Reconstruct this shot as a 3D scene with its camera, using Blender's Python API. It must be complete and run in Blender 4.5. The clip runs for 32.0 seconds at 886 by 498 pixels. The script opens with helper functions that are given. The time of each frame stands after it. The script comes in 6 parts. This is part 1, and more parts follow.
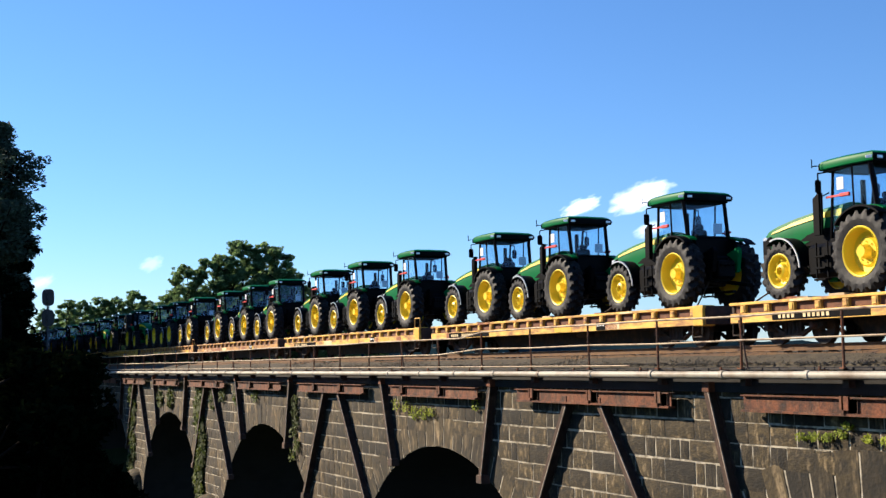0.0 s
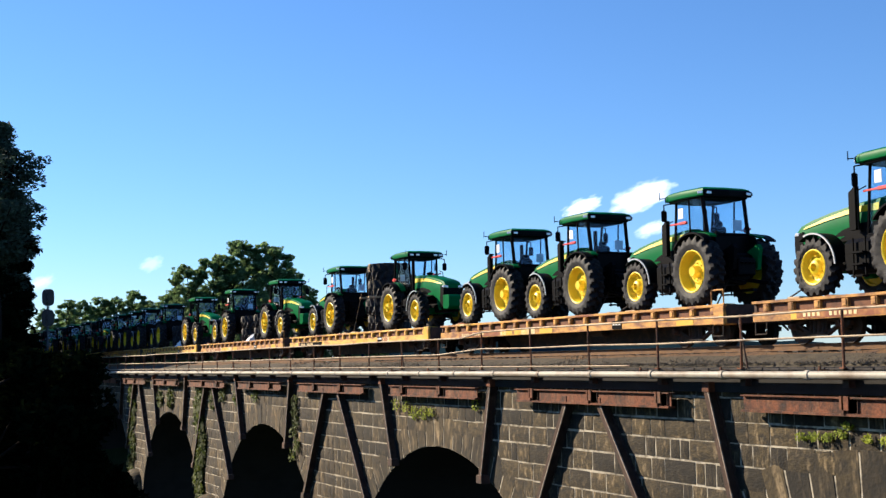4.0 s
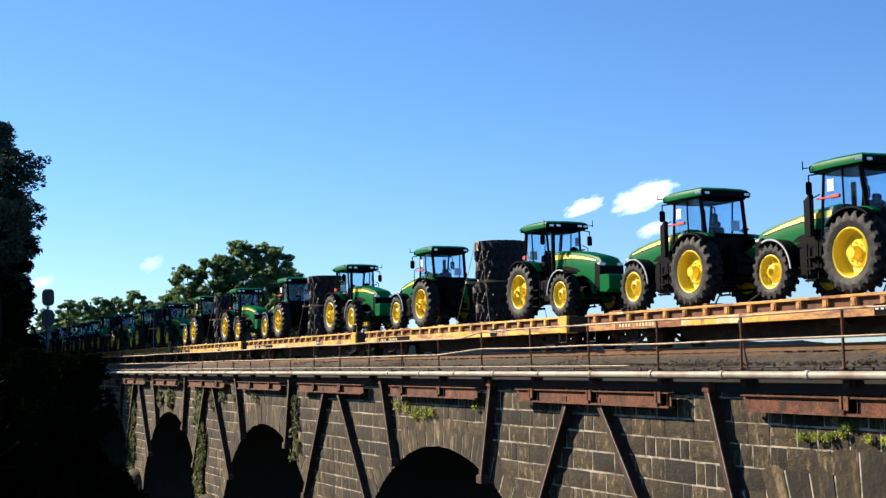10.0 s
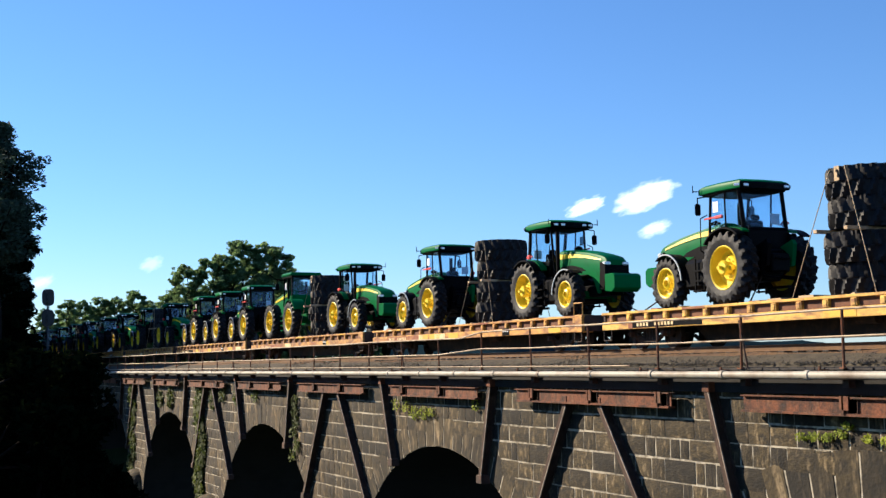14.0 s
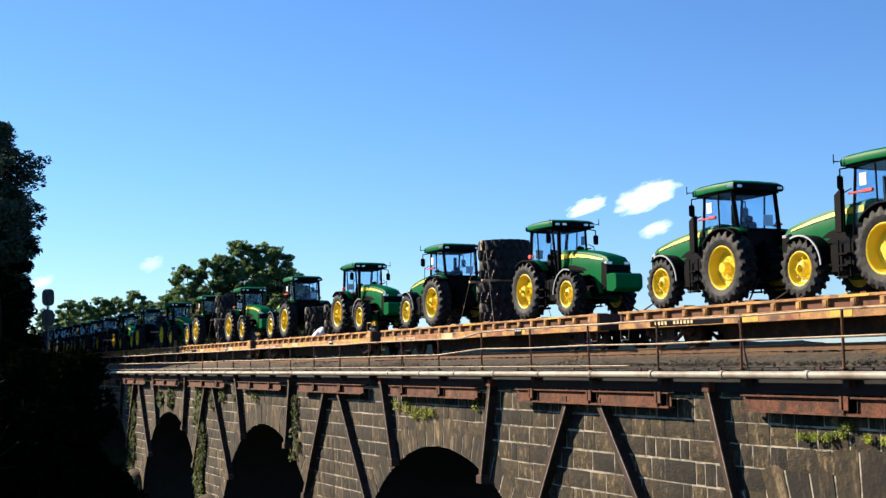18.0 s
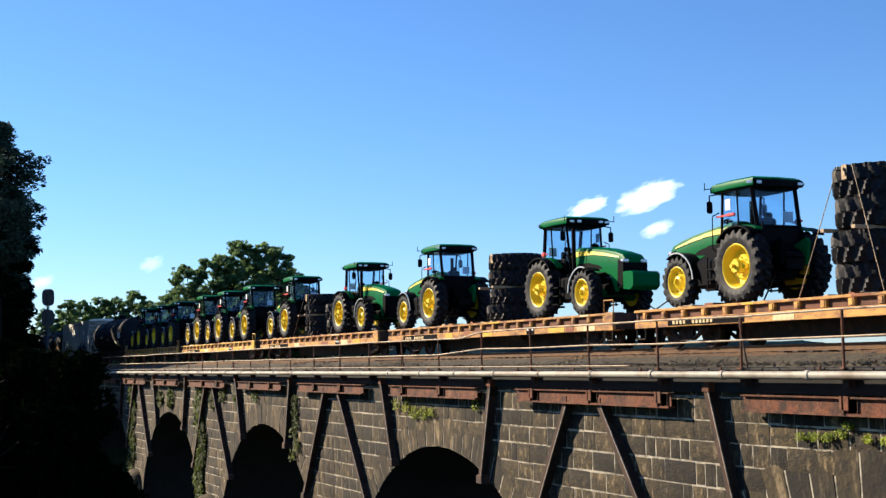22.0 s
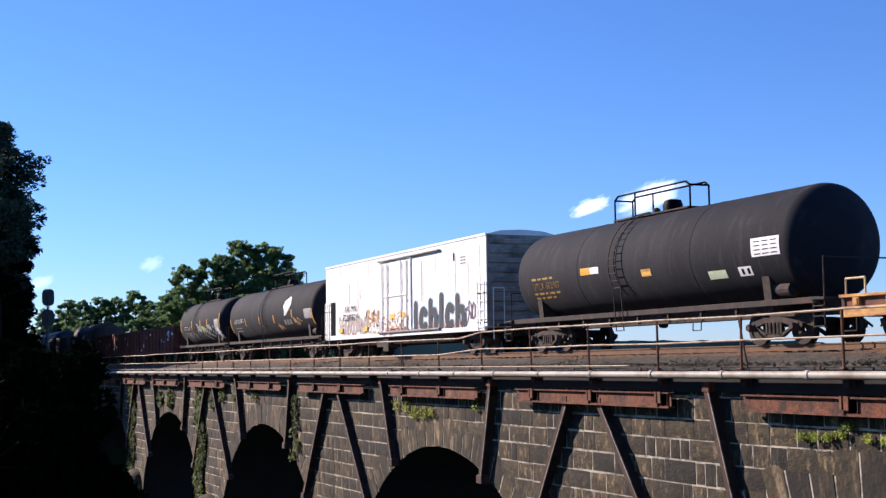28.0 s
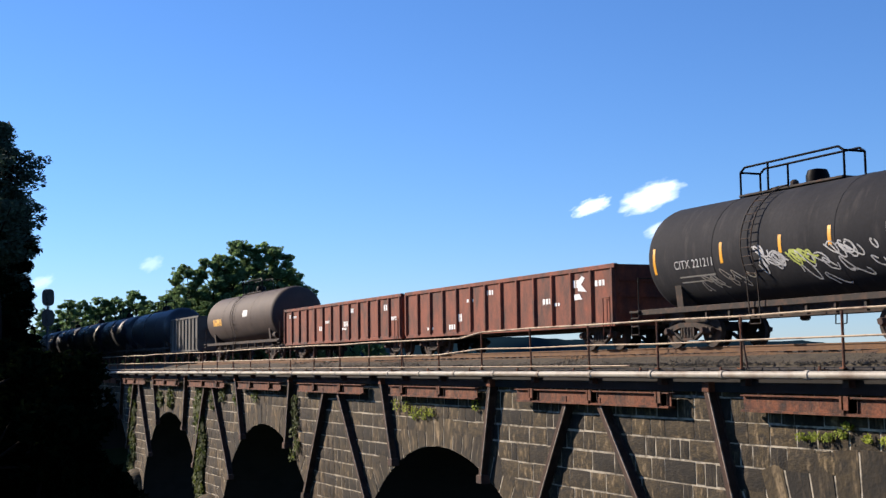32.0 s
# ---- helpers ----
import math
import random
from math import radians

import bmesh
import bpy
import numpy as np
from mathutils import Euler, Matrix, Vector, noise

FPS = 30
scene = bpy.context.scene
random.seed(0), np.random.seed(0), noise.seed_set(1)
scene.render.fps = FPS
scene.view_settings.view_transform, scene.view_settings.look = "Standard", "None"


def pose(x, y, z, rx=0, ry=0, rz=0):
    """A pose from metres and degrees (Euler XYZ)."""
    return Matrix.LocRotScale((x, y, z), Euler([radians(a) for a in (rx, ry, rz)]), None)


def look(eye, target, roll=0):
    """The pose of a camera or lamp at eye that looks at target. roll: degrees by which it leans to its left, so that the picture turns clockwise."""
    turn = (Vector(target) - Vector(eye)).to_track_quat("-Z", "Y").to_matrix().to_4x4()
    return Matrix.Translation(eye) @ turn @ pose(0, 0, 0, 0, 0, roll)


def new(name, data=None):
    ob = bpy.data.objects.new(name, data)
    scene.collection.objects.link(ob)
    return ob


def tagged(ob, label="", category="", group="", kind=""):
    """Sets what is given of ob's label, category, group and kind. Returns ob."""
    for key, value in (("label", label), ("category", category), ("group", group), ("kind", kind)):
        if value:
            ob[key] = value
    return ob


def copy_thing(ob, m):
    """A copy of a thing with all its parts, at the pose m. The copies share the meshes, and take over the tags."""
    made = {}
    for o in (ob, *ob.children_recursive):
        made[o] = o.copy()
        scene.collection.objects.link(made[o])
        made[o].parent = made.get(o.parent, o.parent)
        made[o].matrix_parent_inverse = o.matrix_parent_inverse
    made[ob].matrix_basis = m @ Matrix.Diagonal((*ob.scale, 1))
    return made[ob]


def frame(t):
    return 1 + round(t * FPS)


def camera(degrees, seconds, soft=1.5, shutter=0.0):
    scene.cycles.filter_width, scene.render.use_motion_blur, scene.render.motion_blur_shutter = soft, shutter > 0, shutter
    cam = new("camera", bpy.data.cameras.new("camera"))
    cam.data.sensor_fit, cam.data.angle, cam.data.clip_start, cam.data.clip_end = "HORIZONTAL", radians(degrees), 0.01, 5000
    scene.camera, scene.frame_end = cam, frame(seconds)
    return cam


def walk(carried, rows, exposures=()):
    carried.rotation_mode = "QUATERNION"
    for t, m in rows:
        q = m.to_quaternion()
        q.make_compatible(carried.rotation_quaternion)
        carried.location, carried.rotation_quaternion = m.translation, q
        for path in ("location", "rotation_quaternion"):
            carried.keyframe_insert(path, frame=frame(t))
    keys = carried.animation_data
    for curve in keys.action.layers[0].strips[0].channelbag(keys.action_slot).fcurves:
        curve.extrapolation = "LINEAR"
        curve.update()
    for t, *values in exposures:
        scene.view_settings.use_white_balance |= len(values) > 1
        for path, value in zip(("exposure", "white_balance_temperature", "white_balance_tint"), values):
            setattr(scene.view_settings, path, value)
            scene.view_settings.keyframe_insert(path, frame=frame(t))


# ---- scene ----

# Metres; +Y runs along the track away from the viewer, +X across the viaduct, the eye stands over the valley floor.
EYE = 14.0            # eye height over the valley floor
RAIL = EYE + 0.37     # top of rail
TRACK = 22.83         # centre line of the track
SIDE = 21.33          # near flank of the train
SPEED = 15.2          # metres a second
FOOT = 9.80           # along-track place of a point that passes at its named time

cam = camera(37.58, 32.0, soft=1.4)
YAW, PITCH = radians(24.2543), radians(5.0149)
aim = (math.sin(YAW) * math.cos(PITCH), math.cos(YAW) * math.cos(PITCH), EYE + math.sin(PITCH))
still = look((0, 0, EYE), aim, -0.8)
walk(cam, [(0.0, still), (32.0, still)], [(0.0, 1.04, 5450, 12), (25.0, 1.04, 5450, 12), (27.0, 0.98, 5350, 14), (28.0, 0.84, 5040, 24), (28.5, 0.65, 4960, 22), (29.0, 0.44, 4860, 21), (29.5, 0.38, 4810, 21), (30.0, 0.37, 4810, 21), (30.5, 0.50, 4920, 22), (31.0, 0.75, 5080, 19), (32.0, 0.79, 5230, 17)])

# ---- daylight ----
SUN_SIDE, SUN_HIGH = radians(54), radians(27)   # turned from the square view of the train towards its far end; elevation
to_sun = Vector((-math.cos(SUN_SIDE) * math.cos(SUN_HIGH), math.sin(SUN_SIDE) * math.cos(SUN_HIGH), math.sin(SUN_HIGH)))
world = bpy.data.worlds.new("sky")
scene.world = world
world.use_nodes = True
wn = world.node_tree.nodes
sky = wn.new("ShaderNodeTexSky")
sky.sky_type, sky.sun_disc = "NISHITA", False
sky.sun_elevation, sky.sun_rotation = SUN_HIGH, math.atan2(to_sun.x, to_sun.y)
sky.air_density, sky.dust_density, sky.ozone_density = 1.0, 0.02, 6.0
wn["Background"].inputs["Strength"].default_value = 0.070
world.node_tree.links.new(sky.outputs[0], wn["Background"].inputs["Color"])
sun_data = bpy.data.lights.new("sun", "SUN")
sun_data.energy, sun_data.angle, sun_data.color = 5.0, radians(0.55), (1.0, 0.77, 0.475)
sun = new("sun", sun_data)
sun.matrix_basis = look((0, 0, 60), Vector((0, 0, 60)) - to_sun)


# ---- materials ----
def mat(name, colour, rough=0.6, metal=0.0, second=None, scale=3.0, mix=0.5, bump=0.15, fine=40.0, random_by=0.0, island=False, coat=0.0, stretch=(1, 1, 1), grain=0.14, streak=None, gloss=0.5):
    """A surface with stains at one scale and grain at another; second: the colour of the stains."""
    m = bpy.data.materials.new(name)
    m.use_nodes = True
    nt = m.node_tree
    n, l = nt.nodes, nt.links
    b = n["Principled BSDF"]
    b.inputs["Roughness"].default_value, b.inputs["Metallic"].default_value = rough, metal
    b.inputs["Coat Weight"].default_value, b.inputs["Specular IOR Level"].default_value = coat, gloss
    co = n.new("ShaderNodeTexCoord")
    mp = n.new("ShaderNodeMapping")
    mp.inputs["Scale"].default_value = stretch
    l.new(co.outputs["Object"], mp.inputs[0])
    info = n.new("ShaderNodeObjectInfo")
    geo = n.new("ShaderNodeNewGeometry")
    n1 = n.new("ShaderNodeTexNoise")
    n1.inputs["Scale"].default_value, n1.inputs["Detail"].default_value, n1.inputs["Roughness"].default_value = scale, 6, 0.62
    n1.noise_dimensions = "4D"
    l.new(mp.outputs[0], n1.inputs["Vector"])
    wmul = n.new("ShaderNodeMath")
    wmul.operation, wmul.inputs[1].default_value = "MULTIPLY", 37.0
    l.new(info.outputs["Random"], wmul.inputs[0])
    l.new(wmul.outputs[0], n1.inputs["W"])
    ramp = n.new("ShaderNodeMapRange")
    ramp.inputs["From Min"].default_value, ramp.inputs["From Max"].default_value = 0.62 - 0.3 * mix, 0.72 - 0.12 * mix
    l.new(n1.outputs["Fac"], ramp.inputs["Value"])
    n2 = n.new("ShaderNodeTexNoise")
    n2.inputs["Scale"].default_value, n2.inputs["Detail"].default_value = fine, 4
    l.new(co.outputs["Object"], n2.inputs["Vector"])
    mx = n.new("ShaderNodeMix")
    mx.data_type = "RGBA"
    mx.inputs[6].default_value = (*colour, 1)
    mx.inputs[7].default_value = (*(second or [c * 0.72 for c in colour]), 1)
    l.new(ramp.outputs[0], mx.inputs[0])
    base = mx.outputs[2]
    if streak:
        # pale run marks, drawn out downwards
        m3, n3, r3, x3 = n.new("ShaderNodeMapping"), n.new("ShaderNodeTexNoise"), n.new("ShaderNodeMapRange"), n.new("ShaderNodeMix")
        m3.inputs["Scale"].default_value = (1, 3.2, 0.8)
        n3.inputs["Scale"].default_value, n3.inputs["Detail"].default_value = 1.4, 7
        n3.noise_dimensions = "4D"
        l.new(co.outputs["Object"], m3.inputs[0]), l.new(m3.outputs[0], n3.inputs["Vector"]), l.new(wmul.outputs[0], n3.inputs["W"])
        r3.inputs["From Min"].default_value, r3.inputs["From Max"].default_value, r3.inputs["To Max"].default_value = 0.54, 0.74, streak[1] * 2
        l.new(n3.outputs["Fac"], r3.inputs["Value"])
        x3.data_type = "RGBA"
        x3.inputs[7].default_value = (*streak[0], 1)
        l.new(r3.outputs[0], x3.inputs[0]), l.new(base, x3.inputs[6])
        base = x3.outputs[2]
    hsv = n.new("ShaderNodeHueSaturation")
    val = n.new("ShaderNodeMapRange")
    val.inputs["To Min"].default_value, val.inputs["To Max"].default_value = 1 - grain, 1 + grain
    l.new(n2.outputs["Fac"], val.inputs["Value"])
    out = val.outputs[0]
    if random_by:
        rv = n.new("ShaderNodeMapRange")
        rv.inputs["To Min"].default_value, rv.inputs["To Max"].default_value = 1 - random_by, 1 + random_by
        l.new(geo.outputs["Random Per Island"] if island else info.outputs["Random"], rv.inputs["Value"])
        mm = n.new("ShaderNodeMath")
        mm.operation = "MULTIPLY"
        l.new(out, mm.inputs[0])
        l.new(rv.outputs[0], mm.inputs[1])
        out = mm.outputs[0]
    l.new(out, hsv.inputs["Value"])
    l.new(base, hsv.inputs["Color"])
    l.new(hsv.outputs[0], b.inputs["Base Color"])
    if bump:
        bp = n.new("ShaderNodeBump")
        bp.inputs["Strength"].default_value, bp.inputs["Distance"].default_value = bump, 0.02
        l.new(n2.outputs["Fac"], bp.inputs["Height"])
        l.new(bp.outputs[0], b.inputs["Normal"])
    return m


def leaf_mat(name, a, b_, through_leaf=0.45, gloss=0.25):
    m = mat(name, a, 0.7, 0, b_, 0.5, 0.8, 0.0, 6.0, 0.35, True, gloss=gloss)
    n, l = m.node_tree.nodes, m.node_tree.links
    b = n["Principled BSDF"]
    tr, mx = n.new("ShaderNodeBsdfTranslucent"), n.new("ShaderNodeMixShader")
    l.new(b.inputs["Base Color"].links[0].from_socket, tr.inputs["Color"])
    mx.inputs[0].default_value = through_leaf
    l.new(b.outputs[0], mx.inputs[1]), l.new(tr.outputs[0], mx.inputs[2]), l.new(mx.outputs[0], n["Material Output"].inputs[0])
    return m


GREEN = mat("green_paint", (0.001, 0.128, 0.030), 0.42, 0, (0.001, 0.100, 0.024), 2.0, 0.3, 0.02, 60, gloss=0.07)
YELLOW = mat("yellow_paint", (0.80, 0.60, 0.006), 0.42, 0, (0.80, 0.56, 0.01), 4.0, 0.3, 0.02, 60, gloss=0.35)
TYRE = mat("tyre_rubber", (0.009, 0.009, 0.011), 0.6, 0, (0.022, 0.021, 0.024), 5.0, 0.4, 0.2, 50, gloss=0.25)
BLACK = mat("black_plastic", (0.0025, 0.0025, 0.0034), 0.5, 0, (0.005, 0.005, 0.006), 5.0, 0.3, 0.05, 60, gloss=0.05)
STEEL_DARK = mat("dark_casting", (0.026, 0.020, 0.015), 0.85, 0.0, (0.075, 0.040, 0.022), 4.0, 0.5, 0.2, 30)
SILVER = mat("silver_edge", (0.55, 0.55, 0.54), 0.35, 0.6, None, 8, 0.3, 0.02)
WHITE = mat("white_sheet", (0.80, 0.80, 0.78), 0.6, 0, (0.7, 0.7, 0.68), 8, 0.3, 0.03)
RED = mat("red_tape", (0.80, 0.035, 0.02), 0.5, 0, None, 8, 0.2, 0.02)
AMBER = mat("amber_tape", (0.85, 0.42, 0.02), 0.4, 0, (0.6, 0.26, 0.02), 8, 0.3, 0.02)
LAMP = mat("lamp_glass", (0.75, 0.77, 0.8), 0.15, 0.3, None, 20, 0.3, 0.02)
TIMBER = mat("raw_timber", (0.50, 0.36, 0.20), 0.75, 0, (0.34, 0.23, 0.12), 5, 0.5, 0.2, 30, stretch=(1, 0.15, 1))
CAR_PAINTS = {
    "R": mat("rust_worn_yellow", (0.56, 0.28, 0.055), 0.7, 0, (0.13, 0.05, 0.022), 3.2, 0.70, 0.3, 14, 0.1, stretch=(1, 0.5, 1.2), grain=0.4),
    "Y": mat("weathered_yellow", (0.82, 0.48, 0.065), 0.62, 0, (0.24, 0.095, 0.03), 3.2, 0.64, 0.2, 14, 0.1, stretch=(1, 0.4, 1.6), grain=0.3),
    "O": mat("faded_orange_yellow", (0.66, 0.33, 0.05), 0.65, 0, (0.19, 0.07, 0.026), 3.2, 0.70, 0.25, 14, 0.1, stretch=(1, 0.5, 1.6), grain=0.25)}
CAR_YELLOW = CAR_PAINTS["Y"]
CREAM = mat("cream_patch", (0.74, 0.58, 0.30), 0.65, 0, (0.5, 0.33, 0.14), 3, 0.5, 0.1, 20)
CAR_FRESH = mat("bright_yellow", (0.72, 0.42, 0.02), 0.5, 0, (0.5, 0.24, 0.03), 2.5, 0.4, 0.1, 20)
DECK_WOOD = mat("deck_planks", (0.16, 0.11, 0.075), 0.85, 0, (0.09, 0.07, 0.055), 2.0, 0.5, 0.3, 18)
# rusty web, darkened further to paint the shade between the stake pockets
CAR_WEB_SHADE = mat("rust_web_shade", (0.16, 0.065, 0.03), 0.85, 0.0, (0.07, 0.03, 0.018), 2.0, 0.5, 0.3, 20)
CAR_RUST = mat("rusty_edge", (0.24, 0.085, 0.04), 0.8, 0.1, (0.45, 0.22, 0.06), 2.5, 0.45, 0.25, 20)
TANK_GREY = mat("tank_black", (0.0125, 0.0135, 0.0175), 0.85, 0, (0.021, 0.0215, 0.025), 0.8, 0.55, 0.06, 12, stretch=(1, 0.9, 0.25), gloss=0.25, grain=0.4, streak=((0.045, 0.042, 0.042), 0.35))
TANK_BROWN = mat("tank_brown", (0.042, 0.024, 0.017), 0.75, 0, (0.060, 0.037, 0.026), 0.8, 0.55, 0.08, 12)
TANK_BLUE = mat("tank_blue_black", (0.012, 0.014, 0.02), 0.5, 0, (0.02, 0.02, 0.022), 0.8, 0.5, 0.06, 12)
BOX_WHITE = mat("box_white", (0.90, 0.89, 0.83), 0.5, 0, (0.84, 0.81, 0.72), 0.6, 0.40, 0.02, 10, stretch=(1, 1, 0.3), grain=0.05)
OXIDE = mat("oxide_red", (0.21, 0.050, 0.018), 0.78, 0, (0.055, 0.019, 0.011), 1.6, 0.66, 0.3, 12, grain=0.35, stretch=(1, 1, 0.5))
# white box-car ends, greyed so the colour carries their shade
END_SHADE = mat("white_end_in_shade", (0.36, 0.31, 0.25), 0.8, 0, (0.15, 0.12, 0.09), 1.2, 0.55, 0.1, 12, grain=0.25)
HOPPER_GREY = mat("hopper_grey", (0.26, 0.25, 0.22), 0.7, 0, (0.17, 0.14, 0.11), 1.0, 0.5, 0.15, 15)
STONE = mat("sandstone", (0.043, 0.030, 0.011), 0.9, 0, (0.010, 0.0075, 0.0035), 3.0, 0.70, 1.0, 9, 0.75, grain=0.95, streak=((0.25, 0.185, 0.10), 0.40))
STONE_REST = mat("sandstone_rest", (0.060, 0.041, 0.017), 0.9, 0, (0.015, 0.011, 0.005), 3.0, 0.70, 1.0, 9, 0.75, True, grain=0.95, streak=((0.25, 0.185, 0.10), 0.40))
MORTAR = mat("lime_mortar", (0.46, 0.41, 0.31), 0.95, 0, (0.06, 0.050, 0.034), 2.6, 0.64, 0.4, 25, grain=0.3)
BARREL_SHADE = mat("arch_barrel_shade", (0.018, 0.016, 0.013), 0.95, 0, (0.010, 0.009, 0.008), 0.8, 0.5, 0.4, 10)
RUST = mat("rusted_steel", (0.150, 0.048, 0.017), 0.85, 0.1, (0.030, 0.014, 0.009), 3.0, 0.66, 0.6, 16, grain=0.8, streak=((0.28, 0.15, 0.075), 0.22))
FASCIA = mat("near_black_timber", (0.008, 0.007, 0.006), 0.9, 0, (0.015, 0.0125, 0.010), 3.0, 0.45, 0.4, 20, grain=0.4)
RUST_DARK = mat("dark_rusted_steel", (0.050, 0.030, 0.022), 0.85, 0.1, (0.10, 0.048, 0.03), 2.2, 0.5, 0.5, 16, grain=0.4)
PIPE = mat("pale_pipe", (0.36, 0.33, 0.26), 0.6, 0.0, (0.15, 0.105, 0.065), 1.6, 0.56, 0.15, 16, stretch=(1, 0.5, 1))
STRUT = mat("brown_rusted_strut", (0.054, 0.027, 0.016), 0.85, 0.1, (0.018, 0.011, 0.008), 2.2, 0.5, 0.5, 16, grain=0.5, streak=((0.20, 0.13, 0.085), 0.18))
LIT_EDGE = mat("lit_flange_edge", (0.30, 0.25, 0.20), 0.6, 0.2, (0.12, 0.07, 0.045), 3.0, 0.5, 0.1, 20)
RAILING = mat("weathered_rail", (0.36, 0.29, 0.20), 0.7, 0.3, (0.13, 0.075, 0.05), 2.5, 0.5, 0.1, 30)
PLANK = mat("grey_planks", (0.040, 0.034, 0.029), 0.9, 0, (0.022, 0.019, 0.017), 2, 0.5, 0.3, 20)
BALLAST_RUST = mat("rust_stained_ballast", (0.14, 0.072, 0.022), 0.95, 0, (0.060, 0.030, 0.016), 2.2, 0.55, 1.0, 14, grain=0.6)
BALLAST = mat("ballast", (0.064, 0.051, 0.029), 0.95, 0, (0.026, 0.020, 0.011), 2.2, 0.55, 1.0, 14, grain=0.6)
RAIL_RUST = mat("rail_rust", (0.15, 0.080, 0.032), 0.8, 0.2, (0.10, 0.055, 0.03), 3, 0.5, 0.2, 25)
RAIL_TOP = mat("rail_shine", (0.5, 0.48, 0.46), 0.25, 1.0, None, 10, 0.3, 0.02)
GROUND = mat("valley_floor", (0.020, 0.030, 0.012), 0.95, 0, (0.026, 0.021, 0.014), 0.08, 0.5, 0.3, 1.5, gloss=0.0)
BARK = mat("bark", (0.014, 0.011, 0.009), 0.95, 0, (0.010, 0.008, 0.0065), 3, 0.5, 0.5, 14, gloss=0.05)
# Tree leaf tones hold the light: one for sun, two darkened for shade
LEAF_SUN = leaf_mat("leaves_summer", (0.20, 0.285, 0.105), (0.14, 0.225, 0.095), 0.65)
LEAF_HALF_SHADE = leaf_mat("leaves_half_shade", (0.055, 0.085, 0.055), (0.036, 0.060, 0.042), 0.3, 0.2)
LEAF_SHADE = leaf_mat("leaves_shade", (0.005, 0.009, 0.0035), (0.0035, 0.006, 0.0025), 0.10, 0.0)
LEAF_IVY = leaf_mat("leaves_ivy", (0.115, 0.14, 0.028), (0.07, 0.09, 0.022))
LEAF_WEED = leaf_mat("leaves_weed", (0.36, 0.40, 0.03), (0.24, 0.30, 0.03), 0.5)
HILL = mat("far_woods", (0.010, 0.022, 0.030), 1.0, 0, (0.008, 0.017, 0.022), 0.01, 0.5, 0.0, 0.05, gloss=0.0)
SIGNAL = mat("signal_black", (0.015, 0.015, 0.016), 0.5, 0, None, 4, 0.3, 0.05)
# hopper grey lowered, tree shade put into the paint
HOPPER_SHADE = mat("hopper_grey_shaded", (0.08, 0.076, 0.066), 0.75, 0, (0.05, 0.042, 0.034), 1.0, 0.5, 0.15, 15)
GREY_POST = mat("grey_post", (0.10, 0.105, 0.11), 0.6, 0.3, None, 4, 0.3, 0.05)

GLASS = bpy.data.materials.new("cab_glass")
GLASS.use_nodes = True
gn, gl = GLASS.node_tree.nodes, GLASS.node_tree.links
g_t, g_g, g_m = gn.new("ShaderNodeBsdfTransparent"), gn.new("ShaderNodeBsdfGlossy"), gn.new("ShaderNodeMixShader")
g_t.inputs[0].default_value, g_g.inputs["Roughness"].default_value = (0.86, 0.93, 0.985, 1), 0.03
g_m.inputs[0].default_value = 0.04
gl.new(g_t.outputs[0], g_m.inputs[1])
gl.new(g_g.outputs[0], g_m.inputs[2])
gl.new(g_m.outputs[0], gn["Material Output"].inputs[0])


# ---- mesh helpers ----
def finish(bm, name, material, smooth=False):
    me = bpy.data.meshes.new(name)
    bmesh.ops.recalc_face_normals(bm, faces=bm.faces)
    bm.to_mesh(me)
    bm.free()
    me.materials.append(material)
    if smooth:
        me.shade_smooth()
        me.set_sharp_from_angle(angle=radians(35))
    return me


def part(name, bm, material, parent=None, label="", smooth=False, at=None):
    ob = new(name, bm if isinstance(bm, bpy.types.Mesh) else finish(bm, name, material, smooth))
    ob.parent = parent
    if at is not None:
        ob.matrix_basis = at
    return tagged(ob, label) if label else ob


def thing(name, label, category, group="", kind=""):
    return tagged(new(name), label, category, group, kind)


def box(bm, x0, x1, y0, y1, z0, z1, bevel=0.0):
    """Adds a box, its edges softened by bevel."""
    vs = [bm.verts.new((x, y, z)) for z in (z0, z1) for y in (y0, y1) for x in (x0, x1)]
    fs = [bm.faces.new([vs[i] for i in q]) for q in ((0, 2, 3, 1), (4, 5, 7, 6), (0, 1, 5, 4), (2, 6, 7, 3), (0, 4, 6, 2), (1, 3, 7, 5))]
    if bevel:
        bmesh.ops.bevel(bm, geom=list({e for f in fs for e in f.edges}), offset=bevel, segments=1, affect="EDGES")
    return bm


def boxed(*a, bevel=0.0):
    return box(bmesh.new(), *a, bevel=bevel)


def prism(bm, outline, a, b, axis="x"):
    """A solid with that outline, from a to b along axis. The outline is (y, z) for x, (x, z) for y, (x, y) for z."""
    def at(p, s):
        return {"x": (s, p[0], p[1]), "y": (p[0], s, p[1]), "z": (p[0], p[1], s)}[axis]
    lo, hi = [bm.verts.new(at(p, a)) for p in outline], [bm.verts.new(at(p, b)) for p in outline]
    bm.faces.new(lo), bm.faces.new(hi)
    for i in range(len(outline)):
        j = (i + 1) % len(outline)
        bm.faces.new((lo[i], lo[j], hi[j], hi[i]))
    return bm


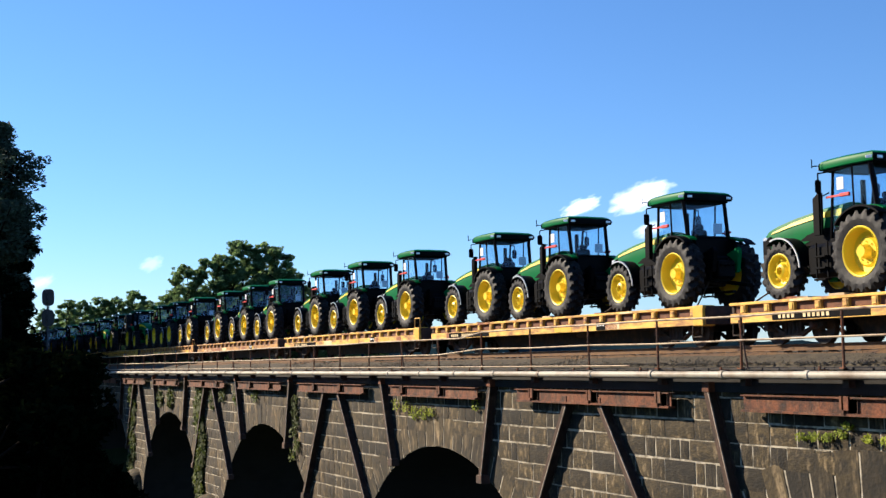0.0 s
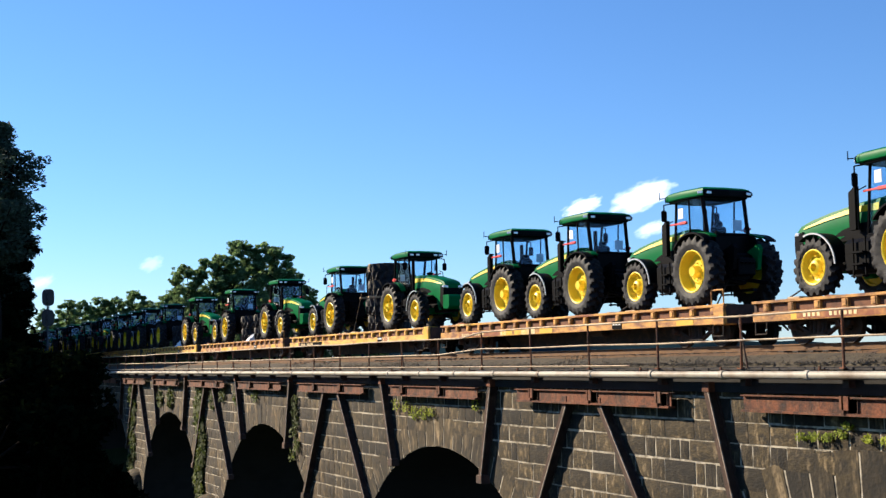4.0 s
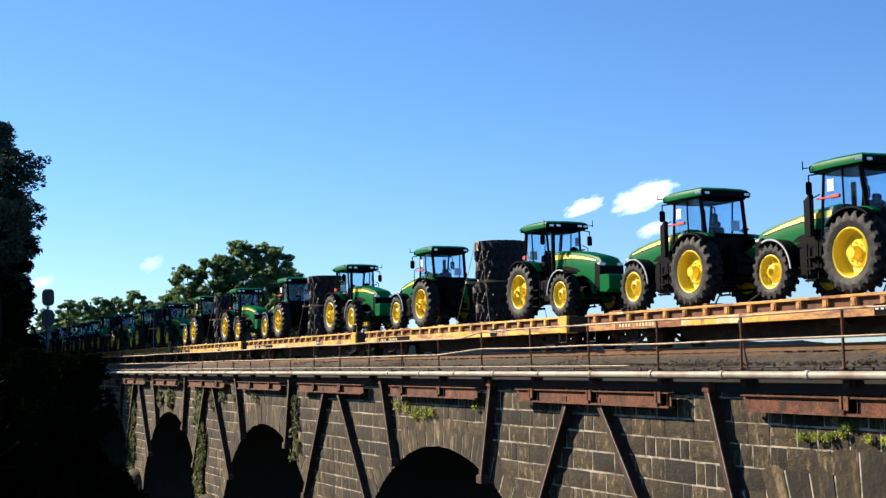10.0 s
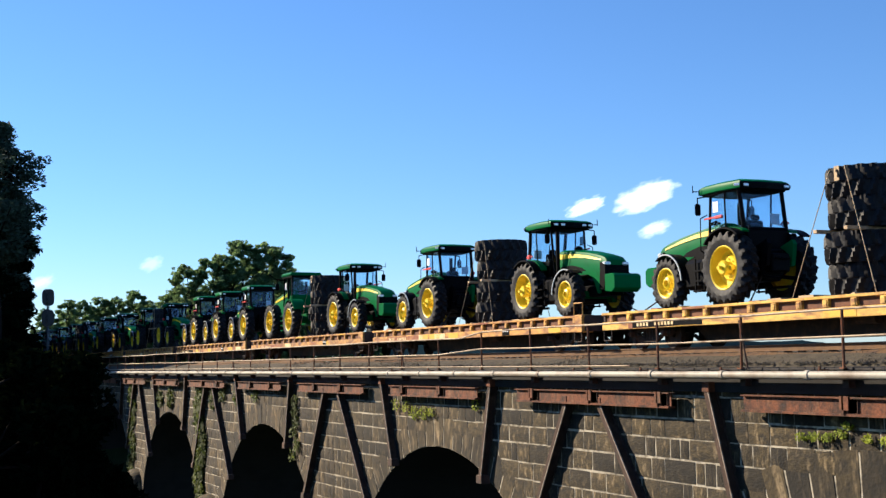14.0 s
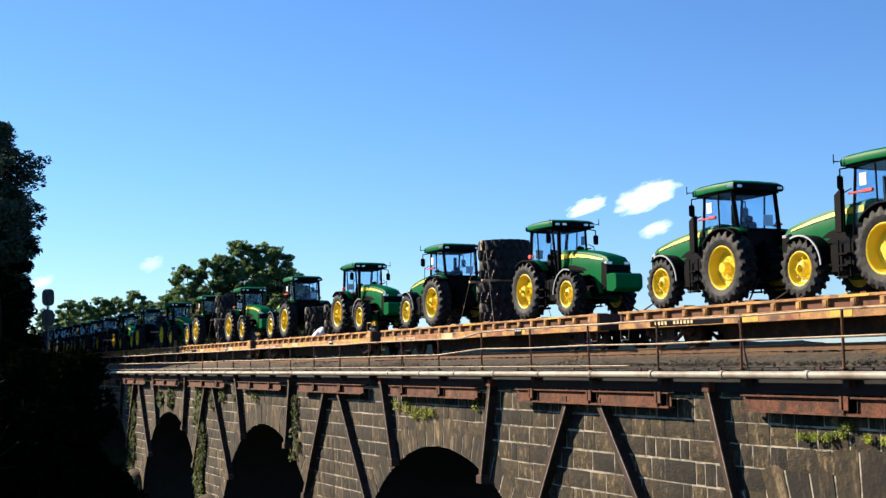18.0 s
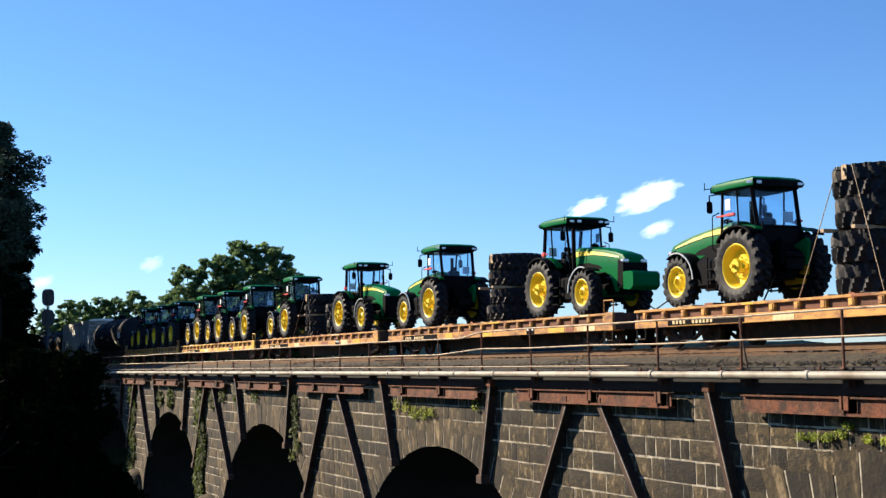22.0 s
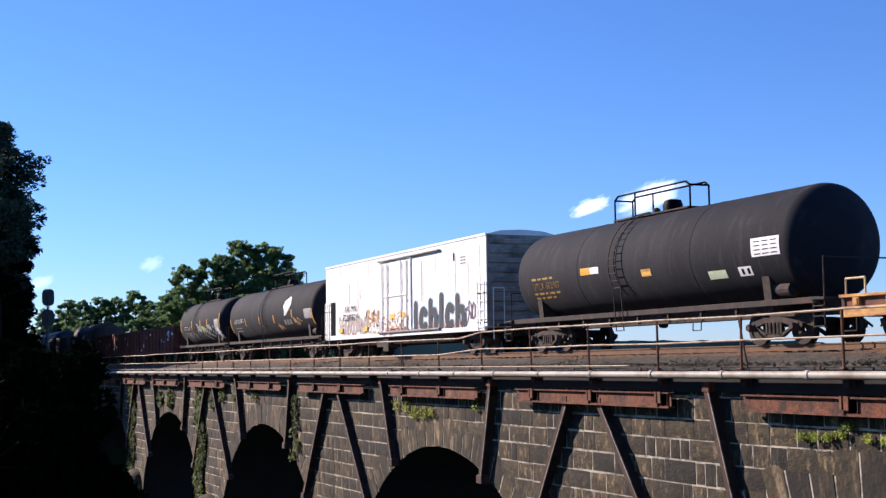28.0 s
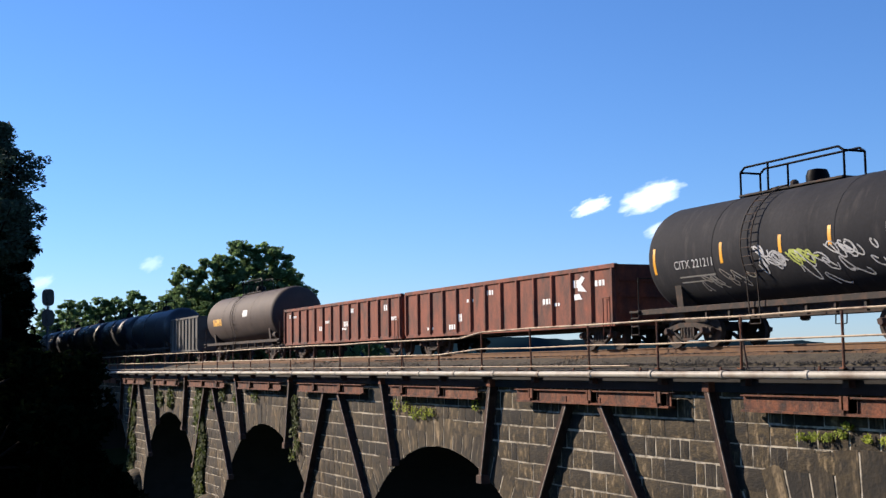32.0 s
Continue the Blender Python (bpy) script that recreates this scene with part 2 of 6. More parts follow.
def rod(bm, p, q, r, n=8, r2=None):
    """A round bar from p to q."""
    p, q = Vector(p), Vector(q)
    turn = (q - p).to_track_quat("Z", "Y")
    r2 = r if r2 is None else r2
    ends = []
    for c, rr in ((p, r), (q, r2)):
        ends.append([bm.verts.new(c + turn @ Vector((rr * math.cos(k * math.tau / n), rr * math.sin(k * math.tau / n), 0))) for k in range(n)])
    for k in range(n):
        j = (k + 1) % n
        bm.faces.new((ends[0][k], ends[0][j], ends[1][j], ends[1][k]))
    bm.faces.new(ends[0][::-1]), bm.faces.new(ends[1])
    return bm


def bar_path(bm, points, r, n=6):
    for p, q in zip(points, points[1:]):
        rod(bm, p, q, r, n)
    return bm


def lathe(bm, profile, n=32, axis="x", closed=False):
    """Turns a profile of (along, radius) about an axis."""
    rings = []
    for s, r in profile:
        ring = []
        for k in range(n):
            c, d = r * math.cos(k * math.tau / n), r * math.sin(k * math.tau / n)
            ring.append(bm.verts.new({"x": (s, c, d), "y": (c, s, d), "z": (c, d, s)}[axis]))
        rings.append(ring)
    pairs = list(zip(rings, rings[1:])) + ([(rings[-1], rings[0])] if closed else [])
    for a, b in pairs:
        for k in range(n):
            j = (k + 1) % n
            bm.faces.new((a[k], a[j], b[j], b[k]))
    if not closed:
        bm.faces.new(rings[0]), bm.faces.new(rings[-1][::-1])
    return bm


def arc_band(bm, r0, r1, a0, a1, x0, x1, n=14, cy=0.0, cz=0.0):
    """A curved plate about the x axis, between two radii and two angles in degrees."""
    cols = []
    for k in range(n + 1):
        a = radians(a0 + (a1 - a0) * k / n)
        cols.append([bm.verts.new((x, cy + r * math.cos(a), cz + r * math.sin(a))) for x, r in ((x0, r0), (x1, r0), (x1, r1), (x0, r1))])
    for c, d in zip(cols, cols[1:]):
        for i in range(4):
            j = (i + 1) % 4
            bm.faces.new((c[i], c[j], d[j], d[i]))
    bm.faces.new(cols[0]), bm.faces.new(cols[-1][::-1])
    return bm


MOVING = []   # things that ride with the train, with their place at 0 s


def ride(ob, t_pass, up, turn=0.0, across=TRACK):
    """Puts a thing on the train, its origin passing at t_pass seconds."""
    MOVING.append((ob, across, SPEED * t_pass - FOOT, RAIL + up, turn))
    ob.matrix_basis = pose(across, SPEED * t_pass - FOOT, RAIL + up, 0, 0, turn)
    return ob


# ---- ground and distance ----
def lerp(a, b, t):
    t = min(1.0, max(0.0, t))
    t = t * t * (3 - 2 * t)
    return a + (b - a) * t


def ground_height(x, y):
    """Valley floor, rising to the bank on which the track runs on past the viaduct."""
    far = lerp(0.0, RAIL - 0.75, (y - 104) / 16 + 0.04 * math.sin(x * 0.3))
    rough = noise.noise((x * 0.05, y * 0.05, 0)) * 0.8
    near_track = lerp(0, 1, (abs(x - TRACK) - 4) / 10)
    return far + rough * near_track - 0.2


def ground():
    xs = [-2600, -1200, -600, -300, -150] + list(range(-90, 140, 5)) + [150, 200, 300, 600, 1200, 2600]
    ys = [-2600, -1200, -600, -300, -150] + list(range(-90, 180, 5)) + [190, 220, 260, 320, 400, 600, 1200, 2600]
    verts = [(x, y, ground_height(x, y)) for y in ys for x in xs]
    n = len(xs)
    faces = [(j * n + i, j * n + i + 1, (j + 1) * n + i + 1, (j + 1) * n + i) for j in range(len(ys) - 1) for i in range(n - 1)]
    me = bpy.data.meshes.new("ground")
    me.from_pydata(verts, [], faces)
    me.materials.append(GROUND)
    me.shade_smooth()
    tagged(new("ground", me), "grassy valley floor rising to a wooded bank", "ground", kind="structure")


def far_ridge():
    """Low wooded hills far beyond the river."""
    rng = random.Random(5)
    bm = bmesh.new()
    rows = []
    for k in range(121):
        a = radians(20 + 50 * k / 120)
        d = 1700 + 60 * math.sin(k * 0.3)
        crest = 23 + 5 * math.sin(k * 0.11 + 0.2) + 4 - lerp(0, 22, (k - 46) / 10) + 1.6 * noise.noise((k * 0.5, 0, 3)) + rng.random() * 1.2
        c, s = math.sin(a), math.cos(a)
        rows.append([bm.verts.new(((d + q) * c, (d + q) * s, z)) for q, z in ((-150, -2), (-60, EYE + crest * 0.6), (0, EYE + crest), (90, EYE + crest * 0.5), (200, -2))])
    for a, b in zip(rows, rows[1:]):
        for i in range(4):
            bm.faces.new((a[i], a[i + 1], b[i + 1], b[i]))
    part("far_hills", bm, HILL, smooth=True)
    tagged(bpy.data.objects["far_hills"], "low wooded hills in the blue distance", "hills", kind="structure")


ground()
far_ridge()

# ---- viaduct ----
FACE = 18.45                    # near face of the masonry
ARCH_R, RING = 9.35, 1.02
CROWN = EYE - 2.86
SPRING = CROWN - ARCH_R
PITCH_ARCH = 21.2
CENTRES = [20.3 + PITCH_ARCH * k for k in range(-25, 5)]
END_NEAR, END_FAR = -524.0, 124.0
TOP = EYE - 0.30


def viaduct():
    out = [(END_NEAR, TOP), (END_NEAR, -1.0)]
    for c in CENTRES:
        out.append((c - ARCH_R, -1.0))
        steps = 32 if c > -10 else 10
        for k in range(steps + 1):
            a = math.pi - math.pi * k / steps
            out.append((c + ARCH_R * math.cos(a), SPRING + ARCH_R * math.sin(a)))
        out.append((c + ARCH_R, -1.0))
    out += [(END_FAR, -1.0), (END_FAR, TOP)]
    bm = prism(bmesh.new(), out, FACE + 0.001, 27.5, "x")
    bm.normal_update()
    # faces inside the arches get a near-black colour standing for their shade
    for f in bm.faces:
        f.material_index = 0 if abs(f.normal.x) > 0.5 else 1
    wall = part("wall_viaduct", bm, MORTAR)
    wall.data.materials.append(BARREL_SHADE)
    return tagged(wall, "weathered stone arch viaduct, vaults painted dark for shade", "viaduct", kind="structure")


WALL = viaduct()


def stone_mesh(seed):
    """A rock-faced block of unit size, its face towards -x."""
    rng = random.Random(seed)
    bm = bmesh.new()
    grid = []
    for j in range(4):
        row = []
        for i in range(4):
            edge = i in (0, 3) or j in (0, 3)
            y, z = (0.0, 0.33, 0.67, 1.0)[i], (0.0, 0.33, 0.67, 1.0)[j]
            row.append(bm.verts.new((0.0 if edge else -0.010 - 0.026 * rng.random(), y + (0 if edge else rng.uniform(-0.08, 0.08)), z + (0 if edge else rng.uniform(-0.08, 0.08)))))
        grid.append(row)
    for j in range(3):
        for i in range(3):
            bm.faces.new((grid[j][i], grid[j][i + 1], grid[j + 1][i + 1], grid[j + 1][i]))
    rim = [grid[0][i] for i in range(4)] + [grid[j][3] for j in range(1, 4)] + [grid[3][i] for i in (2, 1, 0)] + [grid[j][0] for j in (2, 1)]
    back = [bm.verts.new((0.12, v.co.y, v.co.z)) for v in rim]
    for k in range(len(rim)):
        j = (k + 1) % len(rim)
        bm.faces.new((rim[k], back[k], back[j], rim[j]))
    bmesh.ops.recalc_face_normals(bm, faces=bm.faces)
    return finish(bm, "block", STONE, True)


def free_runs(z):
    """The stretches of a course at height z that lie outside the arch rings."""
    runs, y = [], END_NEAR
    for c in CENTRES:
        r = ARCH_R + RING - 0.04
        d = z - SPRING
        half = math.sqrt(r * r - d * d) if 0 < d < r else (0 if d >= r else ARCH_R + 0.02)
        if half:
            runs.append((y, c - half))
            y = c + half
    runs.append((y, END_FAR))
    return runs


def masonry():
    rng = random.Random(11)
    shapes = [stone_mesh(s) for s in range(6)]
    rest_v, rest_f = [], []
    z = TOP - 0.02
    near = 0
    row = 0
    while z > 1.0:
        h = rng.choice((0.42, 0.48, 0.52, 0.56))
        mid = z - h / 2
        for a, b in free_runs(z - 0.02):
            y = max(a, 6.0 + 0.3 * row)
            if b < 8:
                continue
            while y < b - 0.05:
                w = min(rng.choice((0.45, 0.6, 0.75, 0.9, 1.05, 1.3)) * rng.uniform(0.85, 1.15), b - y)
                if b - y - w < 0.3:
                    w = b - y
                gap = rng.uniform(0.010, 0.038)
                x = FACE - rng.uniform(0.004, 0.012)
                s = (1.0, w - 2 * gap, h - 2 * gap)
                if 18 < y < 52 and mid > EYE - 5.6 and near < 270:
                    ob = new("stone_block", shapes[rng.randrange(6)])
                    ob.parent = WALL
                    ob.matrix_basis = Matrix.LocRotScale((x, y + gap, z - h + gap), None, s)
                    near += 1
                elif y > 8:
                    me = shapes[rng.randrange(6)]
                    base = len(rest_v)
                    rest_v += [(x + v.co.x, y + gap + v.co.y * s[1], z - h + gap + v.co.z * s[2]) for v in me.vertices]
                    rest_f += [tuple(base + i for i in p.vertices) for p in me.polygons]
                y += w
        z -= h
        row += 1
    # ring stones: one wedge, turned about each arch's centre
    step = radians(4.5)
    bm = bmesh.new()
    r0, r1, half = ARCH_R + 0.004, ARCH_R + RING, step / 2 - 0.0030
    prof = [(r * math.sin(a), r * math.cos(a)) for r, a in ((r0, -half), (r1, -half), (r1, half), (r0, half))]
    prism(bm, prof, FACE - 0.012, FACE + 0.2, "x")
    bmesh.ops.bevel(bm, geom=[e for e in bm.edges if all(v.co.x < FACE for v in e.verts)], offset=0.010, segments=1, affect="EDGES")
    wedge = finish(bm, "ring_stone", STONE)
    rest = []
    for c in CENTRES:
        for k in range(-20, 21):
            a = k * step
            m = Matrix.LocRotScale((rng.uniform(-0.008, 0.006), c, SPRING), Euler((-a, 0, 0)), None)
            if abs(k) < 15 and 15 < c < 50:
                ob = new("ring_stone", wedge)
                ob.parent = WALL
                ob.matrix_basis = m
            elif c > 15:
                base = len(rest_v)
                rest_v += [tuple(m @ v.co) for v in wedge.vertices]
                rest_f += [tuple(base + i for i in p.vertices) for p in wedge.polygons]
    me = bpy.data.meshes.new("far_blocks")
    me.from_pydata(rest_v, [], rest_f)
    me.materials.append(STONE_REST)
    ob = new("far_blocks", me)
    ob.parent = WALL
    tagged(ob, kind="stuff")


def buttresses():
    """Round-nosed cutwaters at the feet of the piers, with domed caps."""
    for k, c in enumerate(CENTRES[-4:-1]):
        m = c + PITCH_ARCH / 2
        b = new("pier_cutwater")
        b.parent = WALL
        bm = bmesh.new()
        prof, top = [], EYE - 7.9
        for i in range(13):
            a = math.pi * i / 12
            prof.append((FACE - 0.95 * math.sin(a), m + 1.5 * math.cos(a)))
        prism(bm, prof, -0.5, top, "z")
        rings = [[bm.verts.new((FACE - (FACE - p[0]) * q, m + (p[1] - m) * q, top + 0.75 * math.sqrt(1 - q * q))) for p in prof] for q in (1.0, 0.9, 0.7, 0.4, 0.12)]
        for r0, r1 in zip(rings, rings[1:]):
            for i in range(len(prof) - 1):
                bm.faces.new((r0[i], r0[i + 1], r1[i + 1], r1[i]))
        b.data = None
        bpy.data.objects.remove(b)
        part("pier_cutwater", bm, STONE, WALL, "round-nosed stone cutwater with a domed cap", True)


masonry()
buttresses()


# ---- track ----
def track():
    prof = [(19.7, TOP - 0.05), (20.1, RAIL - 0.50), (20.95, RAIL - 0.27), (21.3, RAIL - 0.205), (24.2, RAIL - 0.20), (25.6, RAIL - 0.5), (26.6, TOP - 0.05)]
    n = 220
    rng = random.Random(3)
    ys = [-530, -400, -250, -120] + [-45 + (420 + 45) * (k / n) ** 1.6 for k in range(n - 6)] + [430, 600, 850]
    verts, faces = [], []
    for y in ys:
        for x, z in prof:
            verts.append((x, y, z + rng.uniform(-0.03, 0.03)))
    w = len(prof)
    faces = [(j * w + i, j * w + i + 1, (j + 1) * w + i + 1, (j + 1) * w + i) for j in range(n) for i in range(w - 1)]
    me = bpy.data.meshes.new("ballast")
    me.from_pydata(verts, [], faces)
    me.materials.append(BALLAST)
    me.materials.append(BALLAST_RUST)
    for p in me.polygons:
        p.material_index = 1 if p.center.x > 21.0 else 0
    bed = tagged(new("ballast_bed", me), "grey crushed-stone ballast bed under the track", "ballast", kind="structure")
    # loose stones along the near shoulder
    sv, sf = [], []
    for k in range(17000):
        y = 15 + 60 * rng.random() ** 1.7
        u = rng.random()
        x = 19.95 + 1.35 * u
        z = RAIL - 0.50 + 0.30 * min(1, max(0, (x - 20.2) / 1.3)) + rng.uniform(-0.02, 0.03)
        r = rng.uniform(0.02, 0.05)
        b = len(sv)
        for d in ((1, 0, 0), (-1, 0, 0), (0, 1, 0), (0, -1, 0), (0, 0, 1)):
            sv.append((x + d[0] * r * rng.uniform(0.7, 1.3), y + d[1] * r * rng.uniform(0.7, 1.3), z + d[2] * r))
        sf += [(b, b + 2, b + 4), (b + 2, b + 1, b + 4), (b + 1, b + 3, b + 4), (b + 3, b, b + 4)]
    me = bpy.data.meshes.new("ballast_stones")
    me.from_pydata(sv, [], sf)
    me.materials.append(mat("ballast_stone", (0.12, 0.098, 0.062), 0.95, 0, (0.04, 0.032, 0.02), 3, 0.5, 0.3, 30, 0.7, True))
    ob = new("ballast_stones", me)
    ob.parent = bed
    tagged(ob, kind="stuff")
    prof = [(-0.07, 0), (0.07, 0), (0.07, 0.015), (0.012, 0.035), (0.012, 0.135), (0.036, 0.145), (0.036, 0.178), (-0.036, 0.178), (-0.036, 0.145), (-0.012, 0.135), (-0.012, 0.035), (-0.07, 0.015)]
    for x in (TRACK - 0.72, TRACK + 0.72):
        bm = prism(bmesh.new(), [(x + px, RAIL - 0.18 + pz) for px, pz in prof], -530, 850, "y")
        r = part("rail", bm, RAIL_RUST)
        tagged(r, "rust-brown steel rail with a worn bright head", "rail", "rails of the track", "structure")
        part("rail_head", boxed(x - 0.03, x + 0.03, -530, 850, RAIL - 0.003, RAIL), RAIL_TOP, r)
    tie = finish(boxed(-1.3, 1.3, -0.115, 0.115, -0.2, 0.0, bevel=0.01), "tie", PLANK)
    for k in range(75):
        ob = new("tie", tie)
        ob.parent = bed
        ob.matrix_basis = pose(TRACK, 14 + k * 0.56, RAIL - 0.178)


track()

# ---- walkway on the viaduct's flank ----
EDGE = 18.1           # outer edge of the walkway
POSTS = [20.65 + 3.33 * k for k in range(-2, 28)]


def walkway():
    w = thing("walkway", "planked steel walkway cantilevered from the viaduct's flank", "walkway", kind="structure")
    rng = random.Random(8)
    part("fascia", boxed(EDGE + 0.20, EDGE + 0.32, 8, 110, EYE - 0.76, EYE - 0.30, bevel=0.01), FASCIA, w, "near-black timber fascia")
    part("stringer", boxed(EDGE - 0.14, EDGE + 0.04, 8, 110, EYE - 0.44, EYE - 0.38, bevel=0.008), FASCIA, w)
    plank = finish(boxed(0, 1.75, 0.0, 0.27, -0.05, 0.0, bevel=0.006), "plank", PLANK)
    for k in range(70):
        ob = new("plank", plank)
        ob.parent = w
        ob.matrix_basis = pose(EDGE + 0.02 + rng.uniform(-0.02, 0.02), 15 + k * 0.285, EYE - 0.20 + rng.uniform(-0.008, 0.008))
    part("far_planking", boxed(EDGE + 0.02, EDGE + 1.75, 35, 112, EYE - 0.26, EYE - 0.20), PLANK, w)
    joist = finish(boxed(EDGE + 0.02, FACE + 0.12, -0.09, 0.09, EYE - 0.60, EYE - 0.26), "joist", RUST_DARK)
    for y in POSTS:
        ob = new("joist", joist)
        ob.parent = w
        ob.matrix_basis = pose(0, y, 0)
    # rust-red edge beams, broken at the arch haunches, with stub plates at the joists
    spans = []
    for k in range(-1, 5):
        o = 21.2 * k
        spans += [(26.85 + o, 35.0 + o), (37.75 + o, 45.2 + o)]
    for a, b in spans:
        if b < 8 or a > 112:
            continue
        bm = bmesh.new()
        top, bot = EYE - 0.79, EYE - 1.17
        x = EDGE + 0.05
        prof = [(x - 0.10, top), (x + 0.10, top), (x + 0.10, top - 0.03), (x + 0.012, top - 0.03), (x + 0.012, bot + 0.05), (x + 0.10, bot + 0.05), (x + 0.10, bot), (x - 0.10, bot), (x - 0.10, bot + 0.05), (x - 0.012, bot + 0.05), (x - 0.012, top - 0.03), (x - 0.10, top - 0.03)]
        prism(bm, prof, a, b, "y")
        beam = part("edge_beam", bm, RUST, w, "rust-red rolled steel edge beam")
        for y in POSTS:
            if a + 0.3 < y < b - 0.2:
                sm = boxed(x - 0.13, x - 0.02, y - 0.02, y + 0.03, bot + 0.04, top + 0.02)
                box(sm, x - 0.13, x - 0.10, y - 0.16, y + 0.10, bot + 0.12, top + 0.02)
                box(sm, x - 0.05, x - 0.014, y - 0.33, y - 0.03, bot + 0.06, top - 0.04)
                part("stub_plate", sm, RUST, beam)
                # dark box standing in for the shadow beside the stub
                part("shadow_slot", boxed(x - 0.05, x - 0.016, y - 0.34, y - 0.10, bot + 0.07, top - 0.05), RUST_DARK, beam)
    # raking struts that fan out from each pier
    for k in range(-1, 4):
        o = 20.85 * k
        for ya, za, yb, zb in ((25.42, -0.74, 24.52, -3.62), (30.30, -1.18, 26.90, -5.85), (32.12, -1.18, 35.0, -5.75), (36.92, -0.74, 37.78, -3.68)):
            if ya + o < 8 or ya + o > 110:
                continue
            p, q = Vector((EDGE + 0.04, ya + o, EYE + za)), Vector((EDGE + 0.08, yb + o, EYE + zb))
            d = (q - p).normalized()
            side = Vector((0, 1, 0)) - d * d.y
            side.normalize()
            deep = d.cross(side).normalized()
            if deep.x < 0:
                deep = -deep
            length = (q - p).length
            bm = bmesh.new()
            half, dep, tf = 0.09, 0.28, 0.025
            prof = [(-half, 0), (half, 0), (half, tf), (0.01, tf), (0.01, dep - tf), (half, dep - tf), (half, dep), (-half, dep), (-half, dep - tf), (-0.01, dep - tf), (-0.01, tf), (-half, tf)]
            prism(bm, prof, 0, length, "z")
            frame_m = Matrix((side, deep, d)).transposed().to_4x4()
            frame_m.translation = p
            bm.transform(frame_m)
            st = part("strut", bm, STRUT, w, "dark rusted rolled-steel raking strut")
            # pale strip that paints the sunlit line on the flange's corner
            edge = boxed(-half - 0.004, -half + 0.030, -0.008, tf, 0.05, length - 0.05)
            edge.transform(frame_m)
            part("worn_edge", edge, LIT_EDGE, st, "flange edge painted pale as sunlit")
            part("foot_plate", boxed(FACE - 0.30, FACE + 0.02, yb + o - 0.2, yb + o + 0.2, EYE + zb - 0.16, EYE + zb + 0.12, bevel=0.02), RUST_DARK, st)
            part("gusset", boxed(EDGE + 0.02, EDGE + 0.3, ya + o - 0.14, ya + o + 0.14, EYE + za - 0.02, EYE + za + 0.22, bevel=0.015), RUST, st)
    # pipe along the outer edge, with collars
    pipe = tagged(part("handrail_pipe", rod(bmesh.new(), (EDGE - 0.2, 8, EYE - 0.35), (EDGE - 0.2, 109, EYE - 0.35), 0.088, 14), PIPE, smooth=True),
                  "pale weathered service pipe along the walkway's edge", "pipe", kind="structure")
    pipe.name = "service_pipe"
    collar = finish(rod(bmesh.new(), (0, -0.06, 0), (0, 0.06, 0), 0.108, 14), "collar", PIPE, True)
    clamp = finish(box(boxed(-0.03, 0.22, -0.025, 0.025, 0.06, 0.12), -0.02, 0.02, -0.025, 0.025, 0.05, 0.18), "clamp", RUST)
    for k in range(32):
        ob = new("collar", collar)
        ob.parent = pipe
        ob.matrix_basis = pose(EDGE - 0.2, 18.6 + 2.9 * k, EYE - 0.35)
    for y in POSTS:
        ob = new("clamp", clamp)
        ob.parent = pipe
        ob.matrix_basis = pose(EDGE - 0.2, y + 0.5, EYE - 0.35)
    cable = part("conduit", bar_path(bmesh.new(), [(EDGE - 0.02, 28.6, EYE - 0.13), (EDGE - 0.02, 60, EYE - 0.12), (EDGE - 0.02, 109, EYE - 0.13)], 0.018), RAILING)
    tagged(cable, "thin pale conduit on the walkway's edge", "conduit", kind="structure")
    # fence of thin posts and two sagging rails
    f = thing("fence", "thin weathered pipe fence with two sagging rails", "fence", kind="structure")
    tops, mids = [], []
    for i, y in enumerate(POSTS):
        top = 0.97 if y < 37.5 else 0.82
        sag = rng.uniform(-0.025, 0.025)
        lean = rng.uniform(-0.06, 0.06)
        bm = bmesh.new()
        rod(bm, (EDGE, y, EYE - 0.22), (EDGE, y + lean, EYE + top + 0.03), 0.030)
        box(bm, EDGE - 0.07, EDGE + 0.07, y - 0.07, y + 0.07, EYE - 0.22, EYE - 0.19)
        part("post", bm, RUST, f)
        if i in (3, 9, 16):
            part("brace", rod(bmesh.new(), (EDGE, y - 0.22, EYE - 0.2), (EDGE, y + 0.04, EYE + top - 0.1), 0.022), RUST_DARK, f)
        tops.append((EDGE - 0.02, y + lean, EYE + top + sag))
        mids.append((EDGE - 0.02, y + lean * 0.5, EYE + top - 0.55 + rng.uniform(-0.02, 0.02)))
        if 36 < y < 38:
            tops.append((EDGE - 0.02, y + 1.6, EYE + 0.80))
    part("top_rail", bar_path(bmesh.new(), tops, 0.027), RAILING, f)
    part("middle_rail", bar_path(bmesh.new(), mids, 0.024), RAILING, f)


walkway()


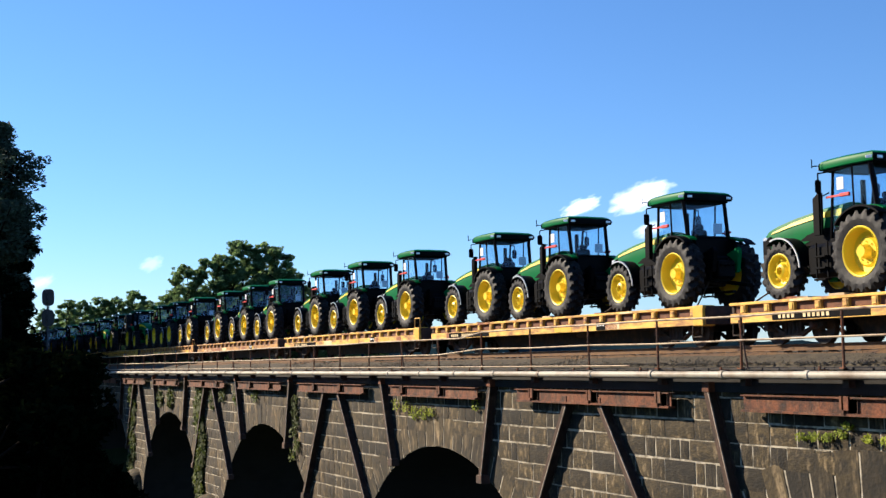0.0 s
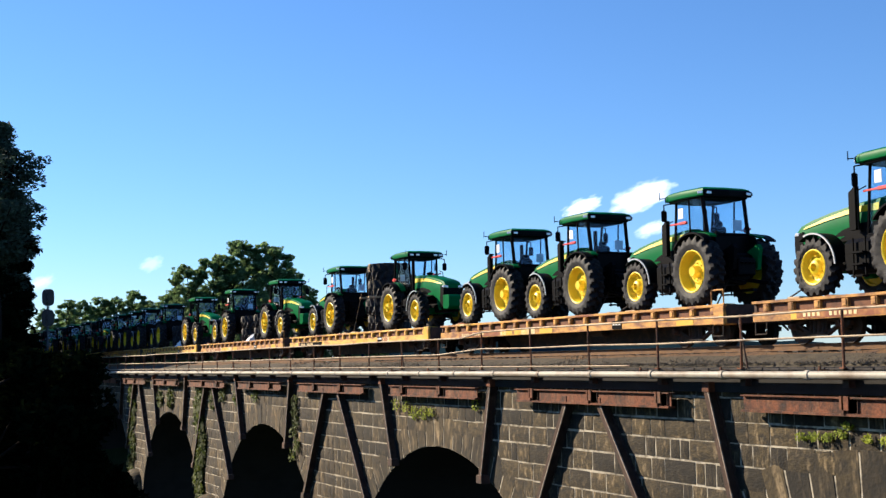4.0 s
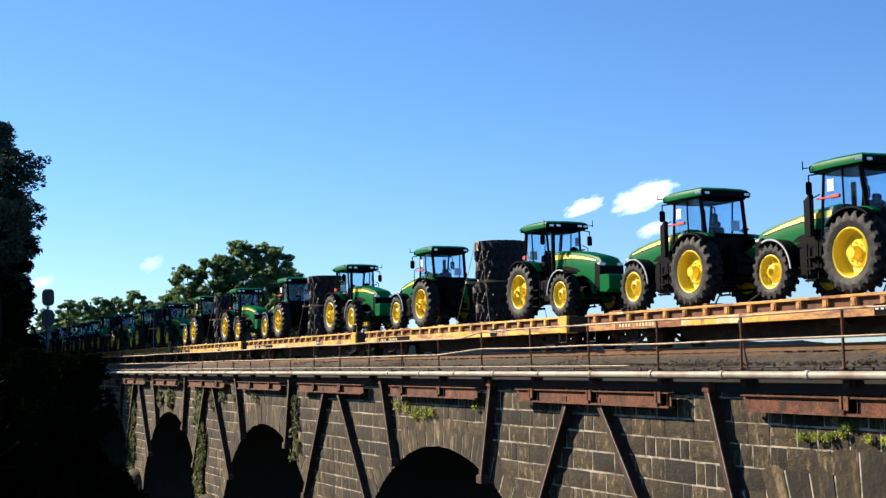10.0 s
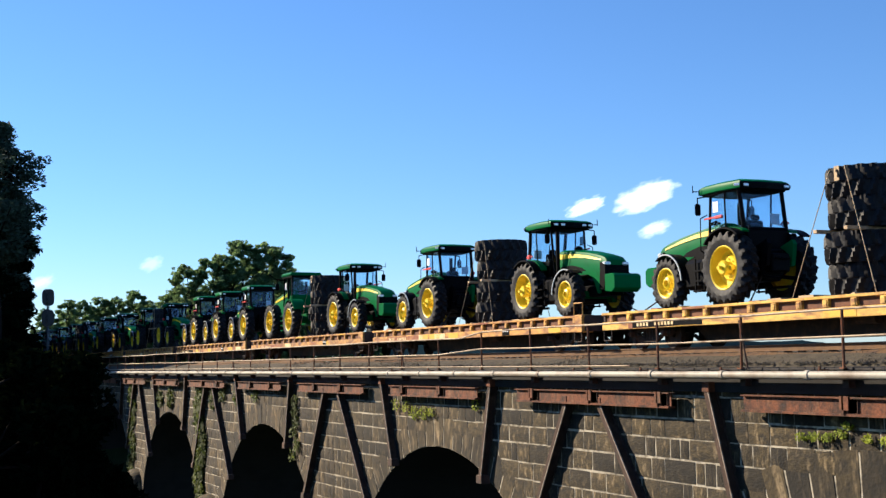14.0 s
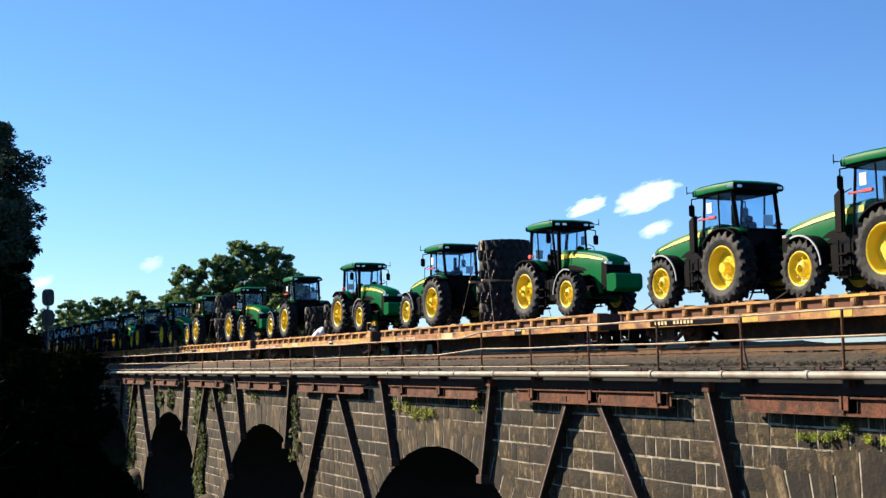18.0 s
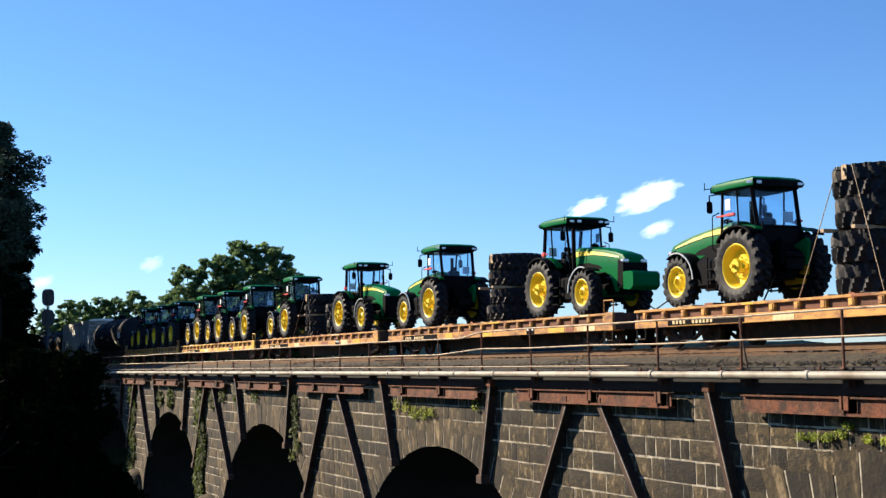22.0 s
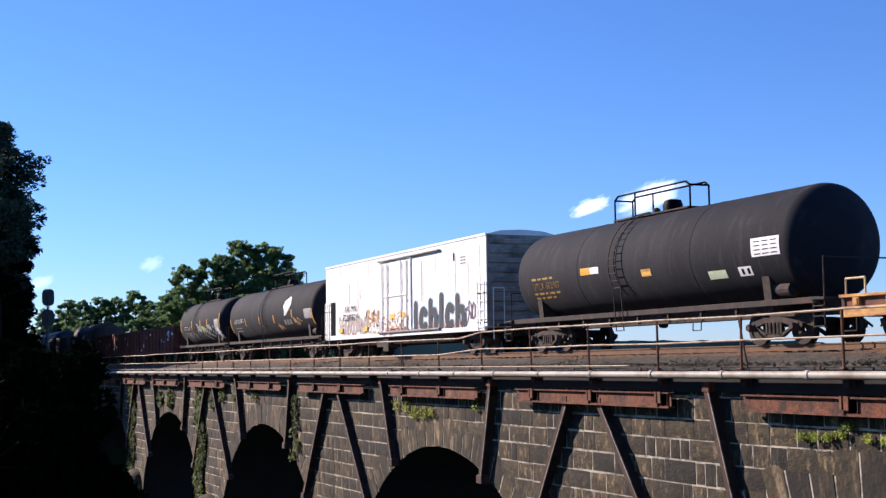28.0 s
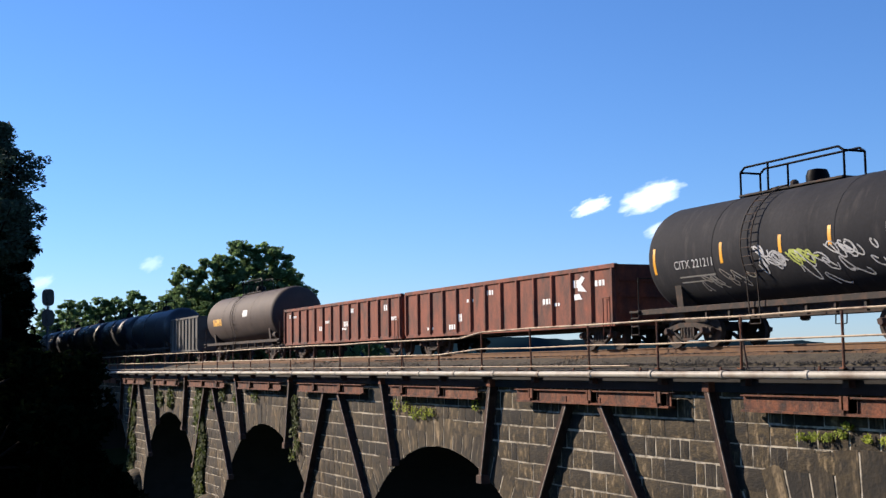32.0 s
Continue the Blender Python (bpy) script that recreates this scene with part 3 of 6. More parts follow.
# ---- trees ----
def leaf_cloud(clumps, per, size, rng, flat=0.6):
    """Small leaf blades gathered in clumps (centre, radius)."""
    verts, faces = [], []
    for (cx, cy, cz), r in clumps:
        for k in range(per):
            while True:
                p = Vector((rng.uniform(-1, 1), rng.uniform(-1, 1), rng.uniform(-1, 1)))
                if 0.15 < p.length < 1:
                    break
            p = p * r
            p.z *= 0.75
            c = Vector((cx, cy, cz)) + p
            s = size * rng.uniform(0.6, 1.4)
            a, b = Vector((rng.gauss(0, 1), rng.gauss(0, 1), rng.gauss(0, flat))).normalized(), None
            b = a.cross(Vector((rng.gauss(0, 1), rng.gauss(0, 1), rng.gauss(0, 1)))).normalized()
            i = len(verts)
            verts += [c - a * s, c + b * s * 0.45, c + a * s, c - b * s * 0.45]
            faces.append((i, i + 1, i + 2, i + 3))
    me = bpy.data.meshes.new("crown")
    me.from_pydata([tuple(v) for v in verts], [], faces)
    return me


def trunk_and_limbs(t, height, trunk, tips, rng):
    """A bent, tapered trunk with limbs that reach out to the given tips."""
    bend = [Vector((0, 0, -0.5))]
    for k in range(1, 6):
        bend.append(Vector((rng.uniform(-0.25, 0.25) * k * 0.5, rng.uniform(-0.25, 0.25) * k * 0.5, height * 0.17 * k)))
    bm = bmesh.new()
    for k in range(5):
        rod(bm, bend[k], bend[k + 1], trunk * (1 - k * 0.17), 9, trunk * (1 - (k + 1) * 0.17))
    part("trunk", bm, BARK, t, smooth=True)
    bm = bmesh.new()
    for tip in tips:
        k = min(5, int(max(height * 0.2, tip[2] - 0.35 * math.hypot(tip[0], tip[1])) / (height * 0.17) + 0.4))
        rod(bm, bend[k], tip, trunk * 0.28, 6, 0.03)
    part("limb", bm, BARK, t)


def tree(height, radius, base, leaf, clumps, per, size, seed, label, trunk=0.35, peak=0.8, puff=(0.05, 0.12), lobes=16, inner=0.45):
    """A tree whose crown is gathered in lobes of many small leaf clumps; base: where the crown begins."""
    rng = random.Random(seed)
    t = thing("tree", label, "tree", "trees on the bank")
    heads = []
    for k in range(lobes):
        u = (k + rng.random()) / lobes
        prof = math.sin(math.pi * (0.10 + 0.80 * u) ** peak)
        a = k * 2.4 + rng.uniform(-0.5, 0.5)
        r = radius * prof * rng.uniform(0.45, 0.80)
        heads.append((Vector((r * math.cos(a), r * math.sin(a), base + (height - base) * (0.06 + 0.86 * u))), radius * rng.uniform(0.45, 1.1) * lobes ** -0.42))
    cl = []
    for k in range(clumps):
        c, r = heads[k % lobes]
        d = Vector((rng.gauss(0, 1), rng.gauss(0, 1), rng.gauss(0, 1))).normalized() * r * rng.uniform(inner, 1.0)
        cl.append((tuple(c + Vector((d.x, d.y, d.z * 0.8))), radius * rng.uniform(*puff)))
    trunk_and_limbs(t, height, trunk, [tuple(c) for c, r in heads], rng)
    me = leaf_cloud(cl, per, size, rng)
    me.materials.append(leaf)
    part("crown", me, leaf, t)
    return t


def layered_tree(height, radius, leaf, boughs, per, size, seed, label, low):
    """A tall open tree: near-level boughs with flat sprays of small leaves along them."""
    rng = random.Random(seed)
    t = thing("tree", label, "tree", "trees on the bank")
    cl, tips = [], []
    for k in range(boughs):
        u = (k + rng.random()) / boughs
        z = height * (low + (0.97 - low) * u)
        a = k * 2.4 + rng.uniform(-0.4, 0.4)
        reach = radius * min(1.0, 2.4 * (1.04 - u)) * rng.uniform(0.55, 1.0) * (0.82 + 0.26 * math.sin(u * 17 + seed))
        rise = rng.uniform(-0.05, 0.28)
        tips.append((reach * math.cos(a), reach * math.sin(a), z + rise * reach))
        n = max(3, int(reach / 0.55))
        for i in range(n):
            q = 0.18 + 0.82 * (i + rng.random()) / n
            side = rng.gauss(0, 0.10) * reach * q
            cl.append(((reach * q * math.cos(a) - side * math.sin(a), reach * q * math.sin(a) + side * math.cos(a), z + rise * reach * q + rng.gauss(0, 0.22)), rng.uniform(0.35, 0.80)))
    trunk_and_limbs(t, height, 0.38, tips[::3], rng)
    me = leaf_cloud(cl, per, size, rng, 0.4)
    me.materials.append(leaf)
    part("crown", me, leaf, t)
    return t


def stand(kind, x, y, turn=0, scale=1.0, up=None):
    m = pose(x, y, ground_height(x, y) if up is None else up, 0, 0, turn)
    ob = copy_thing(kind, m)
    ob.scale = (scale, scale, scale)
    return ob


def woods():
    broad = tree(20, 7.4, 0.6, LEAF_SUN, 900, 34, 0.23, 1, "broad leafy summer tree lit by low sun", 0.35, 0.85, (0.03, 0.085), 40, 0.15)
    tall = tree(21, 6.4, 0.6, LEAF_SUN, 900, 34, 0.23, 2, "tall leafy summer tree with an uneven crown", 0.35, 0.85, (0.03, 0.085), 40, 0.15)
    # left bank: shade is put into the leaf colour of these four
    shady = tree(26, 6.2, 1.0, LEAF_SHADE, 420, 44, 0.34, 3, "tall tree, its shade put into near-black leaves", 0.4, 1.1, (0.09, 0.18), 18, 0.2)
    ragged = layered_tree(33, 4.5, LEAF_HALF_SHADE, 110, 44, 0.17, 9, "tall ragged tree with open branches, leaves darkened for shade", 0.64)
    fringe = layered_tree(25, 5.4, LEAF_HALF_SHADE, 130, 36, 0.17, 10, "slender tree with open branches, leaves darkened for shade", 0.12)
    bush = tree(9, 5.0, 0.6, LEAF_SHADE, 200, 48, 0.32, 4, "dense shrub, its shade put into near-black leaves", 0.15, 0.8, (0.12, 0.26), 10, 0.1)
    # behind the train, on the far side of the track
    crest = [(31.5, 6.2), (33.3, 8.0), (35.2, 13.0), (37.4, 14.0), (39.4, 14.2), (41.6, 16.0), (43.8, 16.0), (45.9, 15.0), (48.0, 12.8), (50.2, 8.6), (52.6, 7.4), (55.4, 6.6), (58.5, 5.2)]
    rng = random.Random(17)
    for k, (x, h) in enumerate(crest):
        for d, q in ((0, 1.0), (-8, 0.55), (-5, 0.34), (11, 0.84)):
            y = 150 + d + rng.uniform(-2, 2)
            stand((broad, tall)[(k + (d > 0)) % 2], x * y / 150 + rng.uniform(-0.5, 0.5), y, rng.uniform(0, 360), (h + 0.4) * q / 20.5)
    for k, (x, h) in enumerate([(31.5, 11.8), (34.5, 13.2), (37.5, 13.9), (40.5, 14.2), (44.0, 14.6), (47.0, 15.2), (50.5, 13.6), (54.0, 15.5), (58.0, 16.5)]):
        for d, q in ((0, 1.0), (-14, 0.6), (16, 0.9)):
            y = 245 + d + rng.uniform(-3, 3)
            stand((broad, tall)[k % 2], x * y / 245 + rng.uniform(-0.6, 0.6), y, rng.uniform(0, 360), (h + 0.4) * q / 20.5)
    for k in range(16):
        y = 160 + k * 8
        stand((broad, tall)[k % 2], 31.5 + 2 * math.sin(k * 2.1) + (y - 150) * 0.03, y, 29 * k, 0.34 + 0.06 * math.sin(k * 1.7))
    # viewer's side: tall row, partly unseen and added, that shades the train's far end
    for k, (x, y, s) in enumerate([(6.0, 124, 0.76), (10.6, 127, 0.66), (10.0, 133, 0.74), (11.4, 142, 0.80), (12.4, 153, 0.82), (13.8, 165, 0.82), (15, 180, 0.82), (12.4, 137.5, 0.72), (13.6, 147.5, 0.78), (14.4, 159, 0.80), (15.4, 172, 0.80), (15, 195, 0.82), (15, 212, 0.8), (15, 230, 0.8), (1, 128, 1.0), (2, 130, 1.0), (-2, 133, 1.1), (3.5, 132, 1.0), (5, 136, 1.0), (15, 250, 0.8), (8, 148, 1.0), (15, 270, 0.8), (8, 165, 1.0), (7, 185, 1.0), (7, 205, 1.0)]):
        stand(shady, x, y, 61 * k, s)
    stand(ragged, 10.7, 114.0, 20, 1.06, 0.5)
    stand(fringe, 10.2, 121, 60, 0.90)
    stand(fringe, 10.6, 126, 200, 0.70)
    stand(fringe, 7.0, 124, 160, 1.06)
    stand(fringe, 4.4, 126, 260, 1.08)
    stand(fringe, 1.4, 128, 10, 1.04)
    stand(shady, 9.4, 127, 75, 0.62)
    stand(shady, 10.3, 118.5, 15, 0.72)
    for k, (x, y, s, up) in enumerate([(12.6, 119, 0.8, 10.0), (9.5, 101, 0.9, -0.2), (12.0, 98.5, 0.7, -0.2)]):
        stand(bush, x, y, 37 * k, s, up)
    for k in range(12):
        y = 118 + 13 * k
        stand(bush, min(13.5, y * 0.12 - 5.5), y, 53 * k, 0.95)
    # near-black undergrowth nearer the viewer, and unseen trees added to shade it
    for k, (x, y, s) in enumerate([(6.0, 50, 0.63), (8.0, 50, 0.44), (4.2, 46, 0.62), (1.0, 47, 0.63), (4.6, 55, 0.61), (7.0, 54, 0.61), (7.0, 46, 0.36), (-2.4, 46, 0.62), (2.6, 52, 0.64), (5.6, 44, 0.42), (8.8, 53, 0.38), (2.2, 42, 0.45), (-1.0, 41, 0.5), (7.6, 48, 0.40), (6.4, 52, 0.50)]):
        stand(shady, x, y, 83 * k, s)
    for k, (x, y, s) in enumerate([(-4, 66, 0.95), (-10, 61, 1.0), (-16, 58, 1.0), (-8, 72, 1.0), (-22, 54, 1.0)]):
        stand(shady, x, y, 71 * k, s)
    for ob in (broad, tall, shady, bush, ragged, fringe):
        for o in (*ob.children_recursive, ob):
            bpy.data.objects.remove(o)


woods()


# ---- plants on the masonry ----
def ivy(places, label, seed, size=0.10, leaf=None):
    """Leaves that hang in clumps on the wall's face: (y, z, radius, count)."""
    rng = random.Random(seed)
    verts, faces = [], []
    for y, z, r, count in places:
        for k in range(count):
            a, d = rng.uniform(0, math.tau), r * math.sqrt(rng.random())
            c = Vector((FACE - 0.04 - rng.random() * 0.16, y + d * math.cos(a), EYE + z + d * math.sin(a) * 0.7))
            s = size * rng.uniform(0.6, 1.4)
            p = Vector((rng.uniform(-0.5, 0.2), rng.gauss(0, 1), rng.gauss(0, 1))).normalized()
            q = p.cross(Vector((-1, rng.uniform(-0.6, 0.6), rng.uniform(-0.2, 0.8)))).normalized()
            i = len(verts)
            verts += [tuple(c - p * s), tuple(c + q * s * 0.5), tuple(c + p * s), tuple(c - q * s * 0.5)]
            faces.append((i, i + 1, i + 2, i + 3))
    me = bpy.data.meshes.new("ivy")
    me.from_pydata(verts, [], faces)
    me.materials.append(leaf or LEAF_IVY)
    tagged(new("ivy", me), label, "ivy", "plants on the viaduct")


ivy([(22.3, -1.66, 0.14, 40), (21.9, -1.64, 0.14, 50), (21.5, -1.62, 0.15, 60), (21.1, -1.56, 0.15, 60), (20.9, -1.38, 0.12, 50), (20.3, -1.62, 0.12, 40), (19.8, -1.64, 0.14, 50)], "yellow-green weeds rooted over an arch ring", 1, 0.045, LEAF_WEED)
ivy([(44.2, -1.55, 0.30, 60), (43.4, -1.75, 0.35, 90), (42.6, -1.75, 0.35, 90), (41.9, -1.7, 0.25, 50), (45.2, -1.5, 0.3, 40), (38.3, -1.35, 0.3, 40)], "yellow-green weeds under the walkway", 2, 0.06, LEAF_WEED)
ivy([(75.5 + 0.4 * math.sin(k), -1.5 - 0.62 * k, 1.0, 190) for k in range(12)], "thick green ivy hanging down the pier", 3, 0.20)
ivy([(57.5 + 0.5 * math.sin(k * 3), -1.6 - 0.5 * k, 0.4, 40) for k in range(6)] + [(64.0, -1.5, 0.5, 60), (67.5, -1.6, 0.6, 80), (70.5, -1.5, 0.7, 90), (72.5, -1.9, 0.8, 110)], "trailing green creeper under the walkway", 6, 0.12)
ivy([(96.0 + 0.6 * math.sin(k * 2), -1.3 - 0.8 * k, 0.9, 110) for k in range(9)] + [(83.5, -1.9, 1.0, 110), (86.5, -2.0, 0.8, 80)], "green creeper over the far piers", 4, 0.18)


# ---- tractors ----
def tyre_mesh(r, half, bead, lugs, name="tyre"):
    """An agricultural tyre about the x axis; the chevron bars are raised out of its one skin."""
    bm = bmesh.new()
    b = r - 0.085
    cross = [(-0.86, bead, 0, 0), (-1.04, (bead + b) / 2, 0, 0), (-1.03, b - 0.16, 0.06, 0.26), (-1.0, b - 0.05, 0.085, 0.21), (-0.72, b - 0.012, 0.09, 0.14), (-0.36, b - 0.002, 0.085, 0.07), (-0.04, b, 0.085, 0.01)]
    rings = [(s, rad, up, turn, -1) for s, rad, up, turn in cross] + [(-s, rad, up, turn, 1) for s, rad, up, turn in cross[::-1]]
    seg = lugs * 6
    skin = []
    for s, rad, up, turn, side in rings:
        ring = []
        for k in range(seg):
            a = k * math.tau / seg
            ph = ((a - turn) * lugs / math.tau + (0.5 if side > 0 else 0)) % 1.0
            q = rad + up * (1 if ph < 0.40 else 0)
            ring.append(bm.verts.new((s * half, q * math.cos(a), q * math.sin(a))))
        skin.append(ring)
    for a, c in zip(skin, skin[1:] + skin[:1]):
        for k in range(seg):
            j = (k + 1) % seg
            bm.faces.new((a[k], a[j], c[j], c[k]))
    return finish(bm, name, TYRE, True)


def rim_mesh(bead, half, hub, deep):
    """A dished rim with its open side towards -x."""
    bm = bmesh.new()
    lathe(bm, [(-half * 0.86, bead + 0.015), (-half * 0.92, bead - 0.01), (-half * 0.86, bead - 0.04), (-half * 0.35, bead - 0.075), (deep, bead - 0.11), (deep + 0.015, bead * 0.62), (deep - 0.05, bead * 0.52), (deep - 0.05, hub * 1.25),
               (deep - 0.13, hub), (deep - 0.16, hub * 0.6), (deep + 0.14, hub * 0.5), (deep + 0.14, bead - 0.05), (half * 0.86, bead - 0.03), (half * 0.86, bead + 0.015)], 32, "x", True)
    for k in range(8):
        a = k * math.tau / 8
        c = Vector((deep - 0.05, hub * 1.6 * math.cos(a), hub * 1.6 * math.sin(a)))
        rod(bm, c, c + Vector((-0.035, 0, 0)), 0.022, 6)
    return finish(bm, "rim", YELLOW, True)


REAR_R, REAR_H, REAR_B = 1.0, 0.26, 0.60
FRONT_R, FRONT_H, FRONT_B = 0.755, 0.21, 0.44
REAR_TYRE = tyre_mesh(REAR_R, REAR_H, REAR_B, 20)
FRONT_TYRE = tyre_mesh(FRONT_R, FRONT_H, FRONT_B, 18)
REAR_RIM = rim_mesh(REAR_B, REAR_H, 0.15, 0.02)
FRONT_RIM = rim_mesh(FRONT_B, FRONT_H, 0.17, -0.02)


def hub_mesh(long):
    """Hub, and the axle bar with its clamp on tractors that carry one."""
    bm = lathe(bmesh.new(), [(-0.22, 0.06), (-0.22, 0.14), (-0.10, 0.17), (0.0, 0.17)], 18, "x")
    if long:
        lathe(bm, [(-0.40, 0.045), (-0.40, 0.055), (-0.2, 0.055)], 12, "x")
        box(bm, -0.18, -0.06, -0.30, 0.30, -0.07, 0.07, 0.02)
    return finish(bm, "hub", YELLOW, True)


HUB_SHORT, HUB_LONG = hub_mesh(False), hub_mesh(True)
WEIGHT = finish(lathe(bmesh.new(), [(-0.28, 0.05), (-0.28, 0.17), (-0.24, 0.20), (-0.18, 0.20)], 18, "x"), "wheel_weight", YELLOW, True)


def add_wheel(t, x, y, r, tyre, rim, hub):
    """A wheel: tyre with its rim, the open side turned outwards."""
    w = part("wheel", tyre, TYRE, t, at=pose(x, y, r, 0, 0, 0 if x < 0 else 180))
    part("rim", rim, YELLOW, w, "deep yellow dished rim")
    if hub is not None:
        part("hub", hub, YELLOW, w)
    return w


def pane(name, pts, t):
    """A thin sheet of glass through four points."""
    pts = [Vector(p) for p in pts]
    nrm = (pts[1] - pts[0]).cross(pts[2] - pts[0]).normalized() * 0.006
    bm = bmesh.new()
    lo, hi = [bm.verts.new(p - nrm) for p in pts], [bm.verts.new(p + nrm) for p in pts]
    bm.faces.new(lo[::-1]), bm.faces.new(hi)
    n = len(pts)
    for i in range(n):
        j = (i + 1) % n
        bm.faces.new((lo[i], lo[j], hi[j], hi[i]))
    ob = part(name, bm, GLASS, t, "tinted cab glass")
    ob.visible_shadow = False
    return ob


def hood_solid(width_base, width_top, stations):
    """A bonnet through stations of (y, bottom, shoulder, crown)."""
    bm = bmesh.new()
    rings = []
    for y, lo, sh, top in stations:
        wb, wt = width_base, width_top
        rings.append([bm.verts.new(p) for p in ((-wb, y, lo), (-wb - 0.02, y, (lo + sh) / 2), (-wb + 0.02, y, sh), (-wt, y, (sh + top) / 2 + 0.03), (-wt * 0.45, y, top), (wt * 0.45, y, top), (wt, y, (sh + top) / 2 + 0.03), (wb - 0.02, y, sh), (wb + 0.02, y, (lo + sh) / 2), (wb, y, lo))])
    for a, b in zip(rings, rings[1:]):
        for i in range(10):
            j = (i + 1) % 10
            bm.faces.new((a[i], a[j], b[j], b[i]))
    bm.faces.new(rings[0]), bm.faces.new(rings[-1][::-1])
    return bm


ROOF = ((-0.77, -0.28), (0, -0.36), (0.77, -0.28), (0.84, 0.6), (0.77, 1.46), (0, 1.58), (-0.77, 1.46), (-0.84, 0.6))


def tractor(label, long_hub, weights, stack_panel, base=2.82, cab_y=-0.12, nose=-0.18):
    """A row-crop tractor; origin under the rear axle, nose towards +y; cab_y: how far the cab stands forward; nose: how much longer the bonnet is."""
    up_front, ahead = pose(0, cab_y, 0), pose(0, nose, 0)
    t = thing("tractor", label, "tractor", "tractors on the train")
    RX, FX = 0.98, 0.95
    for s in (-1, 1):
        w = add_wheel(t, s * RX, 0, REAR_R, REAR_TYRE, REAR_RIM, HUB_LONG if long_hub else HUB_SHORT)
        if long_hub:
            part("wheel_weight", WEIGHT, YELLOW, w)
        add_wheel(t, s * FX, base, FRONT_R, FRONT_TYRE, FRONT_RIM, None)
    # driveline
    bm = boxed(-0.30, 0.30, -0.55, 2.2, 0.62, 1.30, bevel=0.06)
    box(bm, -0.26, 0.26, 2.1, 4.3, 0.66, 1.05, 0.05)
    rod(bm, (-0.9, 0, 1.0), (0.9, 0, 1.0), 0.17, 14)
    box(bm, -0.36, 0.36, -0.62, -0.2, 0.7, 1.5, 0.06)
    part("chassis", bm, BLACK, t, "dark driveline and frame")
    bm = boxed(-0.78, 0.78, base - 0.12, base + 0.12, 0.62, 0.86, bevel=0.05)
    box(bm, -0.80, -0.58, base - 0.2, base + 0.2, 0.5, 1.0, 0.04)
    box(bm, 0.58, 0.80, base - 0.2, base + 0.2, 0.5, 1.0, 0.04)
    part("front_axle", bm, GREEN, t)
    # bonnet, stripe, grille, lamps
    part("bonnet", hood_solid(0.41, 0.36, [(1.25 + cab_y, 1.42, 2.18, 2.38), (2.3 + nose, 1.40, 2.13, 2.32), (3.2 + nose, 1.38, 2.03, 2.20), (3.9 + nose, 1.36, 1.92, 2.06), (4.30 + nose, 1.34, 1.82, 1.94), (4.45 + nose, 1.30, 1.70, 1.81)]), GREEN, t, "glossy green bonnet", True)
    for s in (-1, 1):
        bm = bmesh.new()
        pts = [(1.27 + cab_y, 2.04, 2.22), (2.1 + nose, 2.05, 2.19), (2.6 + nose, 2.03, 2.14), (3.3 + nose, 1.95, 2.04), (4.15 + nose, 1.82, 1.86)]
        lo = [bm.verts.new((s * 0.420, y, a)) for y, a, b in pts]
        hi = [bm.verts.new((s * 0.402, y, b)) for y, a, b in pts]
        li = [bm.verts.new((s * 0.34, y, a)) for y, a, b in pts]
        hi2 = [bm.verts.new((s * 0.32, y, b)) for y, a, b in pts]
        for q, r in ((lo, hi), (hi, hi2), (hi2, li), (li, lo)):
            for i in range(4):
                bm.faces.new((q[i], q[i + 1], r[i + 1], r[i]))
        part("bonnet_stripe", bm, YELLOW, t, "bright yellow side stripe")
        bm = prism(bmesh.new(), [(4.10, 0.86), (4.40, 0.86), (4.47, 1.30), (4.47, 1.66), (4.16, 1.76)], s * 0.42 - 0.035, s * 0.42 + 0.036)
        part("side_grille", bm, BLACK, t, at=ahead)
        part("side_vent", prism(bmesh.new(), [(1.40, 1.38), (3.10, 1.38), (3.10, 1.50), (2.75, 1.66), (2.15, 1.78), (1.40, 1.78)], s * 0.42 - 0.02, s * 0.42 + 0.028), BLACK, t)
        part("headlight", boxed(s * 0.34 - 0.12, s * 0.34 + 0.115, 4.28, 4.485, 1.645, 1.755, bevel=0.03), LAMP, t, at=ahead)
        # green cheek below the bonnet that runs down to the front axle
        part("side_shield", prism(bmesh.new(), [(2.60, 1.50), (3.75, 1.56), (4.18, 1.60), (4.12, 0.74), (3.98, 0.74), (3.72, 1.22), (3.40, 1.40), (2.9, 1.42)], s * 0.42 - 0.03, s * 0.42 + 0.03), GREEN, t, at=ahead)
    bm = boxed(-0.40, 0.40, 4.38, 4.46, 0.92, 1.66, bevel=0.02)
    for k in range(5):
        box(bm, -0.36, 0.36, 4.455, 4.475, 1.03 + k * 0.12, 1.07 + k * 0.12)
    part("grille", bm, BLACK, t, at=ahead)
    if weights:
        bm = prism(bmesh.new(), [(4.50, 1.34), (5.00, 1.34), (5.12, 1.26), (5.12, 0.86), (4.92, 0.74), (4.50, 0.78)], -0.50, 0.50)
        bmesh.ops.bevel(bm, geom=list(bm.edges), offset=0.025, segments=1, affect="EDGES")
        part("front_weight", bm, GREEN, t, "green cast nose weight", at=ahead)
        part("weight_bracket", boxed(-0.28, 0.28, 3.7, 4.52, 0.75, 1.0, bevel=0.03), BLACK, t, at=ahead)
    # cab
    bm = bmesh.new()
    floor_z, top = 1.42, 3.18
    corners = {}
    for s in (-1, 1):
        fr, mid, re_ = ((s * 0.62, 1.42, floor_z), (s * 0.66, 1.22, top)), ((s * 0.74, 0.42, floor_z), (s * 0.80, 0.40, top)), ((s * 0.70, -0.32, 2.06), (s * 0.72, -0.14, top))
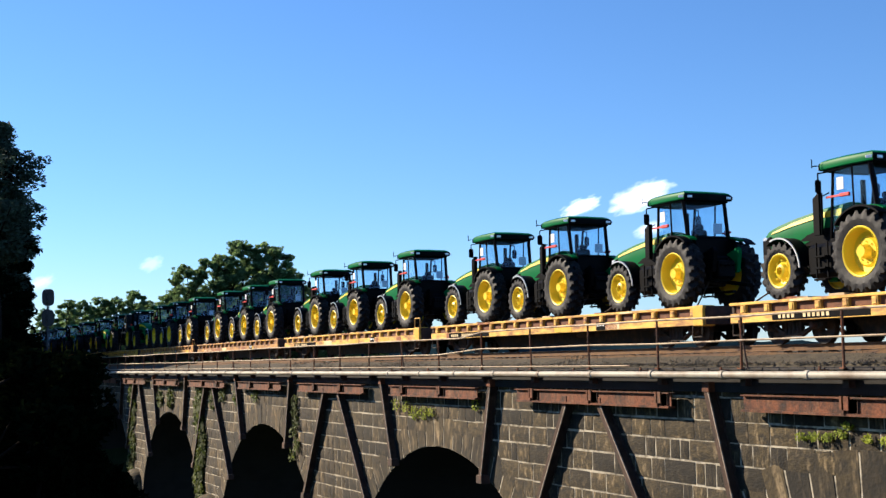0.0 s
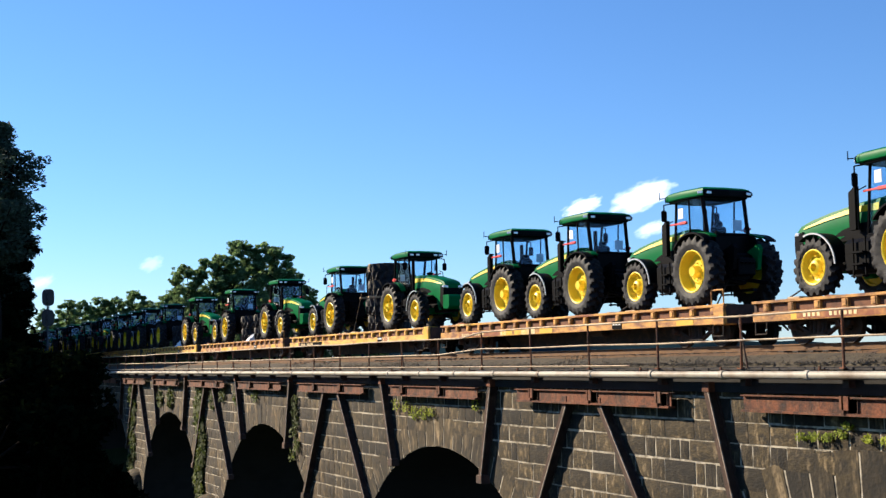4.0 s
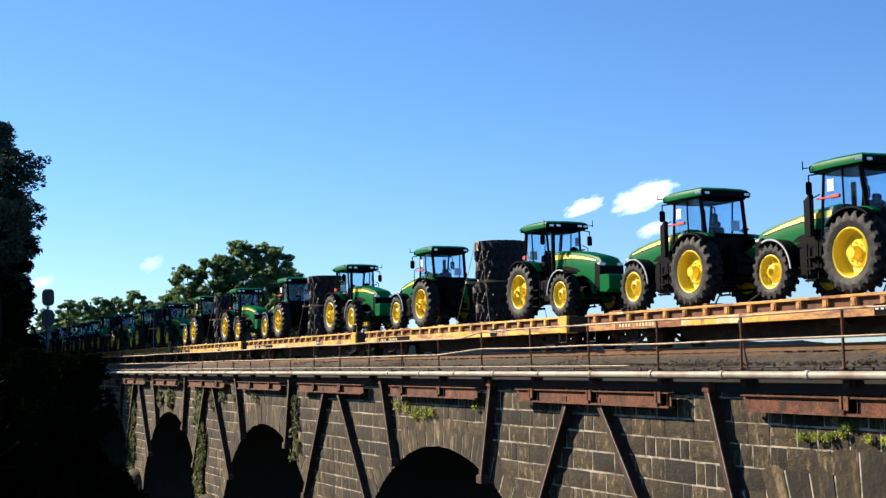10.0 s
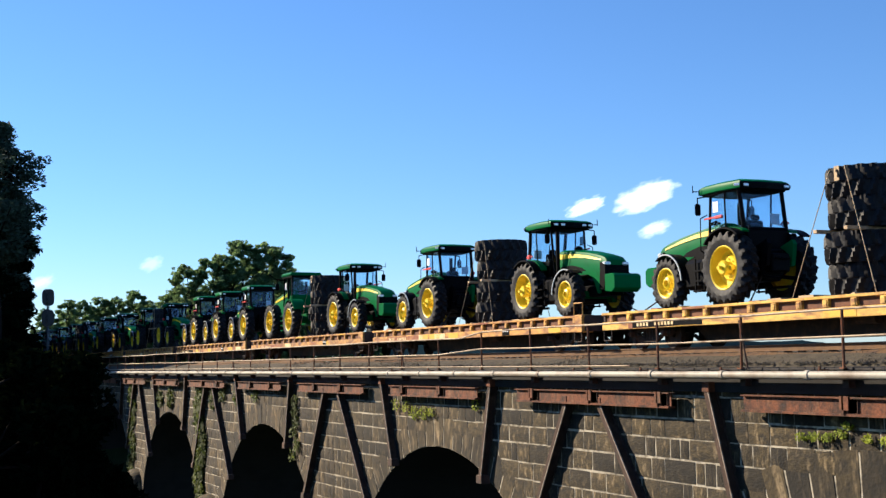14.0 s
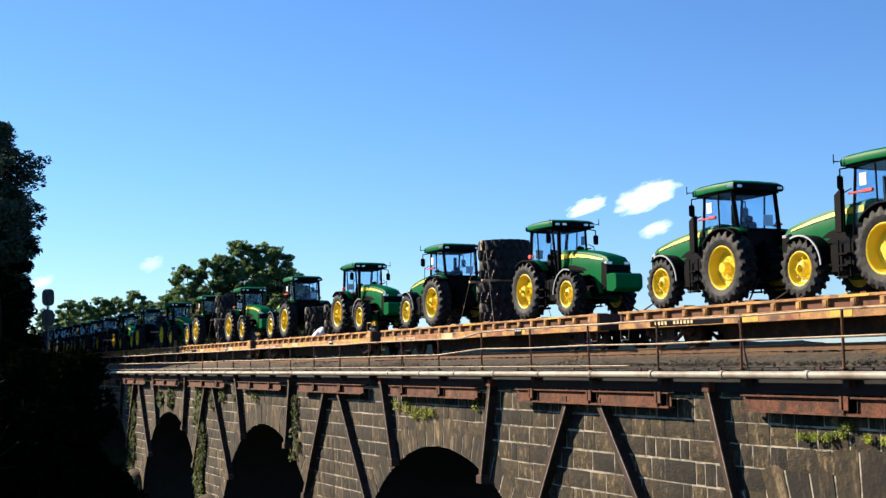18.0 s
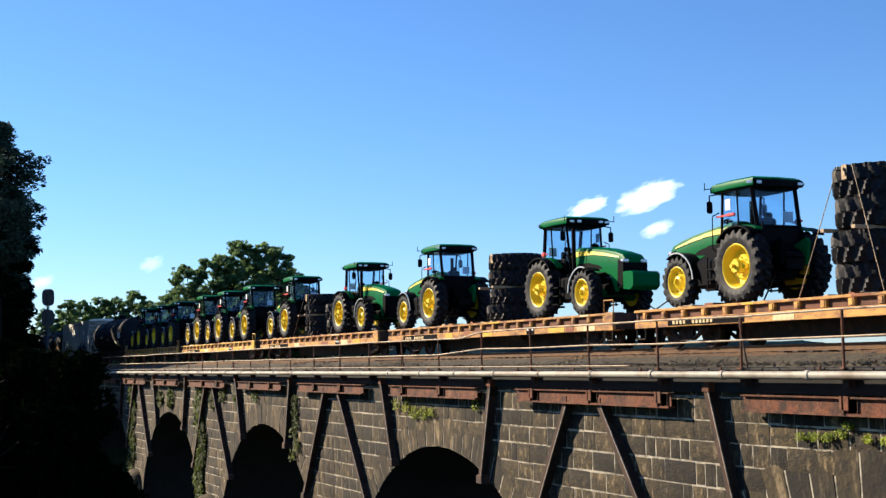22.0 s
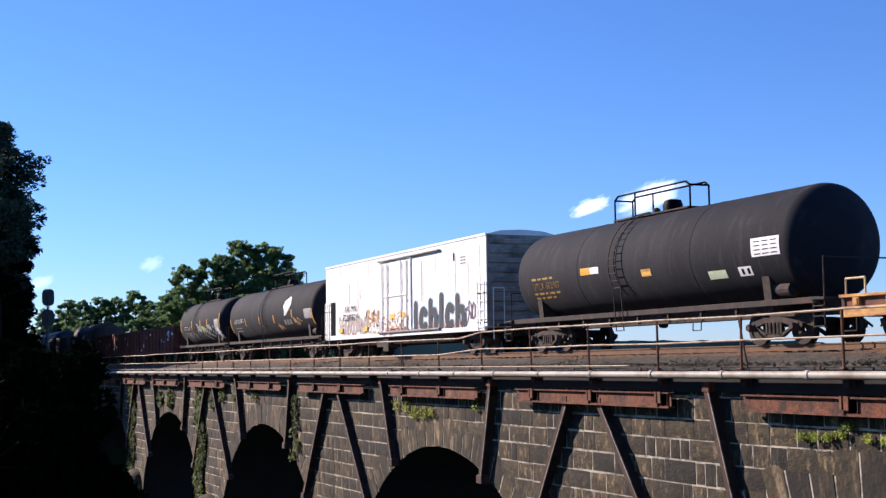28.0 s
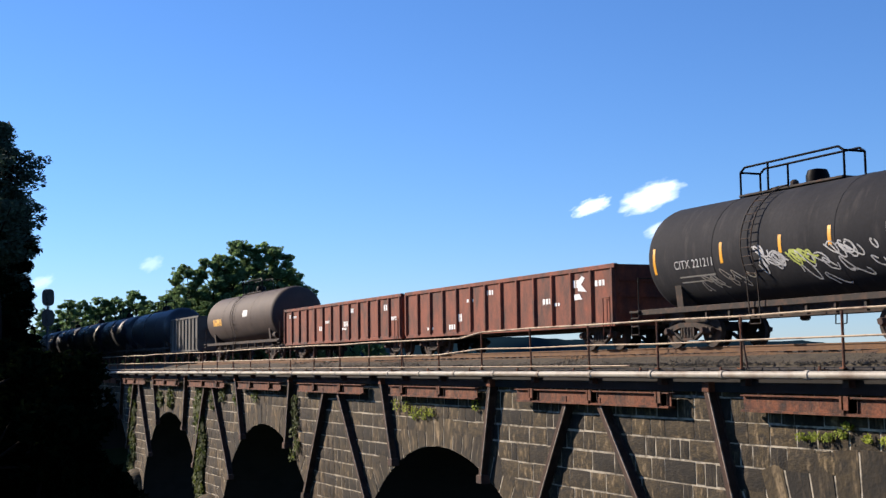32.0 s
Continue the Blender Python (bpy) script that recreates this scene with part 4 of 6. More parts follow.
        for (p, q), r in ((fr, 0.042), (mid, 0.026), (re_, 0.065)):
            rod(bm, p, q, r, 6)
        rod(bm, fr[0], mid[0], 0.05, 6), rod(bm, mid[0], re_[0], 0.06, 6), rod(bm, mid[0], (s * 0.8, 0.42, 1.0), 0.05, 6)
        corners[s] = (fr, mid, re_)
    rod(bm, corners[-1][0][0], corners[1][0][0], 0.05, 6), rod(bm, corners[-1][2][0], corners[1][2][0], 0.06, 6)
    part("cab_frame", bm, BLACK, t, "slim black cab pillars")
    bm = boxed(-0.74, 0.74, -0.25, 1.40, 1.15, 1.45, bevel=0.05)
    box(bm, -0.72, 0.72, -0.40, -0.05, 1.2, 2.05, 0.05)
    part("cab_floor", bm, BLACK, t)
    for s in (-1, 1):
        fr, mid, re_ = corners[s]
        pane("door_window", (fr[0], mid[0], mid[1], fr[1]), t)
        pane("side_window", (mid[0], re_[0], re_[1], mid[1]), t)
    pane("windscreen", (corners[-1][0][0], corners[1][0][0], corners[1][0][1], corners[-1][0][1]), t)
    pane("rear_window", (corners[-1][2][0], corners[1][2][0], corners[1][2][1], corners[-1][2][1]), t)
    # roof
    bm = bmesh.new()
    rings = []
    for z, g in ((3.165, 0.02), (3.185, 0.055), (3.29, 0.07), (3.37, 0.035), (3.425, -0.10), (3.455, -0.40)):
        ring = []
        for cx, cy in ROOF:
            ring.append(bm.verts.new((cx * (1 + g), 0.6 + (cy - 0.6) * (1 + g), z)))
        rings.append(ring)
    for a, b in zip(rings, rings[1:]):
        for i in range(8):
            j = (i + 1) % 8
            bm.faces.new((a[i], a[j], b[j], b[i]))
    bm.faces.new(rings[0]), bm.faces.new(rings[-1][::-1])
    roof = part("roof", bm, GREEN, t, "green moulded cab roof with a dark light band", True)
    bm = bmesh.new()
    rings = [[bm.verts.new((cx * (1 + g), 0.6 + (cy - 0.6) * (1 + g), z)) for cx, cy in ROOF] for z, g in ((3.10, -0.09), (3.115, -0.02), (3.168, 0.0))]
    for a, b in zip(rings, rings[1:]):
        for i in range(8):
            j = (i + 1) % 8
            bm.faces.new((a[i], a[j], b[j], b[i]))
    bm.faces.new(rings[0]), bm.faces.new(rings[-1][::-1])
    # dark lamp strips across the front and the back
    for first in (0, 4):
        for i in (first, first + 1):
            ends = [[bm.verts.new((ROOF[k][0] * (1 + g), 0.6 + (ROOF[k][1] - 0.6) * (1 + g), z)) for z, g in ((3.15, 0.02), (3.16, 0.09), (3.30, 0.10), (3.345, 0.06))] for k in (i, i + 1)]
            for q in range(4):
                r = (q + 1) % 4
                bm.faces.new((ends[0][q], ends[0][r], ends[1][r], ends[1][q]))
            bm.faces.new(ends[0]), bm.faces.new(ends[1][::-1])
    # aerial bracket
    rod(bm, (-0.88, 1.52, 3.28), (-0.98, 1.62, 3.28), 0.015, 5), rod(bm, (-0.98, 1.62, 3.24), (-0.98, 1.62, 3.46), 0.014, 5)
    rod(bm, (0.88, 1.52, 3.28), (0.96, 1.62, 3.28), 0.015, 5), rod(bm, (0.96, 1.62, 3.24), (0.96, 1.62, 3.42), 0.012, 5)
    part("light_band", bm, BLACK, roof)
    lamp = finish(boxed(-0.08, 0.08, -0.02, 0.02, -0.04, 0.04, bevel=0.012), "work_light", LAMP)
    for x in (-0.68, -0.42, 0.42, 0.68):
        part("work_light", lamp, LAMP, roof, at=pose(x, 1.64 if abs(x) > 0.5 else 1.68, 3.24))
        if abs(x) > 0.5:
            part("work_light", lamp, LAMP, roof, at=pose(x, -0.425, 3.24))
    for s in (-1, 1):
        part("corner_light", lamp, LAMP, roof, at=pose(s * 0.90, -0.30, 3.25, 0, 0, 60 * s))
    # inside
    bm = boxed(-0.27, 0.27, 0.15, 0.65, 1.5, 1.85, bevel=0.06)
    box(bm, -0.27, 0.27, 0.05, 0.20, 1.80, 2.34, 0.06)
    box(bm, -0.15, 0.15, 0.06, 0.18, 2.33, 2.50, 0.05)
    box(bm, 0.30, 0.48, 0.2, 0.75, 1.85, 2.05, 0.04)
    part("seat", bm, BLACK, t)
    bm = rod(bmesh.new(), (0, 1.15, 1.45), (0, 0.92, 2.02), 0.06, 8)
    for k in range(12):
        a, b = k * math.tau / 12, (k + 1) * math.tau / 12
        rod(bm, (0.2 * math.cos(a), 0.92 - 0.08 * math.sin(a), 2.05 + 0.18 * math.sin(a)), (0.2 * math.cos(b), 0.92 - 0.08 * math.sin(b), 2.05 + 0.18 * math.sin(b)), 0.016, 5)
    part("steering_wheel", bm, BLACK, t)
    for o in t.children:
        if o.name.split(".")[0] in ("cab_frame", "cab_floor", "door_window", "side_window", "windscreen", "rear_window", "roof", "seat", "steering_wheel"):
            o.location.y += cab_y
    # mudguards
    for s in (-1, 1):
        bm = arc_band(bmesh.new(), REAR_R + 0.07, REAR_R + 0.12, 40, 118, s * 0.70, s * 0.94, 14, 0.0, REAR_R)
        g = part("rear_mudguard", bm, GREEN, t, smooth=True)
        part("mudguard_flare", arc_band(bmesh.new(), REAR_R + 0.06, REAR_R + 0.10, 40, 128, s * 0.94, s * 1.24, 14, 0.0, REAR_R), BLACK, g, smooth=True)
        # inner wall is black rather than green to stand for its shade
        part("mudguard_wall", prism(bmesh.new(), [(-0.75, 1.35), (-0.45, 1.95), (0.0, 2.12), (0.55, 1.9), (0.75, 1.35)], s * 0.67, s * 0.71), BLACK, t)
        bm = arc_band(bmesh.new(), FRONT_R + 0.06, FRONT_R + 0.09, 55, 175, s * 0.72, s * 1.15, 12, base, FRONT_R)
        f = part("front_mudguard", bm, BLACK, t, smooth=True)
        part("mudguard_rim", arc_band(bmesh.new(), FRONT_R + 0.055, FRONT_R + 0.095, 70, 178, s * 1.15, s * 1.18, 12, base, FRONT_R), SILVER, f, "pale worn edge", True)
        for y in (-0.6, 3.5) if s < 0 else ():
            part("tie_chain", bar_path(bmesh.new(), [(s * 0.35, y * 0.92, 0.75), (s * 0.95, y * 1.25, 0.0)], 0.022), STEEL_DARK, t)
        # step, tank, mirror
        bm = boxed(s * 0.76 - 0.26, s * 0.76 + 0.24, 0.80, 2.12, 0.50, 1.34, bevel=0.10)
        part("fuel_tank", bm, BLACK, t, smooth=True)
        bm = bmesh.new()
        for k in range(3):
            box(bm, s * 1.08 - 0.10, s * 1.08 + 0.10, 1.05, 1.45, 0.42 + k * 0.28, 0.46 + k * 0.28)
        box(bm, s * 1.08 - 0.02, s * 1.08 + 0.02, 1.03, 1.06, 0.40, 1.35)
        box(bm, s * 1.08 - 0.02, s * 1.08 + 0.02, 1.44, 1.47, 0.40, 1.35)
        part("step", bm, BLACK, t, at=up_front)
        arm = part("mirror_arm", bar_path(bmesh.new(), [(s * 0.70, 1.40, 3.12), (s * 0.94, 1.46, 3.08), (s * 0.94, 1.46, 2.90)], 0.020), BLACK, t, at=up_front)
        part("mirror", boxed(s * 0.94 - 0.10, s * 0.94 + 0.10, 1.42, 1.50, 2.58, 2.92, bevel=0.04), BLACK, arm)
        part("grab_rail", bar_path(bmesh.new(), [(s * 0.74, 1.45, 1.5), (s * 0.86, 1.48, 1.6), (s * 0.86, 1.46, 2.5), (s * 0.72, 1.32, 2.6)], 0.016), BLACK, t, at=up_front)
    # exhaust and pre-cleaner
    if stack_panel:
        part("exhaust_shroud", prism(bmesh.new(), [(1.80, 1.6), (2.02, 1.6), (2.02, 2.52), (1.80, 2.66)], -0.66, -0.52), BLACK, t, "tall black exhaust shroud", at=up_front)
    else:
        bm = lathe(bmesh.new(), [(2.2, 0.05), (2.36, 0.05), (2.37, 0.14), (2.44, 0.15), (2.48, 0.06), (2.50, 0.04)], 14, "z")
        part("air_cleaner", bm, BLACK, t, at=pose(-0.12, 1.75 + cab_y, 0))
    part("exhaust_pipe", rod(bmesh.new(), (0.60, 1.58, 1.6), (0.60, 1.58, 3.0), 0.07, 12), BLACK, t, at=up_front)
    # linkage at the back
    for s in (-1, 1):
        bm = bar_path(bmesh.new(), [(s * 0.30, -0.5, 0.75), (s * 0.42, -1.35, 0.62)], 0.06)
        part("lower_link", bm, BLACK, t)
        part("lift_arm", prism(bmesh.new(), [(-0.45, 1.55), (-0.95, 1.72), (-1.02, 1.60), (-0.92, 1.02), (-0.82, 1.0), (-0.72, 1.40)], s * 0.42 - 0.06, s * 0.42 + 0.06), GREEN if s > 0 else BLACK, t)
    bm = boxed(-0.30, 0.30, -0.95, -0.55, 0.85, 1.35, bevel=0.04)
    for k in range(4):
        rod(bm, (-0.2 + k * 0.13, -0.95, 1.2), (-0.2 + k * 0.13, -1.05, 1.2), 0.03, 8)
    part("hitch_block", bm, BLACK, t)
    part("drawbar", boxed(-0.06, 0.06, -1.25, -0.4, 0.40, 0.47), BLACK, t)
    part("beacon", lathe(bmesh.new(), [(0, 0.04), (0.10, 0.04), (0.12, 0.02)], 10, "z"), BLACK, t, at=pose(-0.84, -0.72, 1.98))
    # transit papers and tape
    part("warning_lamp", box(boxed(-0.86, -0.83, 0.45, 1.30, 2.44, 2.49, bevel=0.01), -0.88, -0.81, 0.45, 0.80, 2.42, 2.51, 0.02), RED, t, "folded red warning lamp arm", at=up_front)
    part("warning_lamp", box(boxed(0.77, 0.81, -0.34, 0.10, 2.22, 2.27, bevel=0.01), 0.75, 0.84, -0.26, -0.04, 2.16, 2.32, 0.03), RED, t, "folded red warning lamp arm", at=up_front)
    part("transit_sheet", boxed(-0.775, -0.765, 0.75, 0.98, 2.62, 2.92), WHITE, t, "white transit paper in the window", at=up_front)
    part("transit_sheet", boxed(0.25, 0.55, -0.24, -0.23, 2.2, 2.5), WHITE, t, at=up_front)
    return t


def articulated():
    """A four-wheel-drive articulated tractor with equal wheels, cab ahead of the rear frame; nose towards +y."""
    t = thing("articulated_tractor", "big green articulated tractor with equal wheels and a forward cab", "tractor", "tractors on the train")
    for s in (-1, 1):
        add_wheel(t, s * 1.24, 0, REAR_R, REAR_TYRE, REAR_RIM, HUB_LONG)
        add_wheel(t, s * 1.24, 3.55, REAR_R, REAR_TYRE, REAR_RIM, HUB_LONG)
    bm = boxed(-0.45, 0.45, -0.9, 1.2, 0.7, 1.35, bevel=0.06)
    box(bm, -0.4, 0.4, 1.3, 5.3, 0.75, 1.40, 0.06)
    rod(bm, (-1.1, 0, 1.0), (1.1, 0, 1.0), 0.2, 12), rod(bm, (-1.1, 3.55, 1.0), (1.1, 3.55, 1.0), 0.2, 12), rod(bm, (0, 1.25, 0.7), (0, 1.25, 1.35), 0.25, 12)
    part("chassis", bm, GREEN, t)
    part("bonnet", hood_solid(0.58, 0.50, [(2.85, 1.35, 2.52, 2.85), (3.8, 1.35, 2.46, 2.76), (4.8, 1.3, 2.34, 2.58), (5.35, 1.25, 2.22, 2.42), (5.55, 1.3, 2.10, 2.26)]), GREEN, t, "glossy green bonnet", True)
    for s in (-1, 1):
        bm = prism(bmesh.new(), [(2.9, 2.42), (5.2, 2.14), (5.2, 2.22), (2.9, 2.60)], s * 0.585 - 0.02, s * 0.585 + 0.02)
        part("bonnet_stripe", bm, YELLOW, t)
        part("rear_mudguard", arc_band(bmesh.new(), 1.08, 1.13, 45, 150, s * 0.75, s * 1.45, 14, 0, 1.0), GREEN, t, smooth=True)
        bm = bmesh.new()
        for k in range(4):
            box(bm, s * 1.05 - 0.2, s * 1.05 + 0.2, 1.7, 2.15, 0.45 + 0.27 * k, 0.49 + 0.27 * k)
        box(bm, s * 1.05 - 0.02, s * 1.05 + 0.02, 1.68, 1.72, 0.4, 1.5), box(bm, s * 1.05 - 0.02, s * 1.05 + 0.02, 2.13, 2.17, 0.4, 1.5)
        part("step", bm, GREEN, t)
        arm = part("mirror_arm", bar_path(bmesh.new(), [(s * 0.75, 2.85, 3.35), (s * 1.15, 3.0, 3.35), (s * 1.15, 3.0, 3.15)], 0.02), BLACK, t)
        part("mirror", boxed(s * 1.15 - 0.1, s * 1.15 + 0.1, 2.97, 3.03, 2.8, 3.15, bevel=0.03), BLACK, arm)
    bm = boxed(-0.85, 0.85, 1.35, 2.90, 1.4, 1.85, bevel=0.05)
    part("cab_body", box(bm, -0.83, 0.83, 1.25, 1.75, 1.4, 2.45, 0.08), GREEN, t)
    bm = bmesh.new()
    for s in (-1, 1):
        for y0, y1 in ((2.9, 2.82), (2.1, 2.1), (1.35, 1.45)):
            rod(bm, (s * 0.8, y0, 1.8), (s * 0.78, y1, 3.44), 0.05, 6)
    part("cab_frame", bm, BLACK, t)
    for s in (-1, 1):
        pane("side_window", ((s * 0.8, 2.9, 1.85), (s * 0.8, 1.35, 1.85), (s * 0.78, 1.45, 3.44), (s * 0.78, 2.82, 3.44)), t)
    pane("windscreen", ((-0.8, 2.9, 1.85), (0.8, 2.9, 1.85), (0.78, 2.82, 3.44), (-0.78, 2.82, 3.44)), t)
    pane("rear_window", ((-0.8, 1.35, 2.4), (0.8, 1.35, 2.4), (0.78, 1.45, 3.44), (-0.78, 1.45, 3.44)), t)
    roof = part("roof", boxed(-0.92, 0.92, 1.25, 3.05, 3.46, 3.70, bevel=0.09), GREEN, t)
    part("light_band", boxed(-0.86, 0.86, 1.22, 3.08, 3.40, 3.52, bevel=0.03), BLACK, roof)
    part("seat", box(boxed(-0.27, 0.27, 1.9, 2.35, 1.85, 2.2, bevel=0.05), -0.27, 0.27, 1.8, 1.92, 2.15, 2.75, 0.05), BLACK, t)
    part("exhaust_stack", rod(bmesh.new(), (0.6, 3.15, 2.2), (0.6, 3.15, 3.3), 0.08, 12), BLACK, t)
    part("transit_sheet", boxed(-0.825, -0.815, 2.35, 2.62, 2.75, 3.15), WHITE, t, "white transit paper in the window")
    part("guard_rail", bar_path(bmesh.new(), [(-0.60, 3.1, 2.50), (-0.60, 3.1, 3.05), (-0.60, 3.45, 3.05), (-0.60, 3.5, 2.5)], 0.024), BLACK, t)
    part("front_grille", boxed(-0.52, 0.52, 5.50, 5.60, 1.32, 2.10, bevel=0.03), BLACK, t)
    part("hitch_block", boxed(-0.4, 0.4, -1.5, -0.85, 0.6, 1.4, bevel=0.05), BLACK, t)
    for s in (-1, 1):
        part("lift_arm", prism(bmesh.new(), [(-0.7, 1.5), (-1.4, 1.75), (-1.5, 1.6), (-1.4, 0.9), (-1.25, 0.9), (-1.15, 1.4)], s * 0.45 - 0.06, s * 0.45 + 0.06), GREEN, t)
    return t


# ---- stacks of loose tyres ----
STACK_TYRE = tyre_mesh(1.03, 0.38, 0.58, 18, "stacked_tyre")
MID_TYRE = tyre_mesh(1.03, 0.305, 0.58, 20, "stacked_tyre")
SLIM_TYRE = tyre_mesh(0.98, 0.26, 0.58, 20, "stacked_tyre")


def tyre_stack(rng, layers, label, strap=True, tyre=None, pitch=0.76):
    """Loose dual tyres laid flat one on another, timbers between, strapped down; origin on the deck."""
    t = thing("tyre_stack", label, "tyres", "tyre stacks on the train")
    tyre = tyre or STACK_TYRE
    z = 0.08
    bm = bmesh.new()
    for s in (-0.6, 0.6):
        box(bm, -1.15, 1.15, s - 0.07, s + 0.07, 0, 0.08, 0.008)
    part("skid", bm, TIMBER, t)
    for k in range(layers):
        if k and k % 2 == 0:
            bm = bmesh.new()
            for s in (-0.55, 0.55):
                box(bm, -1.25, 1.25, s - 0.07, s + 0.07, z, z + 0.09, 0.008)
            part("timber", bm, TIMBER, t, "raw timber spacers between the layers")
            z += 0.09
        part("stacked_tyre", tyre, TYRE, t, at=Matrix.Translation((rng.uniform(-0.07, 0.07), rng.uniform(-0.09, 0.09), z + pitch / 2 + 0.005)) @ Matrix.Rotation(radians(90), 4, "Y") @ Matrix.Rotation(rng.uniform(0, 6.2), 4, "X"))
        z += pitch
    top = z
    bm = boxed(-0.98, -0.96, -0.09, 0.09, top - 0.35, top + 0.012)
    box(bm, -0.97, 0.97, -0.06, 0.06, top, top + 0.012)
    part("wrap_strap", bm, TIMBER, t, "tan webbing wrap")
    if strap:
        for x in (-1, 1):
            for s in (-1, 1):
                part("tie_strap", rod(bmesh.new(), (x * 0.95, s * 0.25, top), (x * 1.25, s * 1.5, 0.02), 0.012, 5), TIMBER, t, "tan tie-down strap")
    return t


def tarp_bundle(rng):
    """A crumpled pale sheet over a low bundle."""
    bm = bmesh.new()
    n = 9
    g = [[bm.verts.new((-0.6 + 1.2 * i / n, -0.5 + 1.0 * j / n, (0.05 + 0.45 * math.sin(math.pi * i / n) * math.sin(math.pi * j / n) ** 0.6 + rng.uniform(-0.05, 0.05)) if 0 < i < n and 0 < j < n else 0.0)) for i in range(n + 1)] for j in range(n + 1)]
    for j in range(n):
        for i in range(n):
            bm.faces.new((g[j][i], g[j][i + 1], g[j + 1][i + 1], g[j + 1][i]))
    ob = part("tarp_bundle", bm, WHITE)
    return tagged(ob, "crumpled pale tarpaulin bundle on the car deck", "tarpaulin")


# ---- rail cars ----
WHEEL_R = 0.42
RAIL_WHEEL = finish(lathe(bmesh.new(), [(-0.07, 0.12), (-0.07, 0.36), (-0.08, WHEEL_R), (0.05, WHEEL_R - 0.004), (0.06, WHEEL_R + 0.025), (0.08, WHEEL_R + 0.02), (0.08, 0.34), (0.04, 0.30), (0.04, 0.12)], 26, "x", True), "rail_wheel", STEEL_DARK, True)
AXLE_CAP = finish(lathe(bmesh.new(), [(-0.16, 0.02), (-0.16, 0.08), (-0.13, 0.10), (0.1, 0.10)], 12, "x"), "axle_cap", RUST_DARK, True)


def side_frame_mesh():
    """The cast side of a two-axle bogie, open round its springs."""
    bm = bmesh.new()
    prism(bm, [(-1.15, 0.52), (-0.85, 0.60), (-0.35, 0.70), (0.35, 0.70), (0.85, 0.60), (1.15, 0.52), (1.12, 0.40), (0.80, 0.44), (0.35, 0.56), (-0.35, 0.56), (-0.80, 0.44), (-1.12, 0.40)], -0.07, 0.07)
    prism(bm, [(-0.82, 0.46), (-0.30, 0.18), (0.30, 0.18), (0.82, 0.46), (0.70, 0.46), (0.26, 0.26), (-0.26, 0.26), (-0.70, 0.46)], -0.06, 0.06)
    for y in (-0.32, 0.26):
        box(bm, -0.06, 0.06, y, y + 0.07, 0.22, 0.62)
    for y in (-0.16, 0.0, 0.16):
        lathe_at = [(0.24, 0.065), (0.28, 0.075), (0.40, 0.065), (0.52, 0.075), (0.56, 0.065)]
        seg = bmesh.new()
        lathe(seg, lathe_at, 10, "z")
        seg.transform(Matrix.Translation((0, y, 0)))
        me = bpy.data.meshes.new("spring")
        seg.to_mesh(me)
        seg.free()
        bm.from_mesh(me)
    for y in (-0.88, 0.88):
        box(bm, -0.10, 0.10, y - 0.15, y + 0.15, 0.34, 0.56, 0.03)
    return finish(bm, "side_frame", STEEL_DARK)


SIDE_FRAME = side_frame_mesh()


def bogies(t, places):
    for y in places:
        b = part("bogie", box(boxed(-0.95, 0.95, y - 0.18, y + 0.18, 0.45, 0.72, bevel=0.03), -0.2, 0.2, y - 0.3, y + 0.3, 0.6, 0.82, 0.03), STEEL_DARK, t)
        for s in (-1, 1):
            part("side_frame", SIDE_FRAME, STEEL_DARK, b, at=pose(s * 1.0, y, 0))
            for d in (-0.88, 0.88):
                part("rail_wheel", RAIL_WHEEL, STEEL_DARK, b, at=pose(s * 0.76, y + d, WHEEL_R, 0, 0, 180 if s < 0 else 0))
                if s < 0:
                    part("axle_cap", AXLE_CAP, STEEL_DARK, b, at=pose(s * 1.06, y + d, WHEEL_R + 0.03, 0, 0, 0 if s < 0 else 180))


def couplers(t, length):
    for y, s in ((0, -1), (length, 1)):
        bm = boxed(-0.09, 0.09, min(y, y + s * 0.5), max(y, y + s * 0.5), 0.74, 0.92, bevel=0.02)
        box(bm, -0.17, 0.17, y + s * 0.42 - 0.14, y + s * 0.42 + 0.14, 0.68, 0.98, 0.05)
        rod(bm, (0.3, y - s * 0.1, 0.72), (0.2, y + s * 0.5, 0.40), 0.03, 6)
        part("coupler", bm, STEEL_DARK, t)


POCKETS = {k: finish(box(boxed(-0.05, 0.05, -0.10, 0.10, -0.20, 0.0), -0.07, 0.0, -0.06, 0.06, -0.18, -0.02), "stake_pocket", m) for k, m in CAR_PAINTS.items()}
FLAT_LEN = 18.75


def lettering(words, size, t, at, name="lettering", material=None, label="", space=1.0):
    """Flat painted words, lifted a little off the surface."""
    cu = bpy.data.curves.new(name, "FONT")
    cu.body, cu.size, cu.extrude, cu.align_x, cu.space_character = words, size, 0.001, "LEFT", space
    tmp = bpy.data.objects.new("tmp", cu)
    scene.collection.objects.link(tmp)
    bpy.context.view_layer.update()
    me = bpy.data.meshes.new_from_object(tmp.evaluated_get(bpy.context.evaluated_depsgraph_get()))
    bpy.data.objects.remove(tmp)
    me.materials.clear()
    me.materials.append(material or WHITE)
    return part(name, me, None, t, label, at=at)


def on_flank(x, y, z):
    """A pose for words on the near flank (-x), that read from the far end's left to the near end's right."""
    return Matrix.Translation((x, y, z)) @ Matrix(((0, 0, -1, 0), (-1, 0, 0, 0), (0, 1, 0, 0), (0, 0, 0, 1)))


